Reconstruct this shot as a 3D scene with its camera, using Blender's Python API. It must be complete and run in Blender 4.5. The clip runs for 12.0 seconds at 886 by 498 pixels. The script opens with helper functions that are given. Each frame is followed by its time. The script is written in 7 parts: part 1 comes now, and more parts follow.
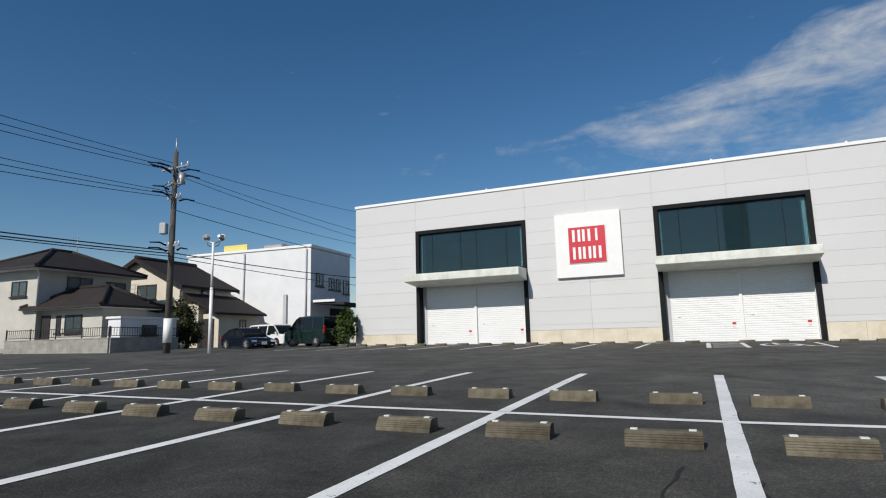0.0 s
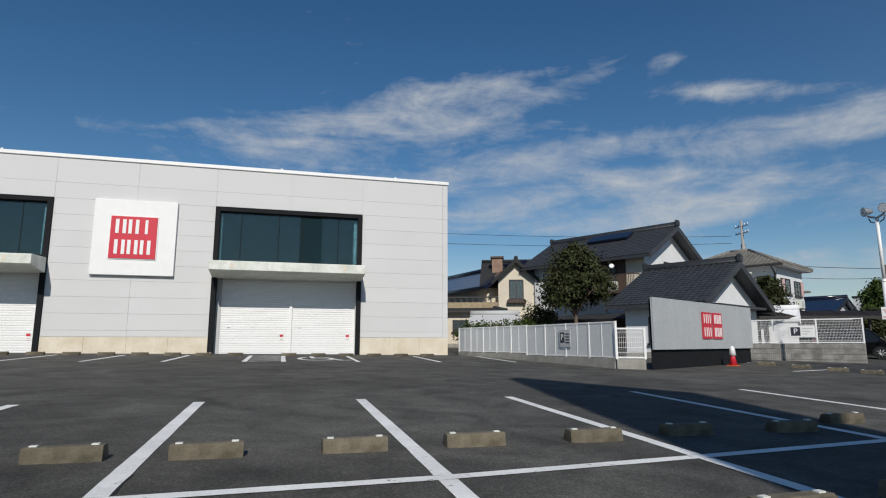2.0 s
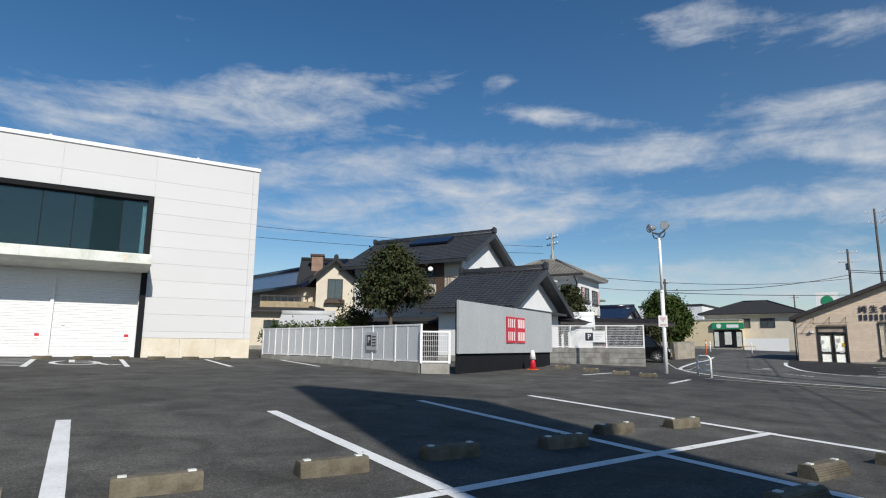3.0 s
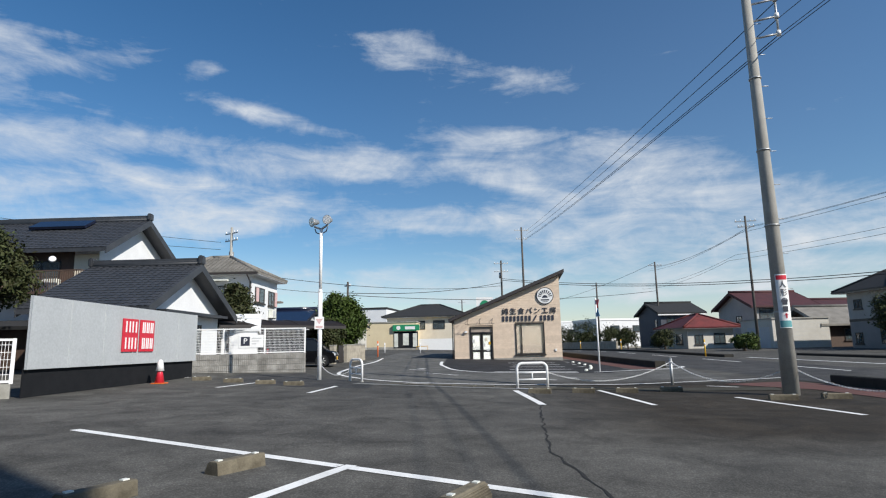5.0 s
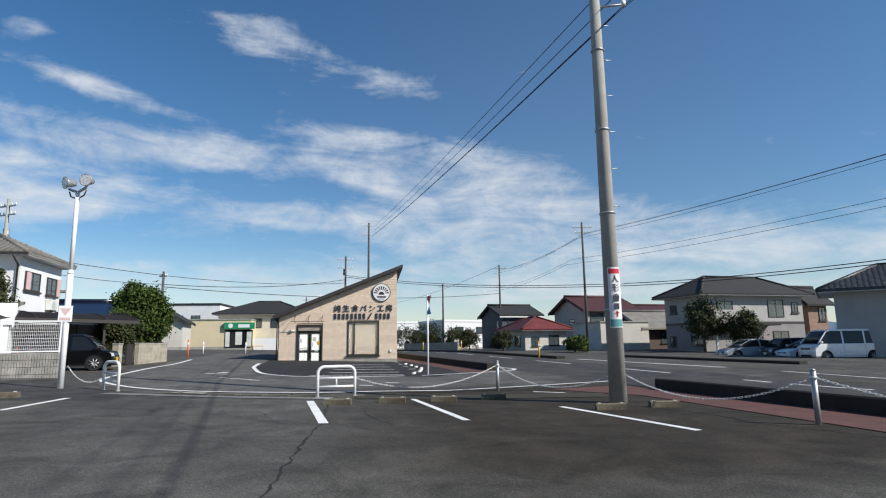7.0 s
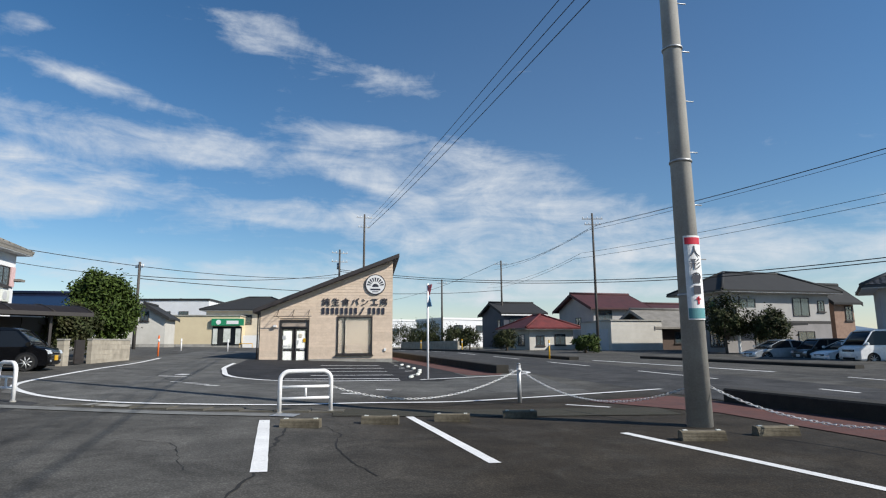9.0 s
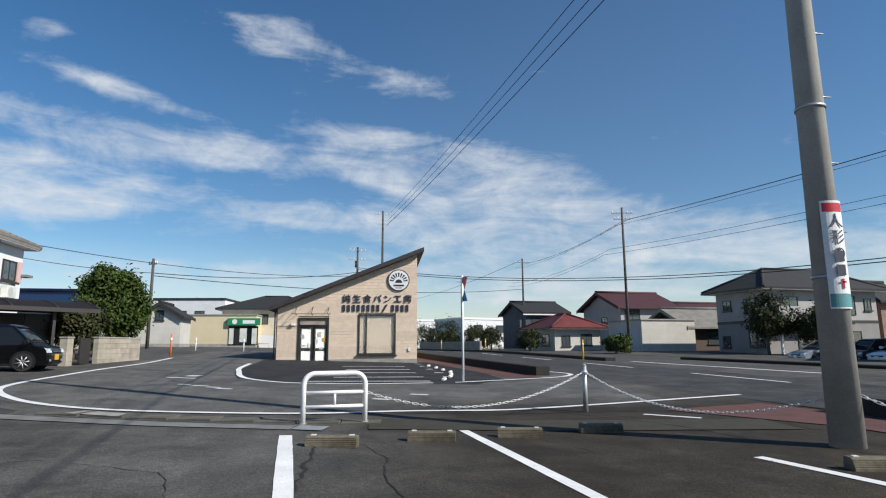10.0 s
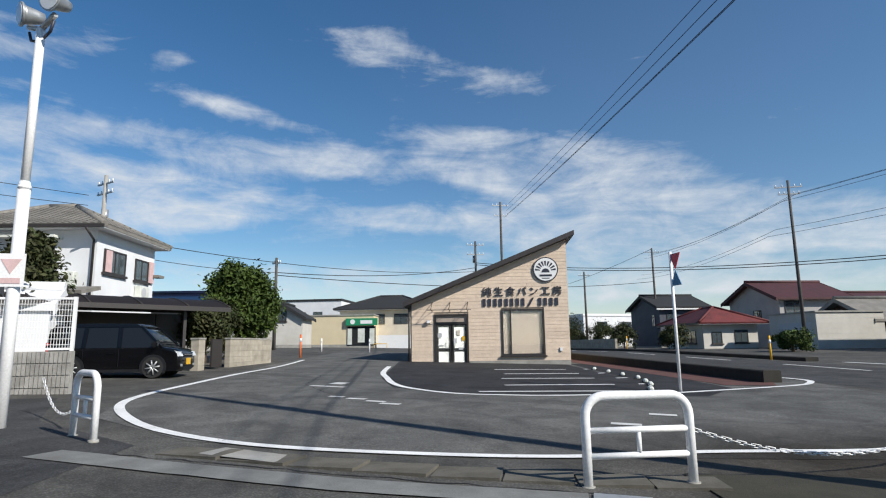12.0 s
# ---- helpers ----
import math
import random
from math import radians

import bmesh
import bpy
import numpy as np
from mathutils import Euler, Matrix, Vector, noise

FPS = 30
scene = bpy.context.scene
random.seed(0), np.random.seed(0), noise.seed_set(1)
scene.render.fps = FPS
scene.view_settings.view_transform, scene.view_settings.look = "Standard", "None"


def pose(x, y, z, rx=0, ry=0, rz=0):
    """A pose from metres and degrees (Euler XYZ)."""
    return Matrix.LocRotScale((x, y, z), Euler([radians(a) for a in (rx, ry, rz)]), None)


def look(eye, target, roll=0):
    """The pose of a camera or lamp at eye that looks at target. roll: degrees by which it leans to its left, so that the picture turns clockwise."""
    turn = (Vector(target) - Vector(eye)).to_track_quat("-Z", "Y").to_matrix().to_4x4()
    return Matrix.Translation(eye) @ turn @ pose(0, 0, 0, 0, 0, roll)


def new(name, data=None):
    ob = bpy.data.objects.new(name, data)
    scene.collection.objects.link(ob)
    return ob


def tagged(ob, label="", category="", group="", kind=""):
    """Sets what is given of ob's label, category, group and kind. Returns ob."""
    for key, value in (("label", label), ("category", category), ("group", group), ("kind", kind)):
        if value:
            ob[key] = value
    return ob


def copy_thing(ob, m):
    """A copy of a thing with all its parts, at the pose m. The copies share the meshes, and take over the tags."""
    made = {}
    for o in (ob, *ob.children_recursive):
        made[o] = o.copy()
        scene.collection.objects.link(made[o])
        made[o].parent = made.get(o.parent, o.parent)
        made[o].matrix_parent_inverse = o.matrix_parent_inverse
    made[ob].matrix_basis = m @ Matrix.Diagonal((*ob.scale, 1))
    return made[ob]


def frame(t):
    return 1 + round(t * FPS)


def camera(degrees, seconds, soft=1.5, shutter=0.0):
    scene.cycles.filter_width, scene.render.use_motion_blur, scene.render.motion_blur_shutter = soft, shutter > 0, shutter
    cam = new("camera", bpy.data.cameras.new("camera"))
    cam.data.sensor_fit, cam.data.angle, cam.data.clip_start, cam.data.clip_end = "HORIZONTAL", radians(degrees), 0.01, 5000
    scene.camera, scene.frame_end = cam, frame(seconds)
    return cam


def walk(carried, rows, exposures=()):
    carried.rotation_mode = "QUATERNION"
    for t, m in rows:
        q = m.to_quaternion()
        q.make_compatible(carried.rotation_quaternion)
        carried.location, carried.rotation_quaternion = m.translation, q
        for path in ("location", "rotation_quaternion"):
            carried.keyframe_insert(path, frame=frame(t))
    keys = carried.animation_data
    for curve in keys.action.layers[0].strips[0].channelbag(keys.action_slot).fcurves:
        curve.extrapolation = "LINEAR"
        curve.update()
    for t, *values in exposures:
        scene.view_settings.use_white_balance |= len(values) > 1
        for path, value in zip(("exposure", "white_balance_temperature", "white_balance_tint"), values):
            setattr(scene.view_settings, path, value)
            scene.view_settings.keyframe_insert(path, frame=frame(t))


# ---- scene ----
cam = camera(74.4, 12.0, 1.15)
PATH = [
    (0, (-0.442, -1.017, 0.794), (-0.38, 0.958, 1.103), -1.37),
    (0.5, (0.062, -0.473, 0.832), (0.486, 1.457, 1.141), -1.01),
    (1, (0.631, 0.034, 0.85), (1.343, 1.877, 1.161), -0.66),
    (1.5, (1.083, 0.27, 0.876), (2.02, 2.01, 1.186), -0.32),
    (2, (1.597, 0.349, 0.925), (2.888, 1.843, 1.243), 0.03),
    (2.5, (2.295, 0.519, 0.964), (3.841, 1.747, 1.284), 0.48),
    (3, (3.13, 0.616, 0.969), (4.79, 1.683, 1.295), 0.49),
    (3.5, (3.992, 0.585, 0.984), (5.774, 1.431, 1.313), 0.3),
    (3.7, (4.286, 0.472, 0.985), (6.103, 1.239, 1.316), 0.33),
    (5.3, (6.463, -0.294, 1.032), (8.436, -0.298, 1.361), -1.3),
    (5.5, (6.676, -0.442, 1.035), (8.647, -0.524, 1.363), -1.2),
    (6, (7.415, -0.783, 1.023), (9.374, -1.022, 1.347), -1.1),
    (6.5, (8.191, -1.122, 1.011), (10.139, -1.44, 1.335), -1.0),
    (7, (9.11, -1.468, 0.983), (11.051, -1.825, 1.308), -0.8),
    (7.2, (9.416, -1.575, 0.978), (11.355, -1.94, 1.303), -0.8),
    (8.8, (12.585, -1.979, 0.963), (14.525, -2.342, 1.285), -0.3),
    (9, (12.873, -1.96, 0.964), (14.814, -2.324, 1.286), -0.4),
    (9.5, (13.926, -1.864, 0.925), (15.868, -2.213, 1.25), -0.3),
    (10, (14.95, -1.68, 0.905), (16.899, -1.994, 1.23), -0.3),
    (10.5, (15.963, -1.369, 0.913), (17.919, -1.629, 1.239), -0.4),
    (11, (16.959, -0.941, 0.918), (18.926, -1.089, 1.245), -0.5),
    (11.5, (17.882, -0.453, 0.94), (19.855, -0.49, 1.265), -0.6),
    (12, (18.92, 0.017, 0.933), (20.893, 0.045, 1.258), -0.79),
]
walk(cam, [(t, look(eye, target, roll)) for t, eye, target, roll in PATH],
     [(0, -0.28), (0.5, -0.4), (1.0, -0.48), (1.5, -0.45), (2.0, -0.4), (2.5, -0.18), (3.5, 0.0), (5.5, 0.22), (7.0, 0.22), (9.0, 0.2), (12.0, 0.2)])

# ---- light ----
SUN_AZ, SUN_EL = radians(55.0), radians(36.0)      # the way the sunlight travels over the ground, and the sun's height
sun_data = bpy.data.lights.new("sun", "SUN")
sun_data.energy, sun_data.angle, sun_data.color = 5.0, radians(0.5), (1.0, 0.95, 0.87)
sun = new("sun", sun_data)
sun.matrix_world = look((-40 * math.cos(SUN_AZ), -40 * math.sin(SUN_AZ), 40 * math.tan(SUN_EL)), (0, 0, 0))

world = bpy.data.worlds.new("sky")
scene.world = world
world.use_nodes = True
wn, wl = world.node_tree.nodes, world.node_tree.links
wn.clear()


def wnode(kind, **kw):
    n = wn.new(kind)
    for k, v in kw.items():
        n.inputs[k.replace("_", " ")].default_value = v
    return n


def wmath(op, a, b=None, c=None, clamp=False):
    n = wn.new("ShaderNodeMath")
    n.operation, n.use_clamp = op, clamp
    for i, v in enumerate((a, b, c)):
        if v is None:
            continue
        if isinstance(v, (int, float)):
            n.inputs[i].default_value = v
        else:
            wl.new(v, n.inputs[i])
    return n.outputs[0]


sky = wn.new("ShaderNodeTexSky")
sky.sky_type, sky.sun_disc = "NISHITA", False
sky.sun_elevation, sky.sun_rotation = SUN_EL, radians(270) - SUN_AZ
sky.altitude, sky.air_density, sky.dust_density, sky.ozone_density = 100, 1.0, 0.2, 2.2
coord = wn.new("ShaderNodeTexCoord")
sep = wn.new("ShaderNodeSeparateXYZ")
wl.new(coord.outputs["Generated"], sep.inputs[0])
DX, DY, DZ = sep.outputs
up = wmath("MAXIMUM", DZ, 0.02)
AZ = wmath("ARCTAN2", DY, DX)
EL = wmath("ARCSINE", DZ)
# thin cirrus drawn out along the sky
comb = wn.new("ShaderNodeCombineXYZ")
wl.new(AZ, comb.inputs[0]), wl.new(EL, comb.inputs[1])


def cloud_noise(rot, sx, sy, scale, detail, rough, dist):
    m = wn.new("ShaderNodeMapping")
    m.inputs["Rotation"].default_value = (0, 0, radians(rot))
    m.inputs["Scale"].default_value = (sx, sy, 1)
    wl.new(comb.outputs[0], m.inputs[0])
    n = wnode("ShaderNodeTexNoise", Scale=scale, Detail=detail, Roughness=rough, Distortion=dist)
    wl.new(m.outputs[0], n.inputs["Vector"])
    return n.outputs["Fac"]


wisp = cloud_noise(10, 0.7, 2.4, 6.0, 10, 0.60, 0.9)
puff = cloud_noise(-14, 1.0, 1.5, 11.0, 10, 0.66, 0.6)
strand = cloud_noise(-24, 0.6, 2.8, 12.0, 9, 0.66, 1.0)


def blob(az, el, waz, wel, tilt):
    """A soft patch of the sky where a cloud lies: its middle, half sizes and slope, in degrees."""
    a, b = wmath("SUBTRACT", AZ, radians(az)), wmath("SUBTRACT", EL, radians(el))
    c, s = math.cos(radians(tilt)), math.sin(radians(tilt))
    u = wmath("DIVIDE", wmath("ADD", wmath("MULTIPLY", a, -c), wmath("MULTIPLY", b, s)), radians(waz * 1.15))
    v = wmath("DIVIDE", wmath("ADD", wmath("MULTIPLY", a, s), wmath("MULTIPLY", b, c)), radians(wel))
    r = wmath("ADD", wmath("MULTIPLY", u, u), wmath("MULTIPLY", v, v))
    return wmath("POWER", 2.718, wmath("MULTIPLY", r, -1.0))


CLOUDS = (  # azimuth, height, half width, half height, slope
    (57, 20.5, 17, 3.0, 9), (46, 23.6, 9, 1.9, 4), (27, 25.3, 1.9, 0.8, 8), (8, 28.6, 5.0, 2.0, -10), (-3, 26.0, 6, 1.3, -14), (20, 21.6, 7, 0.9, -8),
    (26, 18.0, 9, 1.4, -7), (25, 14.3, 10, 1.7, -6), (10, 18.0, 3.4, 1.5, -10), (17, 18.0, 5, 1.0, -10), (-4.6, 18.2, 6.5, 2.3, -8), (-17, 14.5, 9, 2.5, -12),
    (-12, 10.8, 9, 2.3, -2), (5, 12.3, 6, 1.2, -3), (45, 16.5, 8, 1.7, 5), (42, 12.5, 9, 1.9, 3), (30, 11.5, 9, 1.5, 0), (-30, 9.5, 12, 2.6, -6),
    (-8, 17.6, 9, 2.4, -6), (-15, 14.8, 9, 2.4, -10), (5, 14, 60, 7.0, 0), (13, 6.3, 14, 1.7, 0), (-3, 5, 18, 1.8, 0), (-40, 6.5, 14, 3.0, 0), (-22, 7, 14, 2.4, 0),
)
mask = None
for row in CLOUDS:
    one = wmath("MULTIPLY", blob(*row), 0.3 if row[2] > 50 else 1.0)
    mask = one if mask is None else wmath("ADD", mask, one)
mask = wmath("MINIMUM", mask, 0.97)
tex = wmath("ADD", wmath("MULTIPLY", wisp, 0.85), wmath("ADD", wmath("MULTIPLY", puff, 0.6), wmath("MULTIPLY", strand, 0.4)))
amount = wmath("ADD", wmath("MULTIPLY", wmath("SUBTRACT", tex, 0.95), 2.1), wmath("SUBTRACT", wmath("MULTIPLY", mask, 0.92), 0.33), clamp=True)
amount = wmath("MULTIPLY", wmath("POWER", amount, 1.25), 0.95)
low = wmath("MULTIPLY", wmath("SUBTRACT", 0.16, DZ), 3.2, clamp=True)      # pale air towards the horizon
amount = wmath("MAXIMUM", amount, wmath("MULTIPLY", low, 0.75))
veil = wmath("MULTIPLY", blob(-28, 20, 30, 22, 0), 0.055)                   # a thin high veil over the road
amount = wmath("ADD", amount, wmath("MULTIPLY", veil, wmath("SUBTRACT", 1.0, amount)))
mix = wn.new("ShaderNodeMixRGB")
mix.inputs[2].default_value = (8.8, 9.35, 10.0, 1)
deep = wnode("ShaderNodeHueSaturation", Saturation=1.28, Value=1.36)
wl.new(sky.outputs[0], deep.inputs["Color"])
wl.new(amount, mix.inputs[0]), wl.new(deep.outputs[0], mix.inputs[1])
bg = wnode("ShaderNodeBackground", Strength=0.07)
wl.new(mix.outputs[0], bg.inputs[0])
wl.new(bg.outputs[0], wn.new("ShaderNodeOutputWorld").inputs[0])
scene.view_settings.exposure = 0.0


# ---- materials ----
def material(name, colour, rough=0.6, metal=0.0, second=None, scale=6.0, mixed=0.5, fine=60.0, bump=0.15, depth=0.01, spec=0.5, vary=0.0, coat=0.0):
    """A procedural surface: two scales of colour variation, fine relief, and variation from object to object."""
    m = bpy.data.materials.new(name)
    m.use_nodes = True
    nt = m.node_tree
    b = nt.nodes["Principled BSDF"]
    b.inputs["Roughness"].default_value, b.inputs["Metallic"].default_value = rough, metal
    b.inputs["Specular IOR Level"].default_value, b.inputs["Coat Weight"].default_value = spec, coat
    if second is None:
        second = tuple(c * 0.82 for c in colour)
    tc = nt.nodes.new("ShaderNodeTexCoord")
    big, small = nt.nodes.new("ShaderNodeTexNoise"), nt.nodes.new("ShaderNodeTexNoise")
    big.inputs["Scale"].default_value, big.inputs["Detail"].default_value, big.inputs["Roughness"].default_value = scale, 6, 0.62
    small.inputs["Scale"].default_value, small.inputs["Detail"].default_value = fine, 4
    for n in (big, small):
        nt.links.new(tc.outputs["Object"], n.inputs["Vector"])
    ramp = nt.nodes.new("ShaderNodeMapRange")
    ramp.inputs["From Min"].default_value, ramp.inputs["From Max"].default_value = 0.5 - mixed * 0.35, 0.5 + mixed * 0.35
    nt.links.new(big.outputs["Fac"], ramp.inputs["Value"])
    mx = nt.nodes.new("ShaderNodeMixRGB")
    mx.inputs[1].default_value, mx.inputs[2].default_value = (*colour, 1), (*second, 1)
    nt.links.new(ramp.outputs[0], mx.inputs[0])
    hs = nt.nodes.new("ShaderNodeHueSaturation")
    nt.links.new(mx.outputs[0], hs.inputs["Color"])
    val = nt.nodes.new("ShaderNodeMapRange")
    val.inputs["From Min"].default_value, val.inputs["From Max"].default_value = 0.25, 0.75
    val.inputs["To Min"].default_value, val.inputs["To Max"].default_value = 0.9, 1.1
    nt.links.new(small.outputs["Fac"], val.inputs["Value"])
    last = val.outputs[0]
    if vary:
        info = nt.nodes.new("ShaderNodeObjectInfo")
        r = nt.nodes.new("ShaderNodeMapRange")
        r.inputs["To Min"].default_value, r.inputs["To Max"].default_value = 1 - vary, 1 + vary
        nt.links.new(info.outputs["Random"], r.inputs["Value"])
        mu = nt.nodes.new("ShaderNodeMath")
        mu.operation = "MULTIPLY"
        nt.links.new(last, mu.inputs[0]), nt.links.new(r.outputs[0], mu.inputs[1])
        last = mu.outputs[0]
    nt.links.new(last, hs.inputs["Value"])
    nt.links.new(hs.outputs[0], b.inputs["Base Color"])
    if bump:
        bp = nt.nodes.new("ShaderNodeBump")
        bp.inputs["Strength"].default_value, bp.inputs["Distance"].default_value = bump, depth
        nt.links.new(small.outputs["Fac"], bp.inputs["Height"])
        nt.links.new(bp.outputs[0], b.inputs["Normal"])
    return m


def add_bands(m, axis, period, bump=0.6, depth=0.02, dark=0.25, second_axis=None, second_period=1.0):
    """Evenly spaced ribs in the relief of a material (roof tiles, boards, slats), along one or two axes of the object."""
    nt = m.node_tree
    b = nt.nodes["Principled BSDF"]
    tc = nt.nodes.new("ShaderNodeTexCoord")
    se = nt.nodes.new("ShaderNodeSeparateXYZ")
    nt.links.new(tc.outputs["Object"], se.inputs[0])

    def saw(ax, per):
        d = nt.nodes.new("ShaderNodeMath")
        d.operation = "DIVIDE"
        nt.links.new(se.outputs["XYZ".index(ax)], d.inputs[0])
        d.inputs[1].default_value = per
        f = nt.nodes.new("ShaderNodeMath")
        f.operation = "FRACT"
        nt.links.new(d.outputs[0], f.inputs[0])
        return f.outputs[0]
    h = saw(axis, period)
    if second_axis:
        k = saw(second_axis, second_period)
        p = nt.nodes.new("ShaderNodeMath")
        p.operation = "PINGPONG"
        nt.links.new(k, p.inputs[0])
        p.inputs[1].default_value = 0.5
        ad = nt.nodes.new("ShaderNodeMath")
        ad.operation = "ADD"
        nt.links.new(h, ad.inputs[0]), nt.links.new(p.outputs[0], ad.inputs[1])
        h = ad.outputs[0]
    bp = nt.nodes.new("ShaderNodeBump")
    bp.inputs["Strength"].default_value, bp.inputs["Distance"].default_value = bump, depth
    nt.links.new(h, bp.inputs["Height"])
    nt.links.new(bp.outputs[0], b.inputs["Normal"])
    return m


def asphalt_material(name, base, patch, seed, dirt=None):
    """Worn asphalt: stone grain, dark repair patches, pale drag marks, fine cracks."""
    m = bpy.data.materials.new(name)
    m.use_nodes = True
    nt = m.node_tree
    N, L = nt.nodes, nt.links
    b = N["Principled BSDF"]
    tc, mp = N.new("ShaderNodeTexCoord"), N.new("ShaderNodeMapping")
    mp.inputs["Location"].default_value = (seed, seed * 2, 0)
    L.new(tc.outputs["Object"], mp.inputs[0])

    def noise_tex(scale, detail, rough=0.6, dist=0.0):
        n = N.new("ShaderNodeTexNoise")
        n.inputs["Scale"].default_value, n.inputs["Detail"].default_value = scale, detail
        n.inputs["Roughness"].default_value, n.inputs["Distortion"].default_value = rough, dist
        L.new(mp.outputs[0], n.inputs["Vector"])
        return n.outputs["Fac"]

    def ranged(v, a, c, lo, hi):
        r = N.new("ShaderNodeMapRange")
        for k, x in zip(("From Min", "From Max", "To Min", "To Max"), (a, c, lo, hi)):
            r.inputs[k].default_value = x
        L.new(v, r.inputs["Value"])
        return r.outputs[0]
    blot = ranged(noise_tex(0.28, 6, 0.65, 0.4), 0.4, 0.62, 0, 1)
    stain = ranged(noise_tex(1.1, 6, 0.65, 0.6), 0.32, 0.68, 0.62, 1.34)
    grain = noise_tex(20, 5, 0.8)
    vo = N.new("ShaderNodeTexVoronoi")
    vo.inputs["Scale"].default_value = 45
    L.new(mp.outputs[0], vo.inputs["Vector"])
    speck = ranged(vo.outputs["Distance"], 0.05, 0.5, 1.5, 0.78)
    mx = N.new("ShaderNodeMixRGB")
    mx.inputs[1].default_value, mx.inputs[2].default_value = (*base, 1), (*patch, 1)
    L.new(blot, mx.inputs[0])
    last = mx.outputs[0]
    if dirt:
        # soil washed along the street edge of the lot
        se = N.new("ShaderNodeSeparateXYZ")
        L.new(tc.outputs["Object"], se.inputs[0])

        def near(v, mid, reach, inner=0.35):
            a, c, d = N.new("ShaderNodeMath"), N.new("ShaderNodeMath"), N.new("ShaderNodeMapRange")
            a.operation, c.operation = "SUBTRACT", "ABSOLUTE"
            a.inputs[1].default_value = mid
            L.new(v, a.inputs[0]), L.new(a.outputs[0], c.inputs[0]), L.new(c.outputs[0], d.inputs["Value"])
            d.inputs["From Min"].default_value, d.inputs["From Max"].default_value = reach, reach * inner
            return d.outputs[0]
        k1, k2, k3 = (N.new("ShaderNodeMath") for _ in range(3))
        k1.operation = k2.operation = k3.operation = "MULTIPLY"
        L.new(near(se.outputs[0], 20.5, 7.5, 0.7), k1.inputs[0]), L.new(near(se.outputs[1], -9.5, 8.8, 0.68), k1.inputs[1])
        L.new(k1.outputs[0], k2.inputs[0]), L.new(ranged(noise_tex(0.9, 7, 0.7, 0.8), 0.28, 0.5, 0.7, 1.0), k2.inputs[1])
        dm = N.new("ShaderNodeMixRGB")
        dm.inputs[2].default_value = (*dirt, 1)
        L.new(k2.outputs[0], dm.inputs[0]), L.new(last, dm.inputs[1])
        last = dm.outputs[0]
        # oil and tyre grime where cars stand and turn on the west bays
        L.new(near(se.outputs[0], -6.0, 10.0), k3.inputs[0]), L.new(near(se.outputs[1], 3.0, 10.0), k3.inputs[1])
        k4 = N.new("ShaderNodeMath")
        k4.operation = "MULTIPLY"
        L.new(k3.outputs[0], k4.inputs[0]), L.new(ranged(noise_tex(0.5, 7, 0.7, 0.6), 0.3, 0.6, 0.45, 1.0), k4.inputs[1])
        om = N.new("ShaderNodeMixRGB")
        om.inputs[2].default_value = (0.043, 0.041, 0.036, 1)
        L.new(k4.outputs[0], om.inputs[0]), L.new(last, om.inputs[1])
        last = om.outputs[0]
    hs = N.new("ShaderNodeHueSaturation")
    L.new(last, hs.inputs["Color"])
    g1 = ranged(grain, 0.32, 0.68, 0.74, 1.26)
    m1, m2 = N.new("ShaderNodeMath"), N.new("ShaderNodeMath")
    m1.operation = m2.operation = "MULTIPLY"
    L.new(stain, m1.inputs[0]), L.new(g1, m1.inputs[1])
    L.new(m1.outputs[0], m2.inputs[0]), L.new(speck, m2.inputs[1])
    L.new(m2.outputs[0], hs.inputs["Value"])
    L.new(hs.outputs[0], b.inputs["Base Color"])
    L.new(ranged(blot, 0, 1, 0.92, 0.8), b.inputs["Roughness"])
    b.inputs["Specular IOR Level"].default_value = 0.16
    bp = N.new("ShaderNodeBump")
    bp.inputs["Strength"].default_value, bp.inputs["Distance"].default_value = 0.5, 0.006
    L.new(vo.outputs["Distance"], bp.inputs["Height"])
    L.new(bp.outputs[0], b.inputs["Normal"])
    return m


def paint_material(name, colour, under, cover):
    """Road paint, worn through to the asphalt in flecks."""
    m = material(name, colour, 0.7, second=tuple(c * 0.8 for c in colour), scale=2.0, fine=40, bump=0.3)
    nt = m.node_tree
    b = nt.nodes["Principled BSDF"]
    src = b.inputs["Base Color"].links[0].from_socket
    tc, n, r, mx = (nt.nodes.new("ShaderNode" + k) for k in ("TexCoord", "TexNoise", "MapRange", "MixRGB"))
    n.inputs["Scale"].default_value, n.inputs["Detail"].default_value, n.inputs["Roughness"].default_value = 9, 9, 0.75
    nt.links.new(tc.outputs["Object"], n.inputs["Vector"]), nt.links.new(n.outputs["Fac"], r.inputs["Value"])
    r.inputs["From Min"].default_value, r.inputs["From Max"].default_value = cover, cover + 0.06
    nt.links.new(r.outputs[0], mx.inputs[0]), nt.links.new(src, mx.inputs[1])
    mx.inputs[2].default_value = (*under, 1)
    nt.links.new(mx.outputs[0], b.inputs["Base Color"])
    return m


def glass_material(name, tint, see, rough=0.02, ior=1.65):
    m = bpy.data.materials.new(name)
    m.use_nodes = True
    b = m.node_tree.nodes["Principled BSDF"]
    b.inputs["Base Color"].default_value = (*tint, 1)
    b.inputs["Roughness"].default_value, b.inputs["Transmission Weight"].default_value = rough, see
    b.inputs["IOR"].default_value = ior
    return m


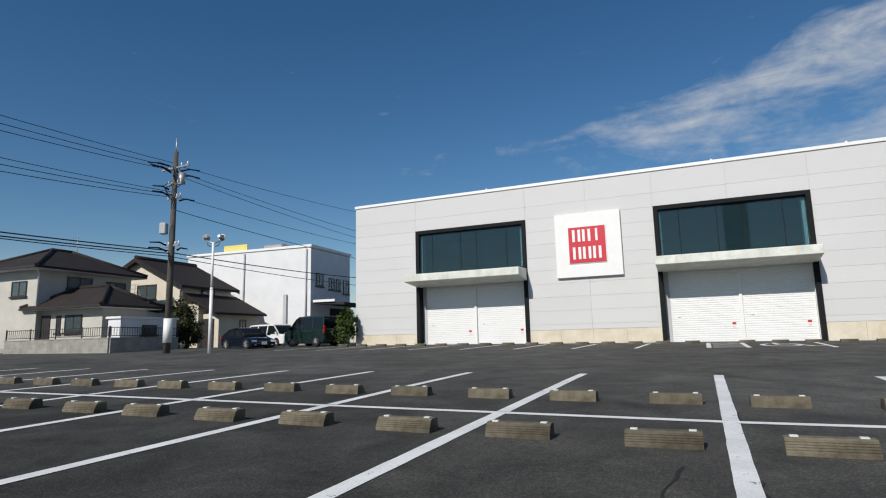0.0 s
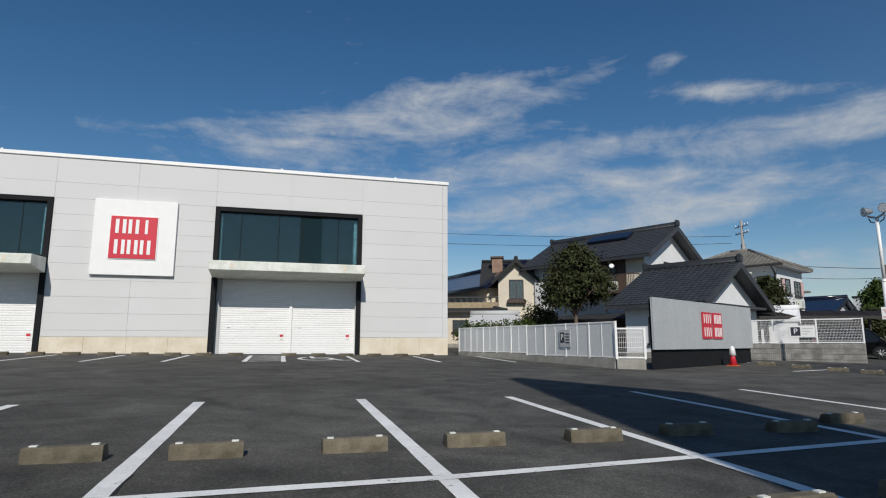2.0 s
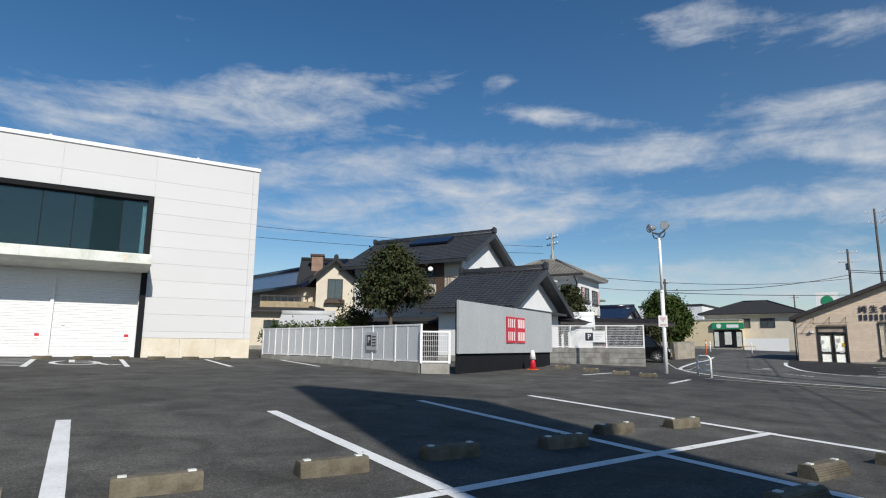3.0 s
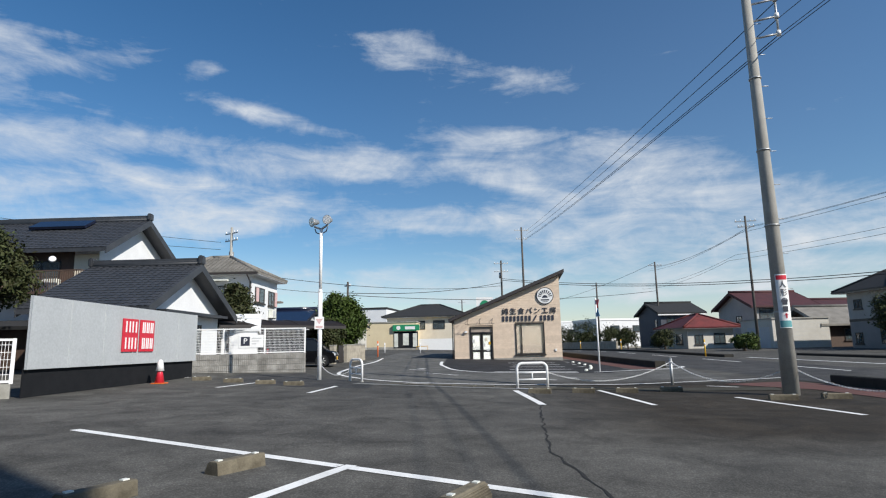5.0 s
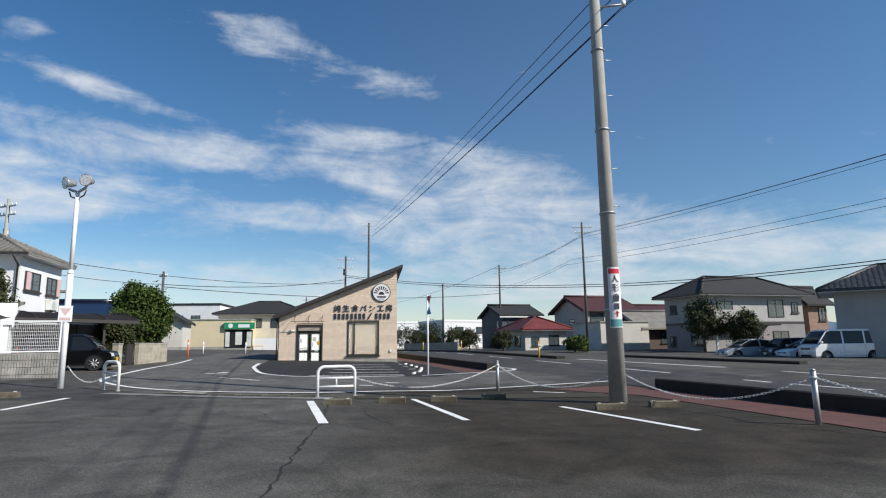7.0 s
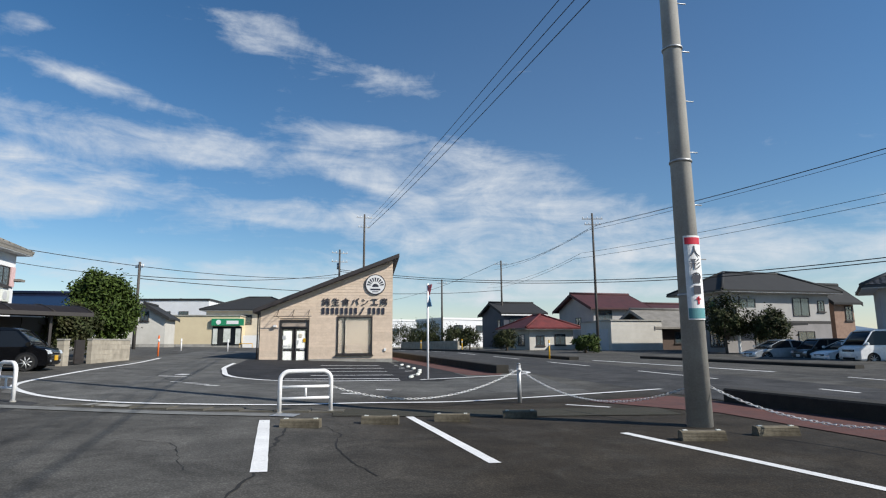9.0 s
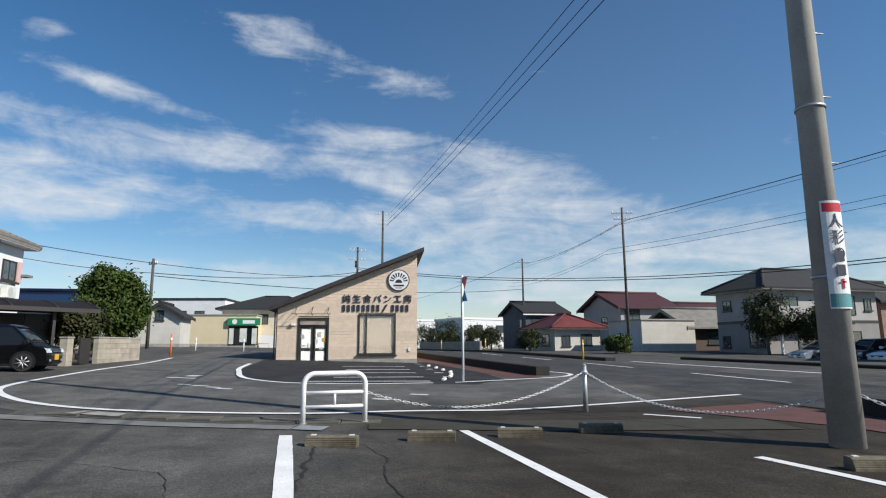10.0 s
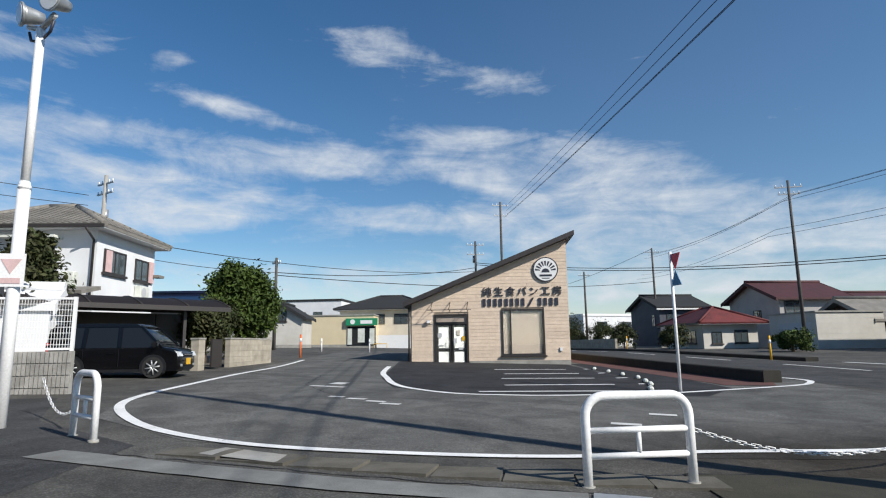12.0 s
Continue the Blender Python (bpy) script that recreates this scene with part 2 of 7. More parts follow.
M = {}
M["asphalt"] = asphalt_material("lot_asphalt", (0.108, 0.105, 0.096), (0.078, 0.075, 0.068), 3.0, (0.042, 0.035, 0.026))
M["road"] = asphalt_material("road_asphalt", (0.135, 0.134, 0.126), (0.105, 0.104, 0.098), 11.0, (0.032, 0.028, 0.022))
M["mainroad"] = asphalt_material("main_road_asphalt", (0.070, 0.070, 0.070), (0.055, 0.055, 0.055), 17.0)
M["fresh"] = asphalt_material("fresh_asphalt", (0.040, 0.040, 0.042), (0.033, 0.033, 0.035), 23.0)
M["dirt"] = material("dark_soil", (0.040, 0.034, 0.022), 0.95, second=(0.024, 0.024, 0.012), scale=4, fine=60, bump=0.6)
M["soil"] = material("far_ground", (0.13, 0.13, 0.11), 0.95, second=(0.08, 0.09, 0.06), scale=0.2, fine=8)
M["line"] = paint_material("road_paint", (0.82, 0.82, 0.80), (0.12, 0.12, 0.12), 0.61)
M["oldline"] = paint_material("worn_road_paint", (0.62, 0.62, 0.60), (0.08, 0.08, 0.08), 0.58)
M["concrete"] = material("concrete", (0.36, 0.35, 0.32), 0.9, second=(0.24, 0.23, 0.20), scale=2.2, fine=50, bump=0.3)
M["stop"] = material("wheel_stop_concrete", (0.17, 0.148, 0.106), 0.95, second=(0.066, 0.055, 0.036), scale=5, fine=60, bump=0.5, vary=0.18)
M["gutter"] = material("gutter_concrete", (0.20, 0.205, 0.195), 0.9, second=(0.13, 0.13, 0.12), scale=2.5, fine=60, bump=0.4)
M["slab"] = material("gutter_slab", (0.125, 0.115, 0.095), 0.95, second=(0.07, 0.064, 0.048), scale=3.0, fine=60, bump=0.5, vary=0.15)
M["homewall"] = material("pale_grey_render", (0.40, 0.39, 0.375), 0.9, second=(0.33, 0.32, 0.305), scale=0.8, fine=45, bump=0.2)
M["lowwall"] = material("mauve_grey_render", (0.27, 0.255, 0.25), 0.9, second=(0.22, 0.21, 0.205), scale=0.8, fine=45, bump=0.2)
M["panel"] = material("wall_panel", (0.59, 0.59, 0.588), 0.75, second=(0.575, 0.575, 0.572), scale=0.7, fine=30, bump=0.05, vary=0.018)
M["joint"] = material("panel_joint", (0.56, 0.56, 0.555), 0.9)
M["plinth"] = material("stained_plinth", (0.70, 0.64, 0.53), 0.85, second=(0.58, 0.50, 0.37), scale=1.2, fine=25, bump=0.1)
M["white"] = material("white_paint", (0.80, 0.80, 0.79), 0.45, second=(0.76, 0.76, 0.75), scale=3, fine=40, bump=0.03)
M["dirtywhite"] = material("weathered_white_paint", (0.72, 0.73, 0.68), 0.6, second=(0.52, 0.54, 0.47), scale=2.2, fine=30, bump=0.08)
M["shutter"] = material("white_shutter", (0.80, 0.80, 0.80), 0.4, second=(0.77, 0.77, 0.76), scale=1, fine=20, bump=0.02)
M["black"] = material("black_metal", (0.010, 0.011, 0.013), 0.8, second=(0.014, 0.015, 0.017), scale=4, spec=0.15)
# near-black colour that carries the shade of unlit interiors
M["dark"] = material("unlit_room_black", (0.018, 0.02, 0.022), 0.9)
M["red"] = material("red_sign", (0.58, 0.022, 0.045), 0.4, second=(0.54, 0.02, 0.04), scale=2)
M["glass"] = glass_material("window_glass", (0.09, 0.19, 0.225), 0.9, ior=1.5)
M["pane"] = glass_material("house_glass", (0.22, 0.28, 0.30), 0.75)
M["steel"] = material("galvanised_steel", (0.46, 0.47, 0.47), 0.45, 0.6, second=(0.36, 0.37, 0.37), scale=5)
M["pole"] = material("pole_concrete", (0.37, 0.36, 0.33), 0.9, second=(0.27, 0.26, 0.235), scale=1.3, fine=35, bump=0.2)
M["poledark"] = material("dark_pole", (0.10, 0.09, 0.08), 0.9, second=(0.06, 0.055, 0.05), scale=2)
M["rubber"] = material("tyre_rubber", (0.02, 0.02, 0.02), 0.9)
M["wire"] = material("cable_black", (0.015, 0.015, 0.016), 0.7)
M["tile"] = material("roof_tile_black", (0.046, 0.049, 0.056), 0.5, second=(0.030, 0.033, 0.038), scale=2, fine=9, vary=0.1)
M["tilegrey"] = material("roof_tile_grey", (0.23, 0.215, 0.19), 0.7, second=(0.15, 0.14, 0.12), scale=1.5, fine=9)
M["tilered"] = add_bands(material("roof_tile_red", (0.17, 0.030, 0.026), 0.65, second=(0.09, 0.018, 0.017), scale=1.5, fine=9), "Z", 0.11, 0.9, 0.05)
M["eavebrown"] = add_bands(material("roof_brown_slate", (0.034, 0.026, 0.024), 0.8, second=(0.022, 0.017, 0.016), scale=1.5, fine=14, spec=0.3), "Z", 0.14, 0.6, 0.03)
M["slate"] = add_bands(material("roof_slate", (0.024, 0.025, 0.026), 0.85, second=(0.017, 0.018, 0.019), scale=1.5, fine=14), "Z", 0.12, 0.4, 0.02)
M["maroon"] = add_bands(material("roof_maroon", (0.072, 0.020, 0.022), 0.7, second=(0.045, 0.014, 0.016), scale=1.5), "Z", 0.15, 0.4, 0.02)
M["stucco"] = material("cream_stucco", (0.66, 0.60, 0.49), 0.9, second=(0.58, 0.52, 0.42), scale=0.9, fine=45, bump=0.2)
M["whitewall"] = material("white_stucco", (0.74, 0.75, 0.76), 0.85, second=(0.66, 0.67, 0.68), scale=0.8, fine=45, bump=0.15)
M["agedwall"] = material("aged_pale_stucco", (0.56, 0.54, 0.49), 0.9, second=(0.46, 0.44, 0.39), scale=0.7, fine=45, bump=0.2)
M["greywall"] = material("grey_siding", (0.50, 0.51, 0.52), 0.8, second=(0.44, 0.45, 0.46), scale=0.8, fine=30)
M["darkwall"] = material("dark_siding", (0.07, 0.08, 0.10), 0.8, second=(0.055, 0.06, 0.08), scale=0.8)
M["brick"] = add_bands(material("brown_brick", (0.30, 0.20, 0.15), 0.9, second=(0.22, 0.14, 0.10), scale=3), "Z", 0.1, 0.4, 0.01)
M["stone"] = add_bands(material("buff_stone", (0.42, 0.34, 0.22), 0.9, second=(0.28, 0.22, 0.14), scale=4, fine=12, bump=0.4), "Z", 0.22, 0.7, 0.03, second_axis="X", second_period=0.5)
M["siding"] = add_bands(material("beige_siding", (0.66, 0.53, 0.40), 0.8, second=(0.50, 0.38, 0.27), scale=2.2, fine=20), "Z", 0.11, 0.8, 0.02)
M["bronze"] = material("dark_bronze_frame", (0.035, 0.03, 0.028), 0.5)
M["brown"] = material("brown_paint", (0.09, 0.055, 0.04), 0.7, second=(0.06, 0.04, 0.03))
M["navy"] = material("navy_letters", (0.03, 0.032, 0.05), 0.5)
M["fencepanel"] = material("pale_fence_panel", (0.62, 0.64, 0.65), 0.5, second=(0.57, 0.59, 0.60), scale=0.8, fine=20, bump=0.03)
M["silver"] = material("silver_panel", (0.47, 0.49, 0.50), 0.5, 0.15, second=(0.42, 0.44, 0.45), scale=0.8, fine=20, bump=0.03)
M["block"] = material("block_wall", (0.37, 0.36, 0.335), 0.95, second=(0.20, 0.192, 0.175), scale=2.6, fine=40, bump=0.4, vary=0.12)
M["redpave"] = material("red_paving", (0.12, 0.045, 0.035), 0.9, second=(0.075, 0.032, 0.026), scale=2.5, fine=30, bump=0.3)
M["leaf"] = material("leaf_green", (0.055, 0.082, 0.014), 0.65, second=(0.026, 0.046, 0.009), scale=3, fine=20, spec=0.2)
M["leafdark"] = material("leaf_dark", (0.030, 0.045, 0.014), 0.65, second=(0.042, 0.040, 0.016), scale=2, fine=20, spec=0.2)
M["bark"] = material("bark", (0.12, 0.09, 0.065), 0.95, second=(0.07, 0.055, 0.04), scale=6, bump=0.5)
M["carblack"] = material("black_car_paint", (0.004, 0.004, 0.005), 0.25, coat=0.25, spec=0.3, bump=0)
M["cargreen"] = material("dark_green_car_paint", (0.012, 0.028, 0.024), 0.2, coat=0.8, bump=0)
M["carnavy"] = material("navy_car_paint", (0.006, 0.009, 0.02), 0.2, coat=0.8, bump=0)
M["cargrey"] = material("dark_grey_car_paint", (0.075, 0.073, 0.068), 0.3, 0.3, coat=0.6, bump=0)
M["carwhite"] = material("white_car_paint", (0.85, 0.85, 0.85), 0.2, coat=0.7, bump=0)
M["carsilver"] = material("silver_car_paint", (0.50, 0.53, 0.55), 0.25, 0.4, coat=0.7, bump=0)
M["carglass"] = glass_material("car_glass", (0.012, 0.014, 0.017), 0.0, 0.04, 1.38)
M["lampglass"] = glass_material("headlamp_glass", (0.85, 0.88, 0.9), 0.3, 0.05)
M["lampred"] = material("tail_lamp_red", (0.45, 0.01, 0.01), 0.2, bump=0)
M["paleyellow"] = material("faded_yellow_board", (0.72, 0.62, 0.14), 0.6, second=(0.62, 0.55, 0.2), scale=1.5)
M["yellow"] = material("yellow_paint", (0.75, 0.42, 0.02), 0.5)
M["orange"] = material("orange_paint", (0.75, 0.16, 0.03), 0.5)
M["green"] = material("green_sign", (0.02, 0.26, 0.12), 0.4)
M["cream"] = material("cream_wall", (0.66, 0.56, 0.37), 0.85, second=(0.60, 0.50, 0.33), scale=0.6)
M["blind"] = material("beige_blind", (0.40, 0.33, 0.27), 0.9, second=(0.37, 0.30, 0.25), scale=1)
M["carport"] = material("smoked_sheet", (0.022, 0.017, 0.015), 0.6, spec=0.2)
M["kerbdark"] = material("mossy_kerb", (0.034, 0.031, 0.026), 1.0, second=(0.022, 0.021, 0.017), scale=3, fine=30, bump=0.6)
M["solar"] = material("solar_panel", (0.012, 0.016, 0.035), 0.15, bump=0)
M["pink"] = material("pink_board", (0.66, 0.46, 0.45), 0.7)
M["blue"] = material("blue_paint", (0.05, 0.20, 0.36), 0.5)
M["teal"] = material("teal_sheet", (0.10, 0.30, 0.32), 0.7)
M["mountain"] = material("far_hill", (0.20, 0.27, 0.36), 1.0, second=(0.17, 0.24, 0.33), scale=0.004, fine=0.02, bump=0)


# ---- building blocks ----
def box(bm, x0, x1, y0, y1, z0, z1, m=None):
    vs = [bm.verts.new((x, y, z)) for x in (x0, x1) for y in (y0, y1) for z in (z0, z1)]
    for f in ((0, 1, 3, 2), (4, 6, 7, 5), (0, 4, 5, 1), (2, 3, 7, 6), (0, 2, 6, 4), (1, 5, 7, 3)):
        bm.faces.new([vs[i] for i in f])
    if m is not None:
        for v in vs:
            v.co = m @ v.co
    return vs


def boxes(*rows):
    bm = bmesh.new()
    for r in rows:
        box(bm, *r)
    return bm


def prism(bm, outline, y0, y1, m=None):
    """An outline in x and z, drawn out from y0 to y1."""
    a = [bm.verts.new((x, y0, z)) for x, z in outline]
    b = [bm.verts.new((x, y1, z)) for x, z in outline]
    n = len(outline)
    bm.faces.new(a), bm.faces.new(list(reversed(b)))
    for i in range(n):
        bm.faces.new((a[(i + 1) % n], a[i], b[i], b[(i + 1) % n]))
    if m is not None:
        for v in a + b:
            v.co = m @ v.co
    return a + b


def tube(bm, path, radius, sides=8, end_radius=None):
    """A round bar along a path, tapering to end_radius."""
    pts = [Vector(p) for p in path]
    rings = []
    for i, p in enumerate(pts):
        d = (pts[min(i + 1, len(pts) - 1)] - pts[max(i - 1, 0)]).normalized()
        a = d.orthogonal().normalized() if abs(d.z) < 0.99 else Vector((1, 0, 0))
        if rings:
            a = (last - d * last.dot(d)).normalized()
        last = a
        b = d.cross(a)
        k = i / max(1, len(pts) - 1)
        r = radius + ((end_radius if end_radius is not None else radius) - radius) * k
        rings.append([bm.verts.new(p + r * (math.cos(2 * math.pi * j / sides) * a + math.sin(2 * math.pi * j / sides) * b)) for j in range(sides)])
    for r0, r1 in zip(rings, rings[1:]):
        for j in range(sides):
            f = bm.faces.new((r0[j], r0[(j + 1) % sides], r1[(j + 1) % sides], r1[j]))
            f.smooth = True
    bm.faces.new(list(reversed(rings[0]))), bm.faces.new(rings[-1])
    return bm


def tubed(path, radius, sides=8, end_radius=None):
    return tube(bmesh.new(), path, radius, sides, end_radius)


def bevelled(bm, width, segments=1):
    bmesh.ops.remove_doubles(bm, verts=bm.verts, dist=1e-5)
    bmesh.ops.bevel(bm, geom=list(bm.edges), offset=width, segments=segments, affect="EDGES", clamp_overlap=True)
    return bm


def mesh_of(bm, name, mat):
    bmesh.ops.recalc_face_normals(bm, faces=bm.faces)
    me = bpy.data.meshes.new(name)
    bm.to_mesh(me)
    bm.free()
    me.materials.append(mat)
    return me


def part(name, bm, mat, parent, label="", at=None):
    """One mesh object under a thing or under a part."""
    ob = new(name, mesh_of(bm, name, mat))
    ob.parent = parent
    if at is not None:
        ob.matrix_basis = at
    if label:
        ob["label"] = label
    return ob


def empty(name, m, label, category, group="", kind=""):
    ob = new(name)
    ob.empty_display_size = 0.2
    ob.matrix_basis = m
    return tagged(ob, label, category, group, kind)


def single(name, bm, mat, label, category, m=None, group="", kind=""):
    ob = new(name, mesh_of(bm, name, mat))
    if m is not None:
        ob.matrix_basis = m
    return tagged(ob, label, category, group, kind)


def g(x, y):
    """The height of the ground: the lot falls towards the street and rises again beyond it."""
    x, y = min(max(x, -45.0), 62.0), min(max(y, -4.5), 36.0)
    fade = min(max((y + 18.0) / 14.0, 0.45), 1.0)
    return -0.1834 + 0.00032 * x + 0.02937 * min(y, 9) + 0.02216 * max(y - 9, 0) + 0.01647 * fade * max(0.0, x - 25)


CORNER, LOT_TURN = (20.05, 21.36), -25.5
LU = Vector((math.cos(radians(LOT_TURN)), math.sin(radians(LOT_TURN))))
LV = Vector((-LU.y, LU.x))


def lot(s, d):
    """A place of the car park: s along the shop front, d out of it (negative towards the street)."""
    p = Vector(CORNER) + s * LU + d * LV
    return p.x, p.y


def on_ground(x, y, turn=0.0, lift=0.0):
    return pose(x, y, g(x, y) + lift, 0, 0, turn)


def strip(points, width, lift=0.006, step=0.2):
    """A flat band along a path on the ground."""
    pts = [Vector(p) for p in points]
    dense = []
    for a, b in zip(pts, pts[1:]):
        n = max(1, int((b - a).length / step))
        dense += [a.lerp(b, i / n) for i in range(n)]
    dense.append(pts[-1])
    bm = bmesh.new()
    row = []
    for i, p in enumerate(dense):
        d = (dense[min(i + 1, len(dense) - 1)] - dense[max(i - 1, 0)]).normalized()
        nrm = Vector((-d.y, d.x)) * width / 2
        w0, w1 = (1 + 0.05 * noise.noise((p.x * 1.5, p.y * 1.5, width)) + 0.07 * noise.noise((p.x * 6, p.y * 6, width + k)) for k in (0, 5))
        row.append([bm.verts.new((q.x, q.y, g(q.x, q.y) + lift)) for q in (p - nrm * w0, p + nrm * w1)])
    for a, b in zip(row, row[1:]):
        bm.faces.new((a[0], b[0], b[1], a[1]))
    return bm


def sheet(outline, lift, step=1.0):
    """A patch of paving that follows the ground, its outline convex."""
    from_pts = [Vector(p) for p in outline]
    bm = bmesh.new()
    vs = [bm.verts.new((p.x, p.y, 0)) for p in from_pts]
    bm.faces.new(vs)
    xs, ys = [p.x for p in from_pts], [p.y for p in from_pts]
    for axis, lo, hi in ((0, min(xs), max(xs)), (1, min(ys), max(ys))):
        k = lo + step
        while k < hi:
            co, no = [0, 0, 0], [0, 0, 0]
            co[axis], no[axis] = k, 1
            bmesh.ops.bisect_plane(bm, geom=list(bm.verts) + list(bm.edges) + list(bm.faces), plane_co=co, plane_no=no)
            k += step
    for v in bm.verts:
        v.co.z = g(v.co.x, v.co.y) + lift
    return bm


def smooth_path(points, n=8):
    """A rounded path through the points (Catmull-Rom)."""
    p = [Vector(q) for q in points]
    p = [2 * p[0] - p[1]] + p + [2 * p[-1] - p[-2]]
    out = []
    for i in range(1, len(p) - 2):
        for k in range(n):
            t = k / n
            a, b, c, d = p[i - 1], p[i], p[i + 1], p[i + 2]
            out.append(0.5 * (2 * b + (c - a) * t + (2 * a - 5 * b + 4 * c - d) * t * t + (3 * b - a - 3 * c + d) * t ** 3))
    out.append(p[-2])
    return out


# ---- ground, roads, markings ----
def build_ground():
    xs = sorted({-1500, -600, -250, -120, -70, -45, *[-44 + 3 * i for i in range(36)], 62, 80, 110, 160, 300, 700, 1800})
    ys = sorted({-1800, -700, -300, -150, -90, -60, -4.5, -4, *[-48 + 3 * i for i in range(29)], 75, 100, 160, 300, 700, 1800})
    bm = bmesh.new()
    grid = [[bm.verts.new((x, y, g(x, y))) for y in ys] for x in xs]
    for i in range(len(xs) - 1):
        for j in range(len(ys) - 1):
            bm.faces.new((grid[i][j], grid[i + 1][j], grid[i + 1][j + 1], grid[i][j + 1]))
    single("ground", bm, M["asphalt"], "dark grey worn asphalt of the car park", "ground", kind="structure")


build_ground()


def marking(points, width, mat="line", label="white painted parking bay line on asphalt", lift=0.006, group="parking lines"):
    single("parking_line", strip(points, width, lift), M[mat], label, "road marking", group=group, kind="structure")


# double row of bays in the car park
CENTRE = [(-43.2, -22.75), (-8.7, -22.65), (-6.4, -22.5), (-3.9, -22.2), (-1.1, -21.83), (1.6, -21.5)]
marking([lot(*p) for p in CENTRE], 0.13)
BAYS = [(-8.7 - 2.3 * k, -17.7, -27.6, -22.65) for k in range(15)] + [(-6.38, -17.6, -27.4, -22.5), (-3.9, -17.5, -27.0, -22.2), (-1.15, -16.9, -26.4, -21.83), (1.5, -16.7, -26.0, -21.5)]
for s, far, near, mid in BAYS:
    marking([lot(s, far), lot(s, mid + 0.07)], 0.15)
    marking([lot(s, mid - 0.07), lot(s, near)], 0.15)
# bays along the shop front
for s in (-27.6, -25.2, -22.8, -20.4, -18.0, -15.7, -13.4, -11.1, -4.9, -2.0, 0.9, 3.9):
    marking([lot(s, -1.6), lot(s - 0.1, -6.5)], 0.14)
# striped zone beside the wheelchair bay
for s in (-8.75, -7.5):
    marking([lot(s, -1.6), lot(s, -6.4)], 0.16)
for k in range(6):
    marking([lot(-8.62, -6.2 + 0.85 * k), lot(-7.6, -5.7 + 0.85 * k)], 0.14)


def wheelchair_mark():
    cx, cy = -6.3, -4.1
    bm = bmesh.new()
    ring = [(cx + 0.62 * math.cos(a), cy + 1.25 * math.sin(a)) for a in (math.radians(120 + 12 * i) for i in range(25))]
    for path in (ring, [(cx - 0.1, cy + 1.9), (cx - 0.1, cy + 0.2), (cx + 0.5, cy + 0.2), (cx + 0.85, cy - 1.3), (cx + 1.2, cy - 1.1)], [(cx - 0.1, cy + 1.0), (cx + 0.45, cy + 1.0)]):
        b2 = strip([lot(*p) for p in path], 0.17)
        me = bpy.data.meshes.new("mark")
        b2.to_mesh(me), b2.free()
        bm.from_mesh(me)
        bpy.data.meshes.remove(me)
    single("wheelchair_symbol", bm, M["line"], "worn white wheelchair symbol painted on asphalt", "road marking", kind="structure")


wheelchair_mark()
# bays along the street edge and under the block wall
for a, b, w in (((22.75, -0.93), (18.85, -1.3), 0.16), ((23.55, -3.26), (19.13, -3.68), 0.14), ((20.92, -6.08), (17.2, -6.75), 0.14), ((24.79, -6.8), (24.1, -7.45), 0.12),
                ((26.65, 10.38), (24.12, 11.2), 0.13), ((24.98, 7.05), (22.3, 7.36), 0.13), ((23.48, 4.27), (20.95, 4.34), 0.13)):
    marking([a, b], w)

# the street past the shop: its edge lines, the turning lane and the bread shop's forecourt
single("road", sheet([(-60, -23.5), (62, -13.2), (62, -6.2), (49, -7.2), (35.5, -9.3), (-60, -19.3)], 0.004, 3.0), M["mainroad"], "grey asphalt road with white lines", "road", kind="structure")
single("road", strip([(62, -9.7), (190, 6.0)], 7.0, 0.004, 8.0), M["mainroad"], "grey asphalt road running off between houses", "road", kind="structure")
single("road", sheet([(25.1, -8.3), (25.3, -4.5), (25.0, 0.2), (25.6, 3.0), (27.2, 5.0), (30, 6.0), (41, 6.8), (60, 7.5), (60, -4), (35.5, -9.4)], 0.004, 2.0), M["road"], "grey asphalt side street with white edge lines", "road", kind="structure")
single("pavement", sheet([(31.5, -5.3), (31.4, 0.0), (32.6, 1.4), (35.4, 2.0), (45.4, 2.4), (45.4, -6.6), (33.2, -6.6)], 0.010, 1.5), M["fresh"], "fresh black asphalt forecourt of the bread shop", "pavement", kind="structure")
EDGE = smooth_path([(27.5, -10.6), (25.95, -5.5), (25.5, -2.7), (25.1, -1.1), (25.12, 0.6), (25.4, 2.15), (26.1, 3.45), (27.15, 4.5), (28.55, 5.4), (30.1, 5.8), (32.7, 6.0), (35.7, 6.15), (39.8, 6.15), (45, 6.6)])
marking(EDGE, 0.15, "line", "white painted edge line curving along the street", 0.016, "street lines")
FORE = smooth_path([(41.1, 2.4), (37.5, 2.2), (35.4, 1.85), (33.6, 1.5), (32.4, 1.0), (31.4, 0.05), (31.2, -1.0), (31.35, -2.3), (32.3, -5.0), (33.6, -8.2), (34.35, -9.1), (35.3, -9.5), (36.6, -9.2)])
marking(FORE, 0.17, "line", "white painted edge line round the forecourt", 0.016, "street lines")
for a, b in (((31.83, -0.53), (32.67, -4.28)), ((33.59, -1.24), (34.67, -4.99)), ((35.85, -1.35), (36.89, -5.2)), ((37.85, -1.61), (39.1, -5.1)), ((40.2, -1.45), (41.3, -5.02))):
    marking([a, b], 0.15, "line", "white painted bay line on the bread shop forecourt", 0.016, "forecourt lines")
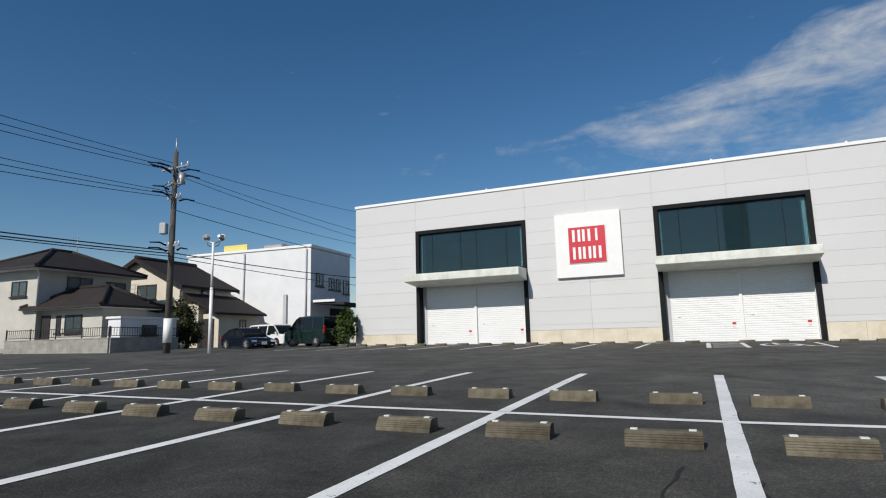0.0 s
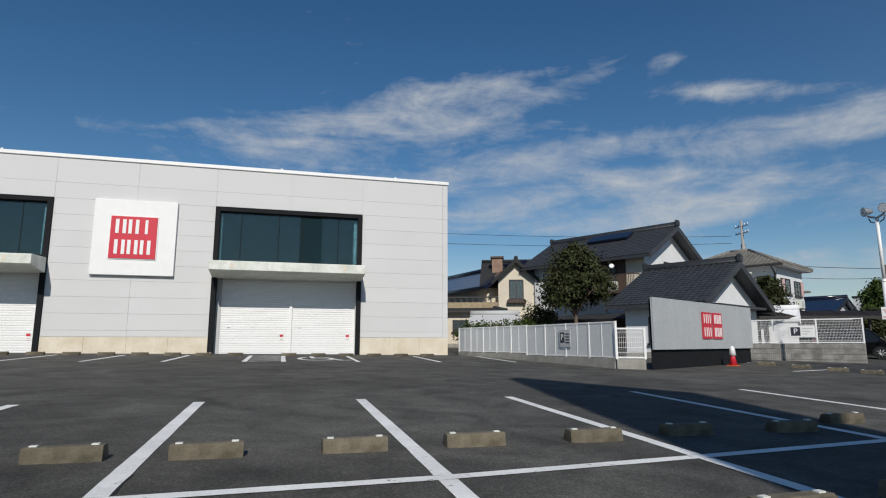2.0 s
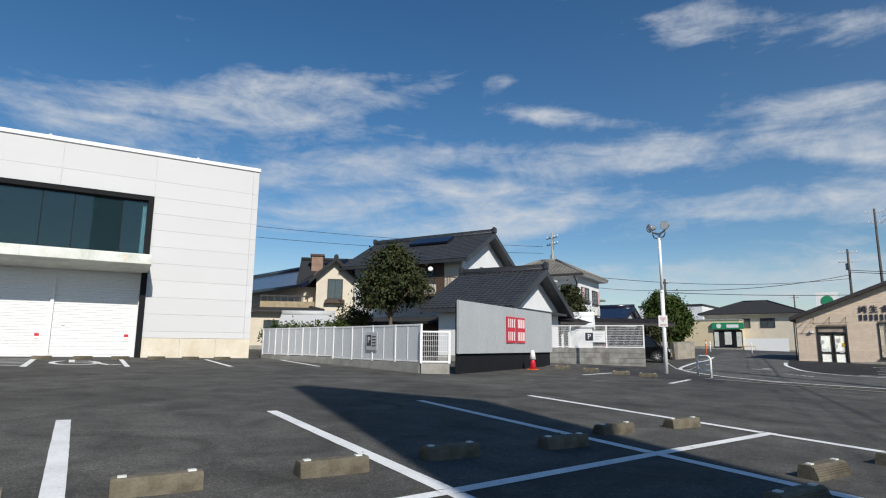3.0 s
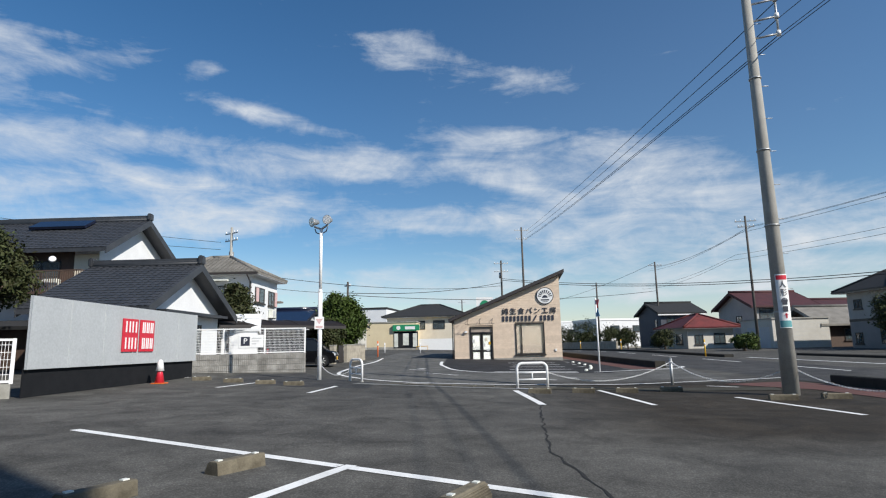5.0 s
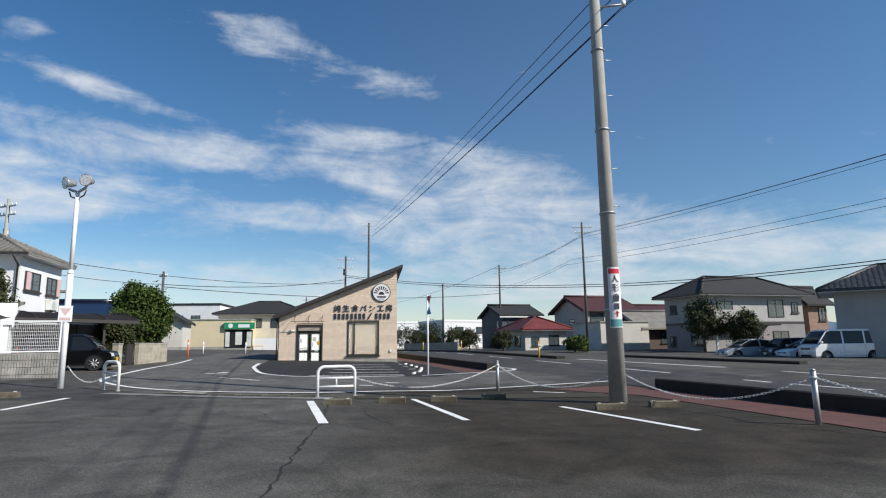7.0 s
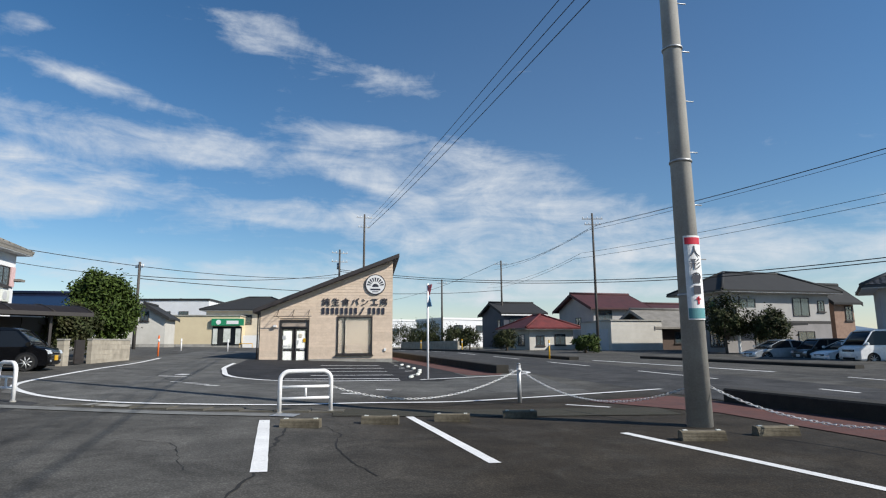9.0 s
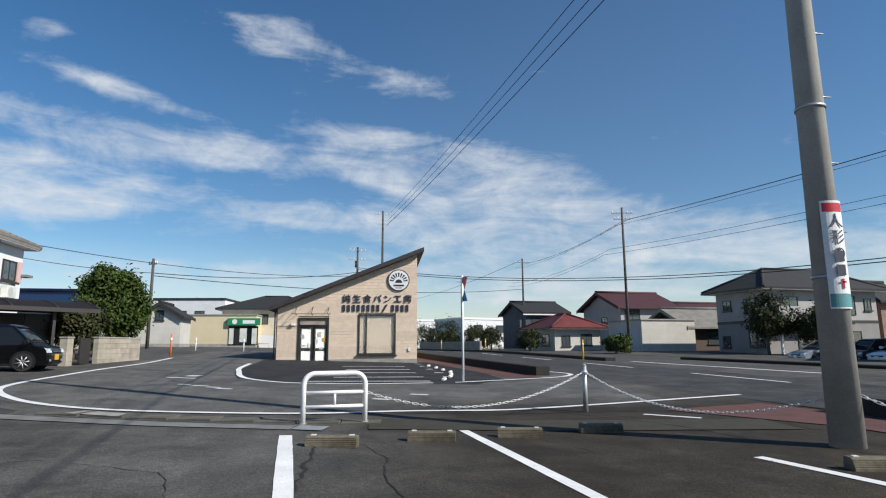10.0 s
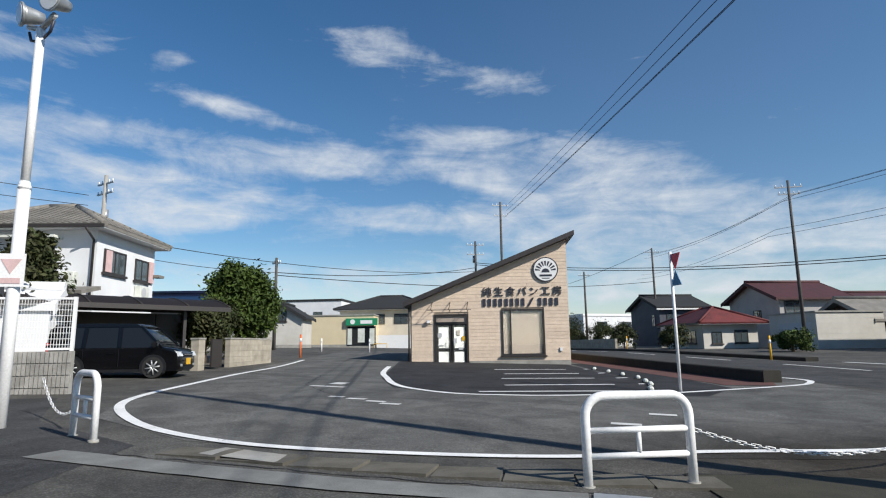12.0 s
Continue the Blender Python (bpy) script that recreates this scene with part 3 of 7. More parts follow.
# road lines: dashes along the middle, the far edge line, the stop bars
for k in range(-2, 14):
    x0 = 14 + 8.2 * k
    marking([(x0, -15.2 + 0.085 * (x0 - 20)), (x0 + 4.4, -15.2 + 0.085 * (x0 + 4.4 - 20))], 0.14, "line", "white dashed centre line of the road", 0.012, "street lines")
marking([(-50, -22.4), (30, -18.9)], 0.14, "line", "white edge line of the road", 0.012, "street lines")
marking([(33, -18.6), (44, -16.3)], 0.35, "oldline", "worn white line across the junction", 0.012, "street lines")
for x, y, l, w in ((30.4, 2.4, 0.3, 0.16), (30.1, 2.0, 0.36, 0.18), (29.75, 1.6, 0.36, 0.18), (29.4, 1.3, 0.36, 0.18), (32.6, 3.3, 0.85, 0.2), (33.4, 2.95, 0.35, 0.5), (27.5, -2.2, 0.4, 0.2), (28.6, -3.1, 0.4, 0.2)):
    marking([(x, y), (x - 0.3 * l, y - l)], w, "oldline", "worn white arrow paint on the street", 0.012, "street lines")
single("pavement", sheet([(22.8, 3.2), (25.3, 3.4), (26.8, 5.5), (29.4, 7.0), (28.4, 9.3), (25.5, 8.5), (23.0, 5.5)], 0.003, 1.5), M["mainroad"], "patched dark asphalt beside the lot entrance", "pavement", kind="structure")
single("gutter", strip([(24.75, 4.0), (24.2, 2.4), (23.75, 0.9), (23.42, -0.96)], 0.40, 0.012), M["gutter"], "pale concrete drain cover strip across the lot entrance", "gutter", kind="structure")
single("gutter", strip([(23.42, -0.99), (23.32, -1.4)], 0.4, 0.016), M["steel"], "dull steel drain grate at the end of the gutter", "drain grate", kind="structure")
single("verge", strip([(23.85, -2.0), (23.75, -4.5), (23.2, -8.2)], 1.15, 0.012), M["dirt"], "dark soil and moss along the edge of the lot", "soil", kind="structure")
single("pavement", strip([(24.98, 2.45), (24.62, 1.6)], 0.36, 0.028), M["concrete"], "rough tactile strip of worn concrete", "pavement", kind="structure")
single("pavement", sheet([(10, -10.9), (10, -9.2), (22.7, -8.9), (25.3, -7.5), (25.9, -9.9), (24.2, -10.3)], 0.012, 1.5), M["redpave"], "red paved strip of pavement by the street", "pavement", kind="structure")
single("pavement", sheet([(33.7, -7.9), (34.6, -8.3), (52, -6.6), (52, -5.4), (46.5, -5.6), (34, -6.8)], 0.014, 2.0), M["redpave"], "red paved strip of pavement beside the bread shop", "pavement", kind="structure")


def slab_row(points, width, length):
    """A run of laid gutter slabs with open joints."""
    t = empty("gutter_run", pose(0, 0, 0), "stained concrete gutter slabs with open joints beside the street", "gutter", kind="structure")
    p = [Vector(q) for q in points]
    for a, b in zip(p, p[1:]):
        n = max(1, round((b - a).length / length))
        ang = math.degrees(math.atan2((b - a).y, (b - a).x))
        l = (b - a).length / n
        for i in range(n):
            c = a.lerp(b, (i + 0.5) / n)
            part("slab", boxes((-l / 2 + 0.012, l / 2 - 0.012, -width / 2, width / 2, -0.05, 0.022)), M["slab"], t, at=on_ground(c.x, c.y, ang))


slab_row([(25.05, 2.9), (24.62, 1.5), (24.3, 0.2), (24.1, -1.0), (24.0, -2.2)], 0.42, 0.6)


def kerb_run(points, width, height, mat, label):
    bm = bmesh.new()
    p = [Vector(q) for q in points]
    rows = []
    for i, q in enumerate(p):
        d = (p[min(i + 1, len(p) - 1)] - p[max(i - 1, 0)]).normalized()
        n = Vector((-d.y, d.x)) * width / 2
        z = g(q.x, q.y)
        prof = ((-1, -0.05), (-1, height - 0.03), (-0.85, height), (0.85, height), (1, height - 0.03), (1, -0.05))
        rows.append([bm.verts.new((q.x + n.x * k, q.y + n.y * k, z + h)) for k, h in prof])
    for a, b in zip(rows, rows[1:]):
        for j in range(len(a) - 1):
            bm.faces.new((a[j], b[j], b[j + 1], a[j + 1]))
    bm.faces.new(rows[0]), bm.faces.new(list(reversed(rows[-1])))
    single("kerb", bm, mat, label, "kerb", kind="structure")


def line_pts(a, b, n):
    return [Vector(a).lerp(Vector(b), i / n) for i in range(n + 1)]


kerb_run(line_pts((34.6, -8.3), (60, -5.4), 12), 0.5, 0.32, M["kerbdark"], "low dark mossy kerb along the street")
kerb_run(line_pts((24.4, -10.45), (2, -12.0), 12), 0.5, 0.30, M["kerbdark"], "low dark mossy kerb along the pavement")
kerb_run(line_pts((45, -15.6), (150, -3.5), 16), 0.6, 0.18, M["kerbdark"], "low dark kerb across the road")
kerb_run(line_pts((34, -23.5), (46, -20.5), 6), 0.6, 0.15, M["kerbdark"], "low dark kerb before parked cars")


# ---- the closed shop ----
def plate(bm, x0, x1, z0, z1, y, t, bev=0.0):
    """A board standing in x and z, its front at y and its back t behind."""
    box(bm, x0, x1, y, y + t, z0, z1)


def cut_rects(x0, x1, z0, z1, holes):
    """Rectangles that fill an upright area round rectangular holes."""
    xs = sorted({x0, x1, *[h[i] for h in holes for i in (0, 1) if x0 < h[i] < x1]})
    out = []
    for a, b in zip(xs, xs[1:]):
        zs = sorted([(h[2], h[3]) for h in holes if h[0] < (a + b) / 2 < h[1]])
        z = z0
        for lo, hi in zs:
            if lo > z:
                out.append((a, b, z, lo))
            z = hi
        if z < z1:
            out.append((a, b, z, z1))
    return out


def bar_pair(x0, x1, z0, z1, y0, y1, stroke):
    """Two plain upright bars at the ends of a field."""
    return boxes((x0, x0 + stroke, y0, y1, z0, z1), (x1 - stroke, x1, y0, y1, z0, z1))


def build_shop():
    base = 0.30
    shop = empty("retail_building", pose(*CORNER, 0, 0, 0, LOT_TURN), "closed white-panelled retail building with two shuttered entrances", "building")
    L, TOP = -27.2, 8.72
    W1, W2 = (-23.24, -16.9), (-10.62, -4.16)
    holes = [(W1[0], W1[1], base, 6.87), (W2[0], W2[1], base, 6.87)]
    part("wall", boxes(*[(a, b, 0.03, 0.35, z0, z1) for a, b, z0, z1 in cut_rects(L, 0, base, TOP - 0.02, holes)], (L, L + 0.3, 0.35, 22, base, TOP - 0.02), (-0.3, 0, 0.35, 22, base, TOP - 0.02), (L, 0, 21.7, 22, base, TOP - 0.02)), M["joint"], shop)
    part("roof", boxes((L + 0.3, -0.3, 0.36, 21.7, TOP - 0.5, TOP - 0.3)), M["concrete"], shop)
    rows = [1.17, 1.43, 2.11, 2.79, 3.47, 4.15, 4.83, 5.51, 6.19, 6.87, 7.55, 8.62]
    cols = [(L, -23.24, 0), (-23.24, -16.9, 6.87), (-16.9, -13.78, 0), (-13.78, -10.62, 0), (-10.62, -7.4, 6.87), (-7.4, -4.16, 6.87), (-4.16, -0.26, 0), (-0.26, 0.0, 0)]
    for a, b, lowest in cols:
        for z0, z1 in zip(rows, rows[1:]):
            if z0 >= lowest - 0.01:
                k = 0.0035
                bm = boxes((a + k, b - k, 0.0, 0.034, z0 + k, z1 - k))
                part("wall_panel", bm, M["panel"], shop)
    for a, b in ((L, W1[0]), (W1[1], W2[0]), (W2[1], 0.0)):
        n = max(1, round((b - a) / 1.55))
        for i in range(n):
            x0, x1 = a + (b - a) * i / n, a + (b - a) * (i + 1) / n
            part("plinth_slab", boxes((x0 + 0.004, x1 - 0.004, -0.008, 0.04, base, 1.16)), M["plinth"], shop)
    part("coping", bevelled(boxes((L - 0.05, 0.05, -0.06, 0.3, TOP - 0.12, TOP + 0.04)), 0.012), M["white"], shop, "white metal coping")
    part("coping", boxes((-0.28, 0.05, 0.3, 22, TOP - 0.12, TOP + 0.04)), M["white"], shop)
    for s in (-19.0, -7.9, -2.6):
        part("roof_fitting", tubed([(s, 0.1, TOP), (s, 0.1, TOP + 0.12)], 0.05), M["white"], shop)
    for k, (a, b) in enumerate((W1, W2)):
        # black steel portal round window and doorway
        fr = bmesh.new()
        for x0, x1, z0, z1 in ((a, a + 0.2, base, 6.87), (b - 0.2, b, base, 6.87), (a + 0.2, b - 0.2, 6.68, 6.87)):
            box(fr, x0, x1, -0.09, 0.7, z0, z1)
        part("portal_frame", fr, M["black"], shop, "black steel portal frame")
        win = new("window")
        win.parent = shop
        gz0, gz1 = 4.38, 6.68
        part("frame", boxes((a + 0.2, b - 0.2, 0.02, 0.14, gz0, gz0 + 0.09), (a + 0.2, b - 0.2, 0.02, 0.14, gz1 - 0.06, gz1)), M["black"], win)
        cuts = [a + 0.2] + [a + (b - a) * f for f in ((0.155, 0.42, 0.565, 0.83) if k == 0 else (0.17, 0.42, 0.58, 0.83))] + [b - 0.2]
        for c in cuts[1:-1]:
            part("mullion", boxes((c - 0.014, c + 0.014, 0.05, 0.10, gz0 + 0.09, gz1 - 0.06)), M["black"], win)
        for c0, c1 in zip(cuts, cuts[1:]):
            p = part("pane", boxes((c0 + 0.014, c1 - 0.014, 0.06, 0.075, gz0 + 0.09, gz1 - 0.06)), M["glass"], win)
            p.visible_shadow = False
        # near-black lining and floor paint in the unlit room's shade, pale reveal at its sides
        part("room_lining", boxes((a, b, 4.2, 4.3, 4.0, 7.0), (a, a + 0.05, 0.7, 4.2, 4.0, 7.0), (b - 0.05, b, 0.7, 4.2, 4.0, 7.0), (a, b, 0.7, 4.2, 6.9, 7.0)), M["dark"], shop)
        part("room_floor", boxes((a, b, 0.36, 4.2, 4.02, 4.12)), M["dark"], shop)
        part("lining", boxes((b - 0.36, b - 0.22, 0.2, 0.6, 4.5, 6.6)), M["white"], shop)
        part("lining", boxes((a + 0.22, a + 0.30, 0.2, 0.6, 4.5, 6.6)), M["greywall"], shop)
        # roller shutters in two leaves
        mid = (a + b) / 2 + 0.15
        for x0, x1 in ((a + 0.42, mid - 0.06), (mid + 0.06, b - 0.22)):
            bm = bmesh.new()
            prof, z = [], base
            while z < 3.95:
                for dz, dy in ((0.0, 0.0), (0.012, 0.02), (0.075, 0.02), (0.088, 0.0)):
                    prof.append((0.42 - dy, z + dz))
                z += 0.1
            l0 = [bm.verts.new((x0, y, zz)) for y, zz in prof]
            l1 = [bm.verts.new((x1, y, zz)) for y, zz in prof]
            for i in range(len(prof) - 1):
                bm.faces.new((l0[i], l1[i], l1[i + 1], l0[i + 1]))
            sh = part("shutter", bm, M["shutter"], shop, "closed white ribbed roller shutter")
            part("notice", boxes((x1 - 0.38, x1 - 0.22, 0.385, 0.395, base + 0.72, base + 1.0)), M["white"], sh, "small red and white notice")
            part("notice_band", boxes((x1 - 0.375, x1 - 0.225, 0.378, 0.384, base + 0.89, base + 0.99)), M["red"], sh)
            part("text_bar", boxes((x1 - 0.36, x1 - 0.24, 0.378, 0.384, base + 0.77, base + 0.80)), M["pink"], sh)
            part("pull_handle", boxes((x0 + 0.3, x0 + 0.42, 0.375, 0.395, base + 1.28, base + 1.31)), M["steel"], sh)
            part("bottom_bar", boxes((x0, x1, 0.36, 0.44, base, base + 0.09)), M["steel"], sh)
        part("shutter_post", boxes((mid - 0.06, mid + 0.06, 0.3, 0.46, base, 3.95)), M["white"], shop)
        part("shutter_post", boxes((b - 0.22, b - 0.2, 0.2, 0.46, base, 3.95)), M["white"], shop)
        part("shutter_post", boxes((a + 0.2, a + 0.42, 0.38, 0.46, base, 3.95)), M["greywall"], shop)
        part("shutter_box", boxes((a + 0.2, b - 0.2, 0.1, 0.6, 3.95, 4.02)), M["dirtywhite"], shop)
        # canopy slab with a sloping soffit
        bm = bmesh.new()
        c0, c1 = a + 0.02, b - 0.02
        prism(bm, [(-1.55, 3.9), (-1.55, 4.26), (-1.5, 4.29), (0.1, 4.34), (0.1, 3.7), (-1.4, 3.87)], c0, c1, Matrix(((0, 1, 0, 0), (1, 0, 0, 0), (0, 0, 1, 0), (0, 0, 0, 1))))
        can = part("canopy", bevelled(bm, 0.012), M["dirtywhite"], shop, "weathered white entrance canopy")
        for f in (0.36, 0.68):
            x = c0 + (c1 - c0) * f
            part("seam", boxes((x - 0.01, x + 0.01, -1.556, -1.55, 3.9, 4.26)), M["joint"], can)
        for x in (c0 + 0.9, c1 - 0.9):
            part("drain_stain", boxes((x - 0.05, x + 0.05, -1.555, -1.549, 3.94, 4.2)), M["plinth"], can)
    # square sign: white board, red field, plain white bars in place of lettering
    sign = part("sign_board", bevelled(boxes((-15.34, -12.14, -0.17, -0.02, 3.7, 6.9)), 0.015), M["white"], shop, "square white sign board with a red field")
    part("red_field", boxes((-14.66, -12.88, -0.23, -0.171, 4.4, 6.18)), M["red"], sign)
    part("field_edge", boxes((-14.70, -12.84, -0.20, -0.175, 4.36, 6.22)), M["white"], sign)
    for row, zc in enumerate((5.75, 4.88)):
        for i in range(3):
            xc = -14.27 + 0.49 * i
            if (row, i) == (0, 2):
                part("sign_bar", boxes((xc - 0.055, xc + 0.055, -0.245, -0.231, zc - 0.3, zc + 0.3)), M["white"], sign)
            else:
                part("sign_bar", bar_pair(xc - 0.2, xc + 0.2, zc - 0.3, zc + 0.3, -0.245, -0.231, 0.13), M["white"], sign)


build_shop()


# ---- the sign tower behind the viewer, whose shadow falls on the lot ----
def build_tower():
    x, y = -0.46, -10.28
    t = empty("sign_tower", pose(x, y, g(x, y), 0, 0, -85.6), "tall dark slab-shaped sign tower beside the street", "sign tower")
    part("slab", bevelled(boxes((-2.13, 2.13, -0.25, 0.25, 2.0, 16.5)), 0.05), M["brown"], t)
    for k in (-1.5, 1.5):
        part("leg", tubed([(k, 0, -0.2), (k, 0, 3.2)], 0.3, 14), M["steel"], t)


build_tower()


# ---- wheel stops ----
def wheel_stop():
    st = empty("wheel_stop", pose(0, 0, -50), "weathered concrete wheel stop with a ribbed slope on asphalt", "wheel stop", "wheel stops")
    w, prof = 0.29, [(-0.10, 0.0), (-0.095, 0.03), (-0.055, 0.115), (-0.04, 0.125), (0.055, 0.125), (0.07, 0.115), (0.085, 0.0)]
    ribs = []
    for i in range(5):
        z0 = 0.028 + i * 0.018
        y0 = -0.095 + (z0 - 0.03) * 0.47
        ribs += [(y0 - 0.006, z0), (y0 - 0.004, z0 + 0.011), (y0 + 0.006, z0 + 0.012)]
    prof = [(-0.10, 0.0)] + ribs + prof[3:]
    bm = bmesh.new()
    prism(bm, prof, -w, w, Matrix(((0, 1, 0, 0), (1, 0, 0, 0), (0, 0, 1, 0), (0, 0, 0, 1))))
    part("body", bm, M["stop"], st)
    for k in (-0.22, 0.22):
        part("reflector", boxes((k - 0.028, k + 0.028, -0.02, 0.03, 0.124, 0.135)), M["dirtywhite"], st, "small pale reflector")
    return st


STOP = wheel_stop()


def put_stop(x, y, turn):
    r = random.Random(int(x * 91 + y * 57))
    copy_thing(STOP, pose(x + r.uniform(-0.03, 0.03), y + r.uniform(-0.03, 0.03), g(x, y) - 0.004, 0, 0, turn + r.uniform(-2, 2)))


edges = sorted(s for s, *_ in BAYS)
for s0, s1 in zip(edges, edges[1:]):
    w = s1 - s0
    lift = 0.0 if s0 < -7 else (0.12 if s0 < -5 else (0.3 if s0 < -3 else 0.75))
    for f in (0.24, 0.76):
        if s0 > -25:
            put_stop(*lot(s0 + f * w, -21.45 + lift), LOT_TURN + 180)
        if s0 > -32:
            put_stop(*lot(s0 + f * w + 0.02, -23.9 + lift), LOT_TURN)
for k in range(22):
    put_stop(*lot(-26.9 + 1.17 * k + (0.9 if k > 15 else 0), -1.75), LOT_TURN)
for x, y, a in ((21.98, -1.53, 77), (22.3, -2.73, 77), (22.65, -3.9, 78), (22.93, -5.18, 80), (20.15, -6.8, 80), (20.25, -8.0, 80), (24.6, 7.9, 97), (25.3, 9.3, 97), (23.6, 5.6, 92), (24.0, 6.6, 92)):
    put_stop(x, y, a - 180 if y < 3 else a)
bpy.data.objects.remove(STOP.children[0]), [bpy.data.objects.remove(c) for c in list(STOP.children)], bpy.data.objects.remove(STOP)


# ---- street furniture ----
def arch_barrier(x, y, turn, width=0.9, height=0.72):
    b = empty("arch_barrier", on_ground(x, y, turn), "white tubular steel arch barrier set in asphalt", "barrier", "arch barriers")
    h, r = height, 0.16
    w = width / 2
    path = [(-w, 0, -0.05), (-w, 0, h - r)] + [(-w + r - r * math.cos(a), 0, h - r + r * math.sin(a)) for a in (math.pi / 2 * i / 7 for i in range(1, 8))]
    path += [(w - r + r * math.sin(a), 0, h - r + r * math.cos(a)) for a in (math.pi / 2 * i / 7 for i in range(8))] + [(w, 0, -0.05)]
    part("hoop", tubed(path, 0.038, 14), M["white"], b)
    for z in (h * 0.62, h * 0.34):
        part("rail", tubed([(-w, 0, z), (w, 0, z)], 0.026, 10), M["white"], b)
    part("upright", tubed([(0, 0, h * 0.34), (0, 0, h * 0.62)], 0.02, 10), M["white"], b)
    for k in (-w, w):
        part("foot_collar", tubed([(k, 0, -0.02), (k, 0, 0.02)], 0.055, 14), M["concrete"], b)


arch_barrier(23.93, -1.5, -82, 0.9, 0.72)
arch_barrier(25.6, 4.15, 51, 0.62, 0.72)


def chain_post(x, y, h=0.82):
    p = empty("chain_post", on_ground(x, y), "grey steel chain post in a concrete foot", "bollard", "chain posts")
    part("post", tubed([(0, 0, -0.1), (0, 0, h)], 0.045, 12), M["steel"], p)
    part("cap", tubed([(0, 0, h), (0, 0, h + 0.03)], 0.05, 12, 0.02), M["steel"], p)
    part("ring", tubed([(0, 0, h - 0.12), (0, 0, h - 0.09)], 0.055, 12), M["white"], p)


def chain(a, b, ha, hb, sag):
    """A hanging chain of real links between two posts."""
    a, b = Vector((*a, g(*a) + ha)), Vector((*b, g(*b) + hb))
    n = int((b - a).length / 0.075)
    bm = bmesh.new()
    for i in range(n):
        t0, t1 = i / n, (i + 1) / n
        p0, p1 = (a.lerp(b, t) - Vector((0, 0, sag * 4 * t * (1 - t))) for t in (t0, t1))
        d = (p1 - p0).normalized()
        side = d.cross(Vector((0, 0, 1))).normalized() if i % 2 else Vector((0, 0, 1))
        o = side * 0.014
        e = d * 0.012
        loop = [p0 - e + o, p1 + e + o, p1 + e - o, p0 - e - o]
        for q0, q1 in zip(loop, loop[1:] + loop[:1]):
            tube(bm, [q0, q1], 0.005, 4)
    single("plastic_chain", bm, M["white"], "sagging white plastic chain between posts", "chain", group="chains")


POSTS = [(25.3, -5.95), (17.25, -8.82), (9.2, -10.4)]
for q in POSTS:
    chain_post(*q)
chain((24.0, -1.97), POSTS[0], 0.45, 0.72, 0.40)
chain(POSTS[0], (21.45, -7.4), 0.72, 0.55, 0.4)
chain((21.2, -7.7), POSTS[1], 0.6, 0.72, 0.42)
chain(POSTS[1], POSTS[2], 0.72, 0.72, 0.5)
chain((26.0, 4.5), (27.4, 5.9), 0.3, 0.5, 0.25)


def arm(bm, x, y, z, turn, w):
    box(bm, -w, w, -0.04, 0.04, -0.04, 0.04, pose(x, y, z, 0, 0, turn))


def power_pole(x, y, height, r0, r1, turn, mat, label, arms=(), boxes_at=(), lean=0.0, steps=True, base=None):
    z = g(x, y) if base is None else base
    p = empty("utility_pole", pose(x, y, z, 0, lean, 0), label, "utility pole", "utility poles")
    part("shaft", tubed([(0, 0, -0.3), (0, 0, height * 0.5), (0, 0, height)], r0, 20, r1), M[mat], p)
    for h, w in arms:
        bm = bmesh.new()
        arm(bm, 0, 0, h, turn, w)
        a = part("crossarm", bm, M["steel"], p)
        for k in (-0.9, -0.45, 0.45, 0.9):
            c, s = math.cos(radians(turn)), math.sin(radians(turn))
            part("insulator", tubed([(k * w * c, k * w * s, h + 0.04), (k * w * c, k * w * s, h + 0.2)], 0.045, 8, 0.03), M["white"], a)
    for h, r, l in boxes_at:
        part("transformer", tubed([(0.3, 0.1, h), (0.3, 0.1, h + l)], r, 14), M["steel"], p)
    if steps:
        k = 2.6
        while k < height - 0.5:
            c, s = (1, 0) if int(k / 0.45) % 2 else (-1, 0)
            part("step_bolt", tubed([(0, -c * r1 * 0.8, k), (0, -c * (r0 + 0.13), k)], 0.011, 5), M["steel"], p)
            k += 0.9
    return p


# the concrete pole by the street, with its framed brackets and wrapped notice
POLE = (21.3, -7.55)
main_pole = power_pole(*POLE, 12.6, 0.195, 0.10, 0, "pole", "tall weathered concrete utility pole beside the pavement")
for h in (9.35, 9.85, 10.35):
    part("bracket", tubed([(0, 0, h), (-0.25, -0.62, h)], 0.03, 8), M["steel"], main_pole)
part("bracket_frame", tubed([(-0.25, -0.62, 9.35), (-0.25, -0.62, 10.35)], 0.03, 8), M["steel"], main_pole)
for h in (9.35, 9.85, 10.35):
    part("insulator", tubed([(-0.25, -0.62, h - 0.06), (-0.25, -0.62, h + 0.08)], 0.06, 10), M["white"], main_pole)
for h in (2.0, 4.2, 6.2, 8.2):
    part("band", tubed([(0, 0, h), (0, 0, h + 0.035)], 0.206 - 0.006 * h, 20), M["steel"], main_pole)


def wrap(z0, z1, a0, a1, r, mat, parent, name="notice"):
    """A sheet wrapped round a pole between two angles."""
    bm = bmesh.new()
    n = 10
    rows = [[bm.verts.new((r * math.cos(a0 + (a1 - a0) * i / n), r * math.sin(a0 + (a1 - a0) * i / n), z)) for i in range(n + 1)] for z in (z0, z1)]
    for i in range(n):
        bm.faces.new((rows[0][i], rows[0][i + 1], rows[1][i + 1], rows[1][i]))
    return part(name, bm, M[mat], parent)


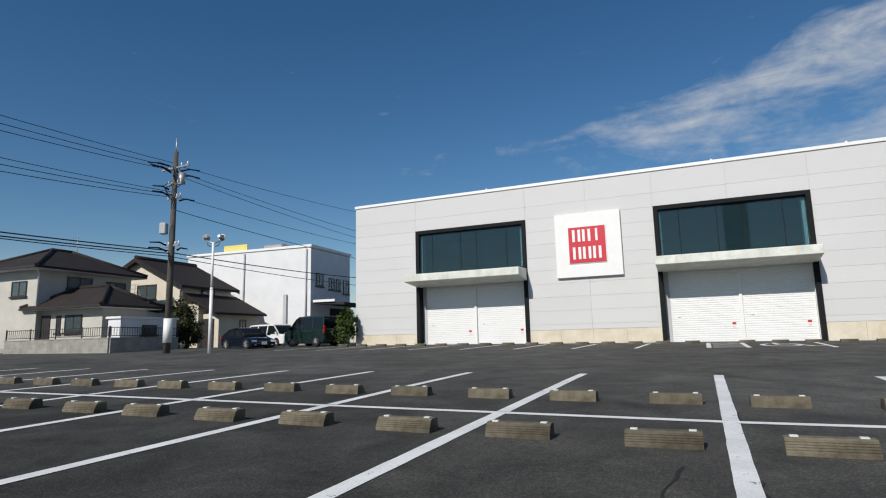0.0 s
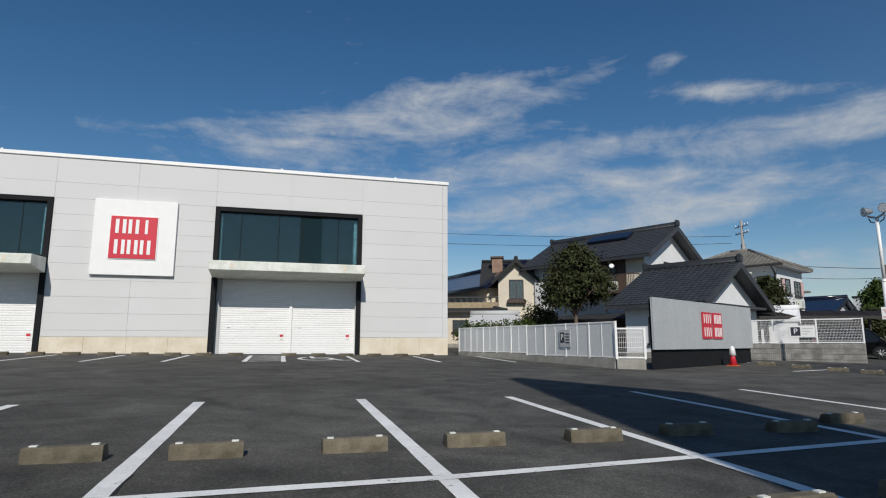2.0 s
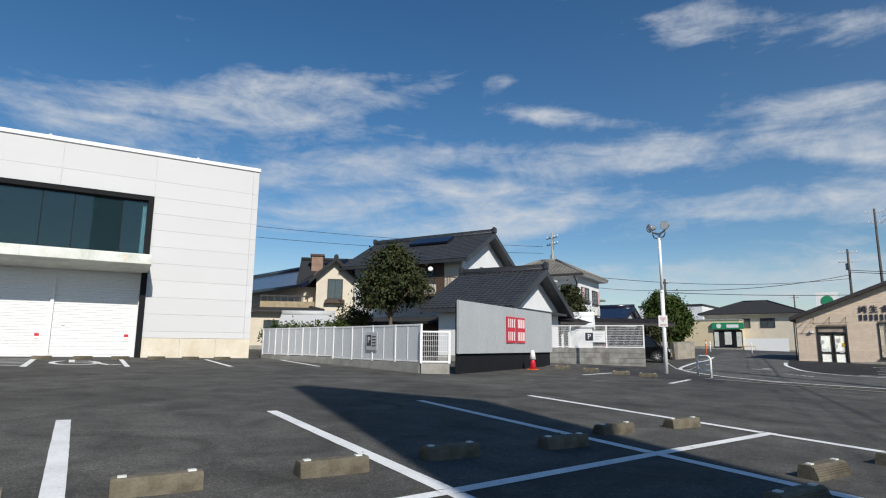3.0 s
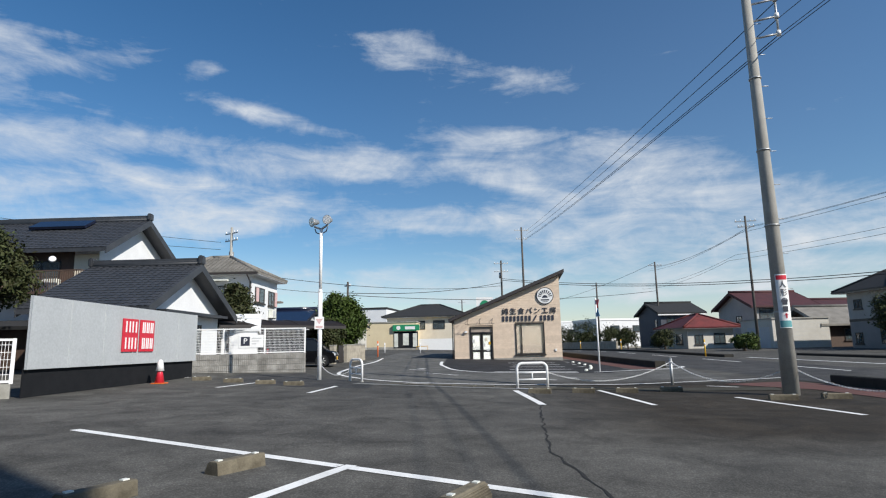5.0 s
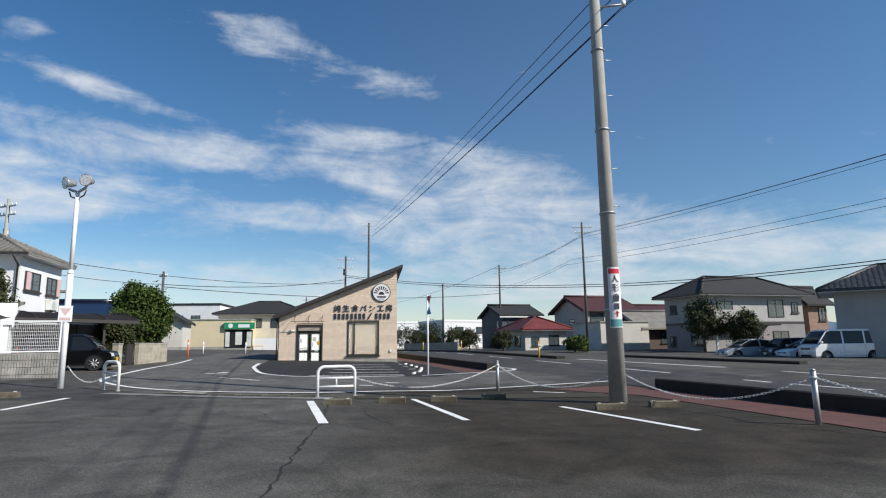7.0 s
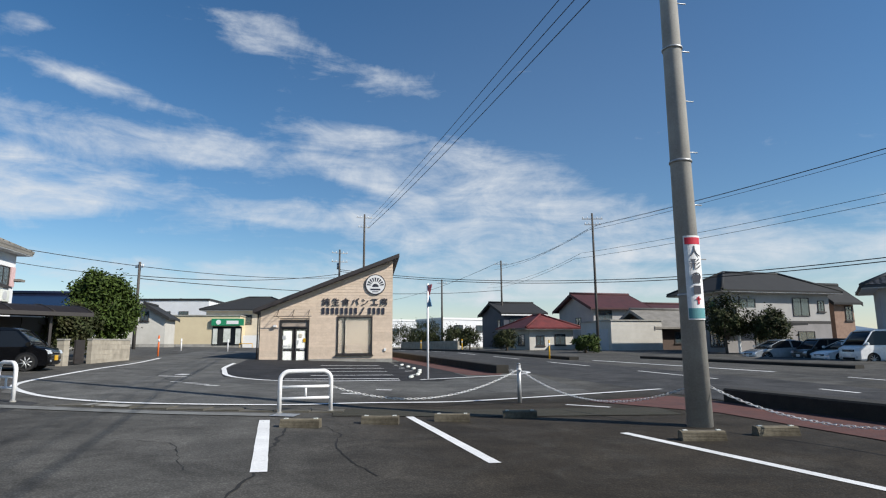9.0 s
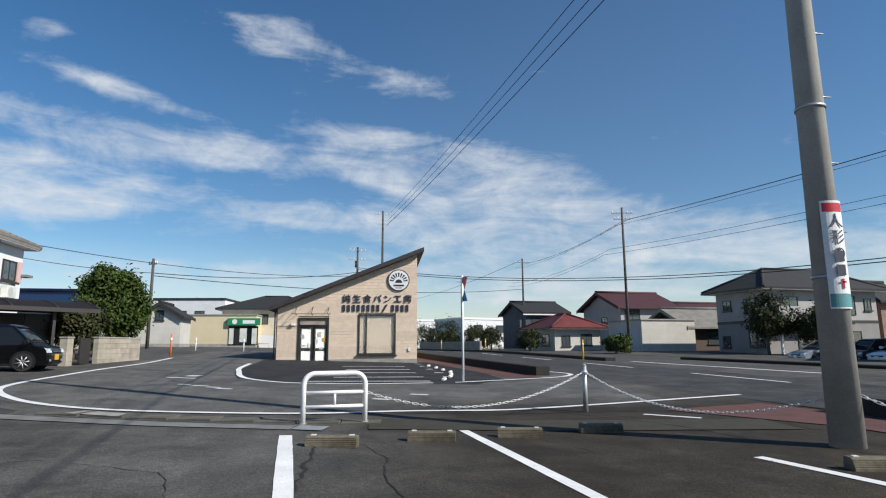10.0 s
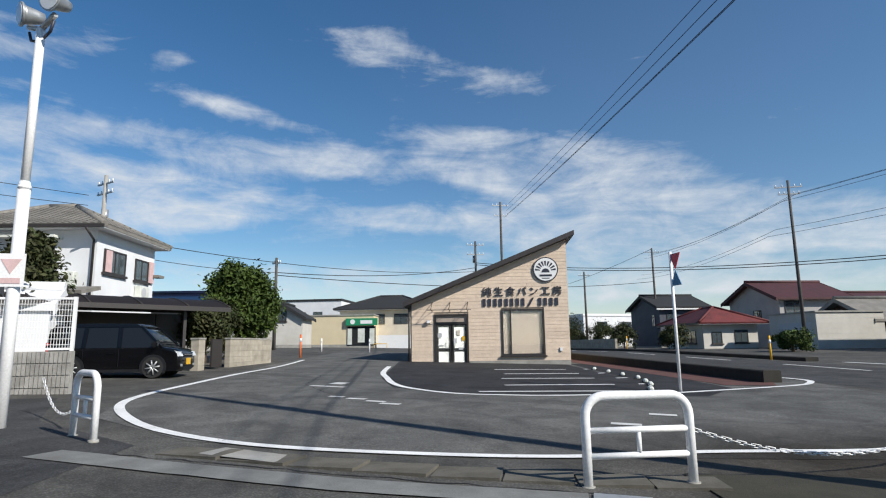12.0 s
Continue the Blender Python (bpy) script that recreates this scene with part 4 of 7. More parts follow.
note = wrap(1.62, 2.95, radians(132), radians(218), 0.203, "white", main_pole)
wrap(2.81, 2.92, radians(138), radians(212), 0.206, "red", note, "red_band")
wrap(1.64, 1.80, radians(135), radians(215), 0.206, "teal", note, "blue_band")


def text_mesh(body, size, depth=0.004):
    """Raised lettering as a bmesh, centred on its origin, standing in x and z."""
    cu = bpy.data.curves.new("lettering", "FONT")
    cu.body, cu.size, cu.extrude, cu.align_x, cu.align_y, cu.resolution_u = body, size, depth, "CENTER", "CENTER", 3
    ob = bpy.data.objects.new("lettering", cu)
    scene.collection.objects.link(ob)
    me = ob.to_mesh()
    bm = bmesh.new()
    bm.from_mesh(me)
    ob.to_mesh_clear()
    bpy.data.objects.remove(ob)
    bpy.data.curves.remove(cu)
    return bm


for i, ch in enumerate("人形の"):
    part("letter", text_mesh(ch, 0.19, 0.002), M["navy"], note, at=pose(-0.21 * math.cos(radians(0)), 0.012, 2.68 - 0.2 * i, 90, 0, -90))
for i in range(2):
    part("text_bar", boxes((-0.211, -0.207, -0.05, 0.07, 2.02 + 0.17 * i, 2.15 + 0.17 * i)), M["navy"], note)
part("arrow", boxes((-0.211, -0.207, -0.015, 0.015, 1.86, 1.98), (-0.211, -0.207, -0.04, 0.04, 1.93, 1.95)), M["red"], note)

# poles along the streets
west_pole = power_pole(-12.85, 27.6, 10.0, 0.17, 0.11, -30, "poledark", "dark utility pole with a white guard sleeve and crossarms", ((9.15, 1.0), (8.3, 0.5), (7.6, 0.5), (5.2, 0.55)), ((8.35, 0.17, 0.55),))
part("guard_sleeve", tubed([(0, 0, 0.5), (0, 0, 1.65)], 0.2, 20), M["white"], west_pole, "white guard sleeve")
part("switch_box", bevelled(boxes((-0.5, -0.2, -0.35, 0.0, 5.75, 6.3)), 0.03), M["greywall"], west_pole)
part("lightning_rod", tubed([(0, 0, 9.9), (0, 0, 10.7)], 0.035, 8), M["steel"], west_pole)
for i, (h, a, l) in enumerate(((9.3, 205, 1.0), (9.05, 225, 0.9), (8.95, 245, 1.2), (9.1, 20, 0.9), (8.85, 45, 1.0), (8.1, 215, 0.8), (7.75, 235, 0.9), (7.6, 40, 0.8), (5.3, 215, 0.8), (5.0, 230, 0.9), (5.1, 40, 0.6))):
    c, s = math.cos(radians(a)), math.sin(radians(a))
    part("strain_insulator", tubed([(0.25 * c, 0.25 * s, h - 0.1), (0.7 * l * c, 0.7 * l * s, h + 0.03), (1.25 * l * c, 1.25 * l * s, h)], 0.05, 8, 0.03), M["black"], west_pole)
for i in range(6):
    a = radians(60 * i)
    part("jumper_cable", tubed([(0.12, 0.0, 9.2 - 0.2 * i), (0.45 * math.cos(a) - 0.1, 0.45 * math.sin(a), 8.9 - 0.22 * i), (0.3 * math.cos(a), 0.3 * math.sin(a), 8.55 - 0.24 * i), (0.1, 0, 8.4 - 0.26 * i)], 0.022, 6), M["wire"], west_pole)
power_pole(59.45, -23.95, 11.9, 0.13, 0.08, 80, "poledark", "slender utility pole with crossarms across the road", ((11.4, 0.9), (10.9, 0.7)), (), 0, False)
power_pole(89.8, -24.5, 12.0, 0.16, 0.1, 80, "poledark", "distant utility pole along the road", ((11.5, 0.9),), (), 0, False)
power_pole(92.0, -16.6, 9.5, 0.16, 0.1, 80, "poledark", "distant utility pole along the road", ((9.0, 0.7),), (), 0, False)
power_pole(78.7, -5.2, 15.4, 0.17, 0.1, 100, "poledark", "tall distant utility pole behind the bread shop", ((15.0, 0.9), (13.9, 0.7)), (), 0, False)
power_pole(78.9, -2.5, 11.2, 0.16, 0.1, 100, "poledark", "distant utility pole behind the bread shop", ((10.8, 0.9), (9.8, 0.9)), ((9.0, 0.2, 0.7),), 0, False)
power_pole(51.9, 20.3, 10.3, 0.16, 0.1, 60, "pole", "utility pole with crossarms behind the houses", ((9.8, 0.8), (9.2, 0.8)), ((7.6, 0.2, 0.7),), 0, False)
power_pole(60.0, 12.5, 6.5, 0.13, 0.09, 60, "poledark", "short utility pole behind the hedge tree", ((6.1, 0.4),), (), 0, False)
for x, y, h in ((120, 4, 9.5), (140, -14, 10.5), (112, 22, 7.5)):
    power_pole(x, y, h, 0.15, 0.1, 80, "poledark", "far utility pole above the roofs", ((h - 0.5, 0.7),), (), 0, False)


def wire(a, b, sag, r=0.018, label="black overhead power line"):
    n = 22
    a, b = Vector(a), Vector(b)
    pts = [a.lerp(b, i / n) - Vector((0, 0, 4 * sag * (i / n) * (1 - i / n))) for i in range(n + 1)]
    single("power_line", tubed(pts, r, 5), M["wire"], label, "power line", group="power lines")


px_, py_ = POLE
for dz, dy in ((9.0, -0.62), (9.45, -0.62), (9.95, -0.62), (8.75, -0.4)):
    wire((px_ - 0.25, py_ + dy, dz), (78.7, -5.2 + dy, dz + 5.3), 0.25, 0.013)
    wire((px_ - 0.25, py_ + dy, dz), (-22, -13.5 + dy, dz + 0.8), 0.7, 0.010)
for k, z in enumerate((11.2, 11.0, 10.6, 8.6, 8.1)):
    wire((59.45, -23.95 + 0.6 * (k - 1), z), (-20, -36.0 + 0.6 * k, z + 1.0), 1.6, 0.013)
    wire((59.45, -23.95 + 0.6 * (k - 1), z), (89.8, -24.5 + 0.5 * k, z + 0.4), 0.6, 0.013)
for k, z in enumerate((6.3, 6.1)):
    wire((59.45, -23.95, z), (78.9, -2.5, z + 3.0), 0.5, 0.03)
    wire((59.45, -23.95, z), (20, -36.0, z - 0.4), 0.8, 0.03)
wire((78.9, -2.5, 8.8), (60.0, 12.5, 6.2), 0.5, 0.03)
wire((78.9, -2.5, 8.4), (51.5, 21.0, 7.6), 0.9, 0.025)
wire((89.8, -24.5, 12.2), (140, -14, 10.4), 0.7, 0.025)
wire((89.8, -24.5, 8.2), (60, 12.5, 6.0), 0.8, 0.03)
# lines along the street beside the west edge of the lot
for k, (z, sag, r) in enumerate(((9.9, 0.75, 0.015), (9.65, 0.9, 0.015), (9.45, 1.05, 0.015), (8.4, 0.9, 0.014), (8.25, 1.1, 0.016), (8.1, 1.3, 0.016), (5.45, 0.6, 0.028), (5.3, 0.62, 0.028), (5.15, 0.55, 0.02))):
    wire((-12.85 + 0.12 * (k % 3 - 1), 27.6, z), (-27.85 + 0.12 * (k % 3 - 1), -9.5, z), sag, r)
for k, (z, z1, r) in enumerate(((9.8, 12.1, 0.014), (9.5, 9.9, 0.014), (9.3, 9.2, 0.014), (8.2, 9.0, 0.014), (7.5, 7.6, 0.018), (5.35, 6.4, 0.028), (5.15, 5.6, 0.02))):
    wire((-12.85, 27.6, z), (-2.35, 53.6, z1), 0.25, r)
wire((51.5, 21.0, 9.8), (20, 50, 11.5), 0.6)
wire((51.5, 21.0, 9.2), (20, 50, 10.6), 0.7)
wire((51.5, 21.0, 7.2), (47.5, 15.5, 6.2), 0.3, 0.02)
wire((51.5, 21.0, 6.8), (60.0, 12.5, 6.2), 0.3, 0.02)


def flood_lamp(x, y, height, turn, sign_plate):
    p = empty("lamp_post", on_ground(x, y), "white steel lamp post with two round floodlights", "lamp post", "lamp posts")
    part("lower_post", tubed([(0, 0, -0.1), (0, 0, height * 0.57)], 0.075, 16), M["white"], p)
    part("upper_post", tubed([(0, 0, height * 0.57), (0, 0, height - 0.1)], 0.055, 16), M["white"], p)
    part("collar", tubed([(0, 0, height * 0.56), (0, 0, height * 0.58)], 0.08, 16, 0.06), M["white"], p)
    c, s = math.cos(radians(turn)), math.sin(radians(turn))
    part("bracket", tubed([(-0.32 * c, -0.32 * s, height + 0.02), (0, 0, height - 0.1), (0.32 * c, 0.32 * s, height + 0.02)], 0.04, 8), M["steel"], p)
    for k in (-1, 1):
        px0, py0 = 0.34 * c * k, 0.34 * s * k
        ax = Vector((-s * 0.9 + 0.22 * k * c, c * 0.9 + 0.22 * k * s, -0.12)).normalized()
        o = Vector((px0, py0, height + 0.2))
        body = part("floodlight", tubed([o - ax * 0.17, o - ax * 0.08, o + ax * 0.05, o + ax * 0.10], 0.075, 18, 0.155), M["steel"], p)
        part("rim", tubed([o + ax * 0.09, o + ax * 0.12], 0.17, 20), M["steel"], body)
        part("lens", tubed([o + ax * 0.121, o + ax * 0.13], 0.148, 20), M["lampglass"], body)
        part("coil", tubed([(px0 * 0.9, py0 * 0.9, height - 0.06), (px0 * 0.7, py0 * 0.7, height - 0.2), (px0 * 0.3, py0 * 0.3, height - 0.25)], 0.02, 8), M["navy"], body)
    if sign_plate:
        pl = part("plate", boxes((-0.006, 0.006, -0.16, 0.16, 1.72, 2.14)), M["white"], p, "white notice plate with a red triangle", pose(-0.085, 0, 0, 0, 0, 12))
        bm = bmesh.new()
        prism(bm, [(-0.12, 2.07), (0.12, 2.07), (0.0, 1.88)], -0.012, -0.008, pose(0, 0, 0, 0, 0, -90))
        part("triangle", bm, M["pink"], pl)
        part("text_bar", boxes((-0.012, -0.008, -0.12, 0.12, 1.76, 1.83)), M["pink"], pl)
    return p


flood_lamp(26.2, 5.56, 5.35, 62, True)
flood_lamp(-10.4, 26.4, 5.2, 0, False)


# ---- signboard, fences and the block wall ----
def local(a, b):
    """A frame at a, its x axis towards b, and the distance."""
    d = Vector(b) - Vector(a)
    return pose(*a, 0, 0, 0, math.degrees(math.atan2(d.y, d.x))), d.length


def signboard():
    m, L = local((18.53, 9.97), (27.0, 10.4))
    b = empty("roadside_signboard", m, "long silver panelled signboard with two red square signs on posts", "signboard")
    n = 6
    for i in range(n):
        part("board_panel", bevelled(boxes((L * i / n + 0.006, L * (i + 1) / n - 0.006, -0.03, 0.03, 0.72, 2.36)), 0.004), M["silver"], b)
    for i in range(n + 1):
        part("rib", boxes((max(0, L * i / n - 0.03), min(L, L * i / n + 0.03), -0.045, -0.031, 0.72, 2.36)), M["silver"], b)
    part("backing", boxes((0.02, L - 0.02, 0.06, 0.08, 0.0, 0.75)), M["black"], b)
    for i in range(5):
        x = 0.3 + (L - 0.6) * i / 4
        part("post", boxes((x - 0.06, x + 0.06, 0.09, 0.2, -0.3, 2.3)), M["black"], b)
    for k, (x0, x1) in enumerate(((3.62, 4.42), (4.54, 5.36))):
        sq = part("red_square", boxes((x0, x1, -0.07, -0.046, 1.08, 2.02)), M["red"], b, "red square sign with white bars")
        cols_ = 2 if k == 0 else 3
        for row, zc in enumerate((1.79, 1.32)):
            for i in range(cols_):
                xc = x0 + (x1 - x0) * (i + 0.5) / cols_ * 0.84 + 0.08
                w = 0.12 if k == 0 else 0.08
                part("sign_bar", bar_pair(xc - w, xc + w, zc - 0.16, zc + 0.16, -0.08, -0.071, 0.06), M["white"], sq)


signboard()


def panel_fence(a, b, n, height, solid, z_base=0.15, sign=False):
    m, L = local(a, b)
    z0 = g(*a)
    m = m @ pose(0, 0, z0)
    drop = g(*b) - z0
    f = empty("fence", m, "white steel fence with %s panels on a low kerb" % ("grey solid" if solid else "white mesh"), "fence", "fences")
    part("kerb", boxes((0, L, -0.07, 0.07, min(0, drop) - 0.1, z_base)), M["concrete"], f)
    for i in range(n + 1):
        x = L * i / n
        part("post", boxes((x - 0.035, x + 0.035, -0.035, 0.035, z_base, z_base + height + 0.03)), M["white"], f)
    for z in (z_base + 0.05, z_base + height):
        part("rail", boxes((0, L, -0.025, 0.025, z - 0.025, z + 0.025)), M["white"], f)
    for i in range(n):
        x0, x1 = L * i / n + 0.04, L * (i + 1) / n - 0.04
        if solid:
            part("panel", boxes((x0, x1, -0.012, 0.012, z_base + 0.08, z_base + height - 0.03)), M["fencepanel"], f)
            part("stiffener", boxes(((x0 + x1) / 2 - 0.02, (x0 + x1) / 2 + 0.02, -0.024, -0.013, z_base + 0.08, z_base + height - 0.03)), M["white"], f)
        else:
            bm = bmesh.new()
            x = x0
            while x < x1:
                box(bm, x - 0.004, x + 0.004, -0.004, 0.004, z_base + 0.08, z_base + height - 0.02)
                x += 0.06
            z = z_base + 0.2
            while z < z_base + height - 0.05:
                box(bm, x0, x1, -0.005, 0.005, z - 0.005, z + 0.005)
                z += 0.16
            part("mesh_panel", bm, M["white"], f)
    if sign:
        s = part("parking_sign", boxes((L * 0.5 - 0.33, L * 0.5 + 0.33, -0.06, -0.04, z_base + 0.35, z_base + 0.95)), M["greywall"], f, "grey parking sign with a dark square")
        part("letter_field", boxes((L * 0.5 - 0.27, L * 0.5 - 0.02, -0.068, -0.061, z_base + 0.5, z_base + 0.86)), M["navy"], s)
        part("letter", text_mesh("P", 0.3), M["white"], s, at=pose(L * 0.5 - 0.145, -0.072, z_base + 0.68, 90))
        for i in range(4):
            part("text_bar", boxes((L * 0.5 + 0.04, L * 0.5 + 0.27, -0.066, -0.061, z_base + 0.48 + 0.1 * i, z_base + 0.52 + 0.1 * i)), M["navy"], s)


panel_fence((20.75, 21.3), (19.55, 16.0), 5, 1.1, True)
panel_fence((19.55, 16.0), (18.0, 10.95), 4, 1.15, True, 0.2, True)
panel_fence((17.95, 10.9), (18.45, 10.2), 1, 0.95, False, 0.3)


def block_wall():
    a, b = (29.0, 12.0), (30.1, 7.25)
    m, L = local(a, b)
    w = empty("block_wall", m, "grey vertical-ribbed concrete block wall carrying a mesh fence", "wall", kind="structure")
    z0, z1 = 0.02, 0.92
    part("core", boxes((0, L, -0.05, 0.05, z0 - 0.2, z1 - 0.01)), M["concrete"], w)
    rows, cols_ = 4, 13
    for r in range(rows):
        for c in range(cols_):
            x0, x1 = L * c / cols_, L * (c + 1) / cols_
            za, zb = z0 + r * 0.225 + 0.005, z0 + (r + 1) * 0.225 - 0.005
            ribs = [(x0 + (x1 - x0) * (k + 0.15) / 5, x0 + (x1 - x0) * (k + 0.8) / 5, -0.088, -0.07, za + 0.004, zb - 0.004) for k in range(5)]
            part("block", boxes((x0 + 0.004, x1 - 0.004, -0.07, 0.07, za, zb), *ribs), M["block"], w)
    part("end_face", boxes((L - 0.002, L + 0.004, -0.07, 0.07, z0 - 0.1, z1)), M["concrete"], w)
    return m, L


WALL_M, WALL_L = block_wall()


def wall_fence():
    f = empty("mesh_fence", WALL_M @ pose(0, 0, 0.92), "white welded mesh fence with a parking board", "fence")
    L, h = WALL_L, 1.0
    for i in range(4):
        x = 0.03 + (L - 0.06) * i / 3
        part("post", boxes((x - 0.03, x + 0.03, -0.03, 0.03, 0, h + 0.03)), M["white"], f)
    for z in (0.04, h):
        part("rail", boxes((0, L, -0.02, 0.02, z - 0.022, z + 0.022)), M["white"], f)
    for i in range(3):
        x0, x1 = 0.03 + (L - 0.06) * i / 3 + 0.035, 0.03 + (L - 0.06) * (i + 1) / 3 - 0.035
        bm = bmesh.new()
        x = x0
        while x < x1:
            box(bm, x - 0.0035, x + 0.0035, -0.0035, 0.0035, 0.06, h - 0.02)
            x += 0.05
        z = 0.12
        while z < h:
            box(bm, x0, x1, -0.005, 0.005, z - 0.005, z + 0.005)
            z += 0.11
        part("mesh_panel", bm, M["white"], f)
    s = part("parking_board", boxes((2.25, 3.2, -0.06, -0.04, 0.25, 0.75)), M["white"], f, "white parking board with a dark square")
    part("letter_field", boxes((2.31, 2.66, -0.068, -0.061, 0.32, 0.68)), M["navy"], s)
    part("letter", text_mesh("P", 0.32), M["white"], s, at=pose(2.485, -0.072, 0.5, 90))
    for i in range(3):
        part("text_bar", boxes((2.74, 3.12 - 0.1 * i, -0.066, -0.061, 0.6 - 0.11 * i, 0.63 - 0.11 * i)), M["greywall"], s)


wall_fence()


def cone(x, y):
    c = empty("traffic_cone", on_ground(x, y), "orange-red traffic cone with a white bag over its tip", "traffic cone")
    part("base", bevelled(boxes((-0.18, 0.18, -0.18, 0.18, 0, 0.03)), 0.006), M["orange"], c)
    part("body", tubed([(0, 0, 0.03), (0, 0, 0.55)], 0.14, 16, 0.04), M["red"], c)
    part("cover", tubed([(0, 0, 0.38), (0, 0, 0.66), (0, 0, 0.72)], 0.12, 12, 0.03), M["white"], c)


cone(23.6, 9.75)


# ---- houses ----
def add_window(parent, face_m, x, z, w, h, frame_mat="bronze", pane_mat="pane", sill=False, curtain=None):
    """A window on a face whose frame has x along the wall, y into it, z up."""
    win = new("window")
    win.parent = parent
    win.matrix_basis = face_m @ pose(x, 0, z)
    t = 0.06
    part("frame", boxes((-w / 2, w / 2, -0.06, 0.0, -h / 2, -h / 2 + t), (-w / 2, w / 2, -0.06, 0.0, h / 2 - t, h / 2), (-w / 2, -w / 2 + t, -0.06, 0.0, -h / 2 + t, h / 2 - t),
                        (w / 2 - t, w / 2, -0.06, 0.0, -h / 2 + t, h / 2 - t), (-0.025, 0.025, -0.05, -0.006, -h / 2 + t, h / 2 - t)), M[frame_mat], win)
    for a, b in ((-w / 2 + t, -0.025), (0.025, w / 2 - t)):
        part("pane", boxes((a, b, -0.03, -0.012, -h / 2 + t, h / 2 - t)), M[pane_mat], win)
    # without a curtain, a near-black plate paints in the shade of the room
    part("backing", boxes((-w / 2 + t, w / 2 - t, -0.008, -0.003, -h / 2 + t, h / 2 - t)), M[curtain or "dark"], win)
    if sill:
        part("sill", boxes((-w / 2 - 0.08, w / 2 + 0.08, -0.12, 0.0, -h / 2 - 0.1, -h / 2)), M[frame_mat], win)
    return win


def face(w, d, side):
    """The frame of a wall face of a block w by d: 's' front, 'e' right, 'n' back, 'w' left."""
    return {"s": pose(0, 0, 0), "e": pose(w, 0, 0, 0, 0, 90), "n": pose(w, d, 0, 0, 0, 180), "w": pose(0, d, 0, 0, 0, -90)}[side]


def tile_face(bm, a, b, c, d, course=0.27, pitch=0.29):
    """Courses of arched tiles on a roof face: a to b the eave, d above a and c above b."""
    a, b, c, d = (Vector(q) for q in (a, b, c, d))
    u = (b - a).normalized()
    n = u.cross(d - a).normalized()
    if n.z < 0:
        n = -n
    rows = max(2, int((d - a).length / course))
    for r in range(rows):
        v0, v1 = r / rows, min(1.0, (r + 1.15) / rows)
        l0, r0, l1 = a.lerp(d, v0), b.lerp(c, v0), a.lerp(d, v1)
        lo, hi = (l0 - a).dot(u), (r0 - a).dot(u)
        up = (l1 - a) - u * (l1 - a).dot(u) - ((l0 - a) - u * lo)
        foot = (l0 - a) - u * lo
        k = math.floor(lo / pitch)
        while k * pitch < hi:
            p, q = max(lo, k * pitch), min(hi, (k + 1) * pitch)
            if q - p > 0.05:
                low, top, base_ = [], [], []
                for f, h in ((0.0, 0.035), (0.35, 0.062), (0.7, 0.05), (1.0, 0.03)):
                    o = a + foot + u * (p + (q - p) * f)
                    low.append(bm.verts.new(o + n * h)), base_.append(bm.verts.new(o + n * 0.002)), top.append(bm.verts.new(o + up + n * (h - 0.025)))
                for i in range(3):
                    bm.faces.new((low[i], low[i + 1], top[i + 1], top[i])), bm.faces.new((base_[i], base_[i + 1], low[i + 1], low[i]))
            k += 1


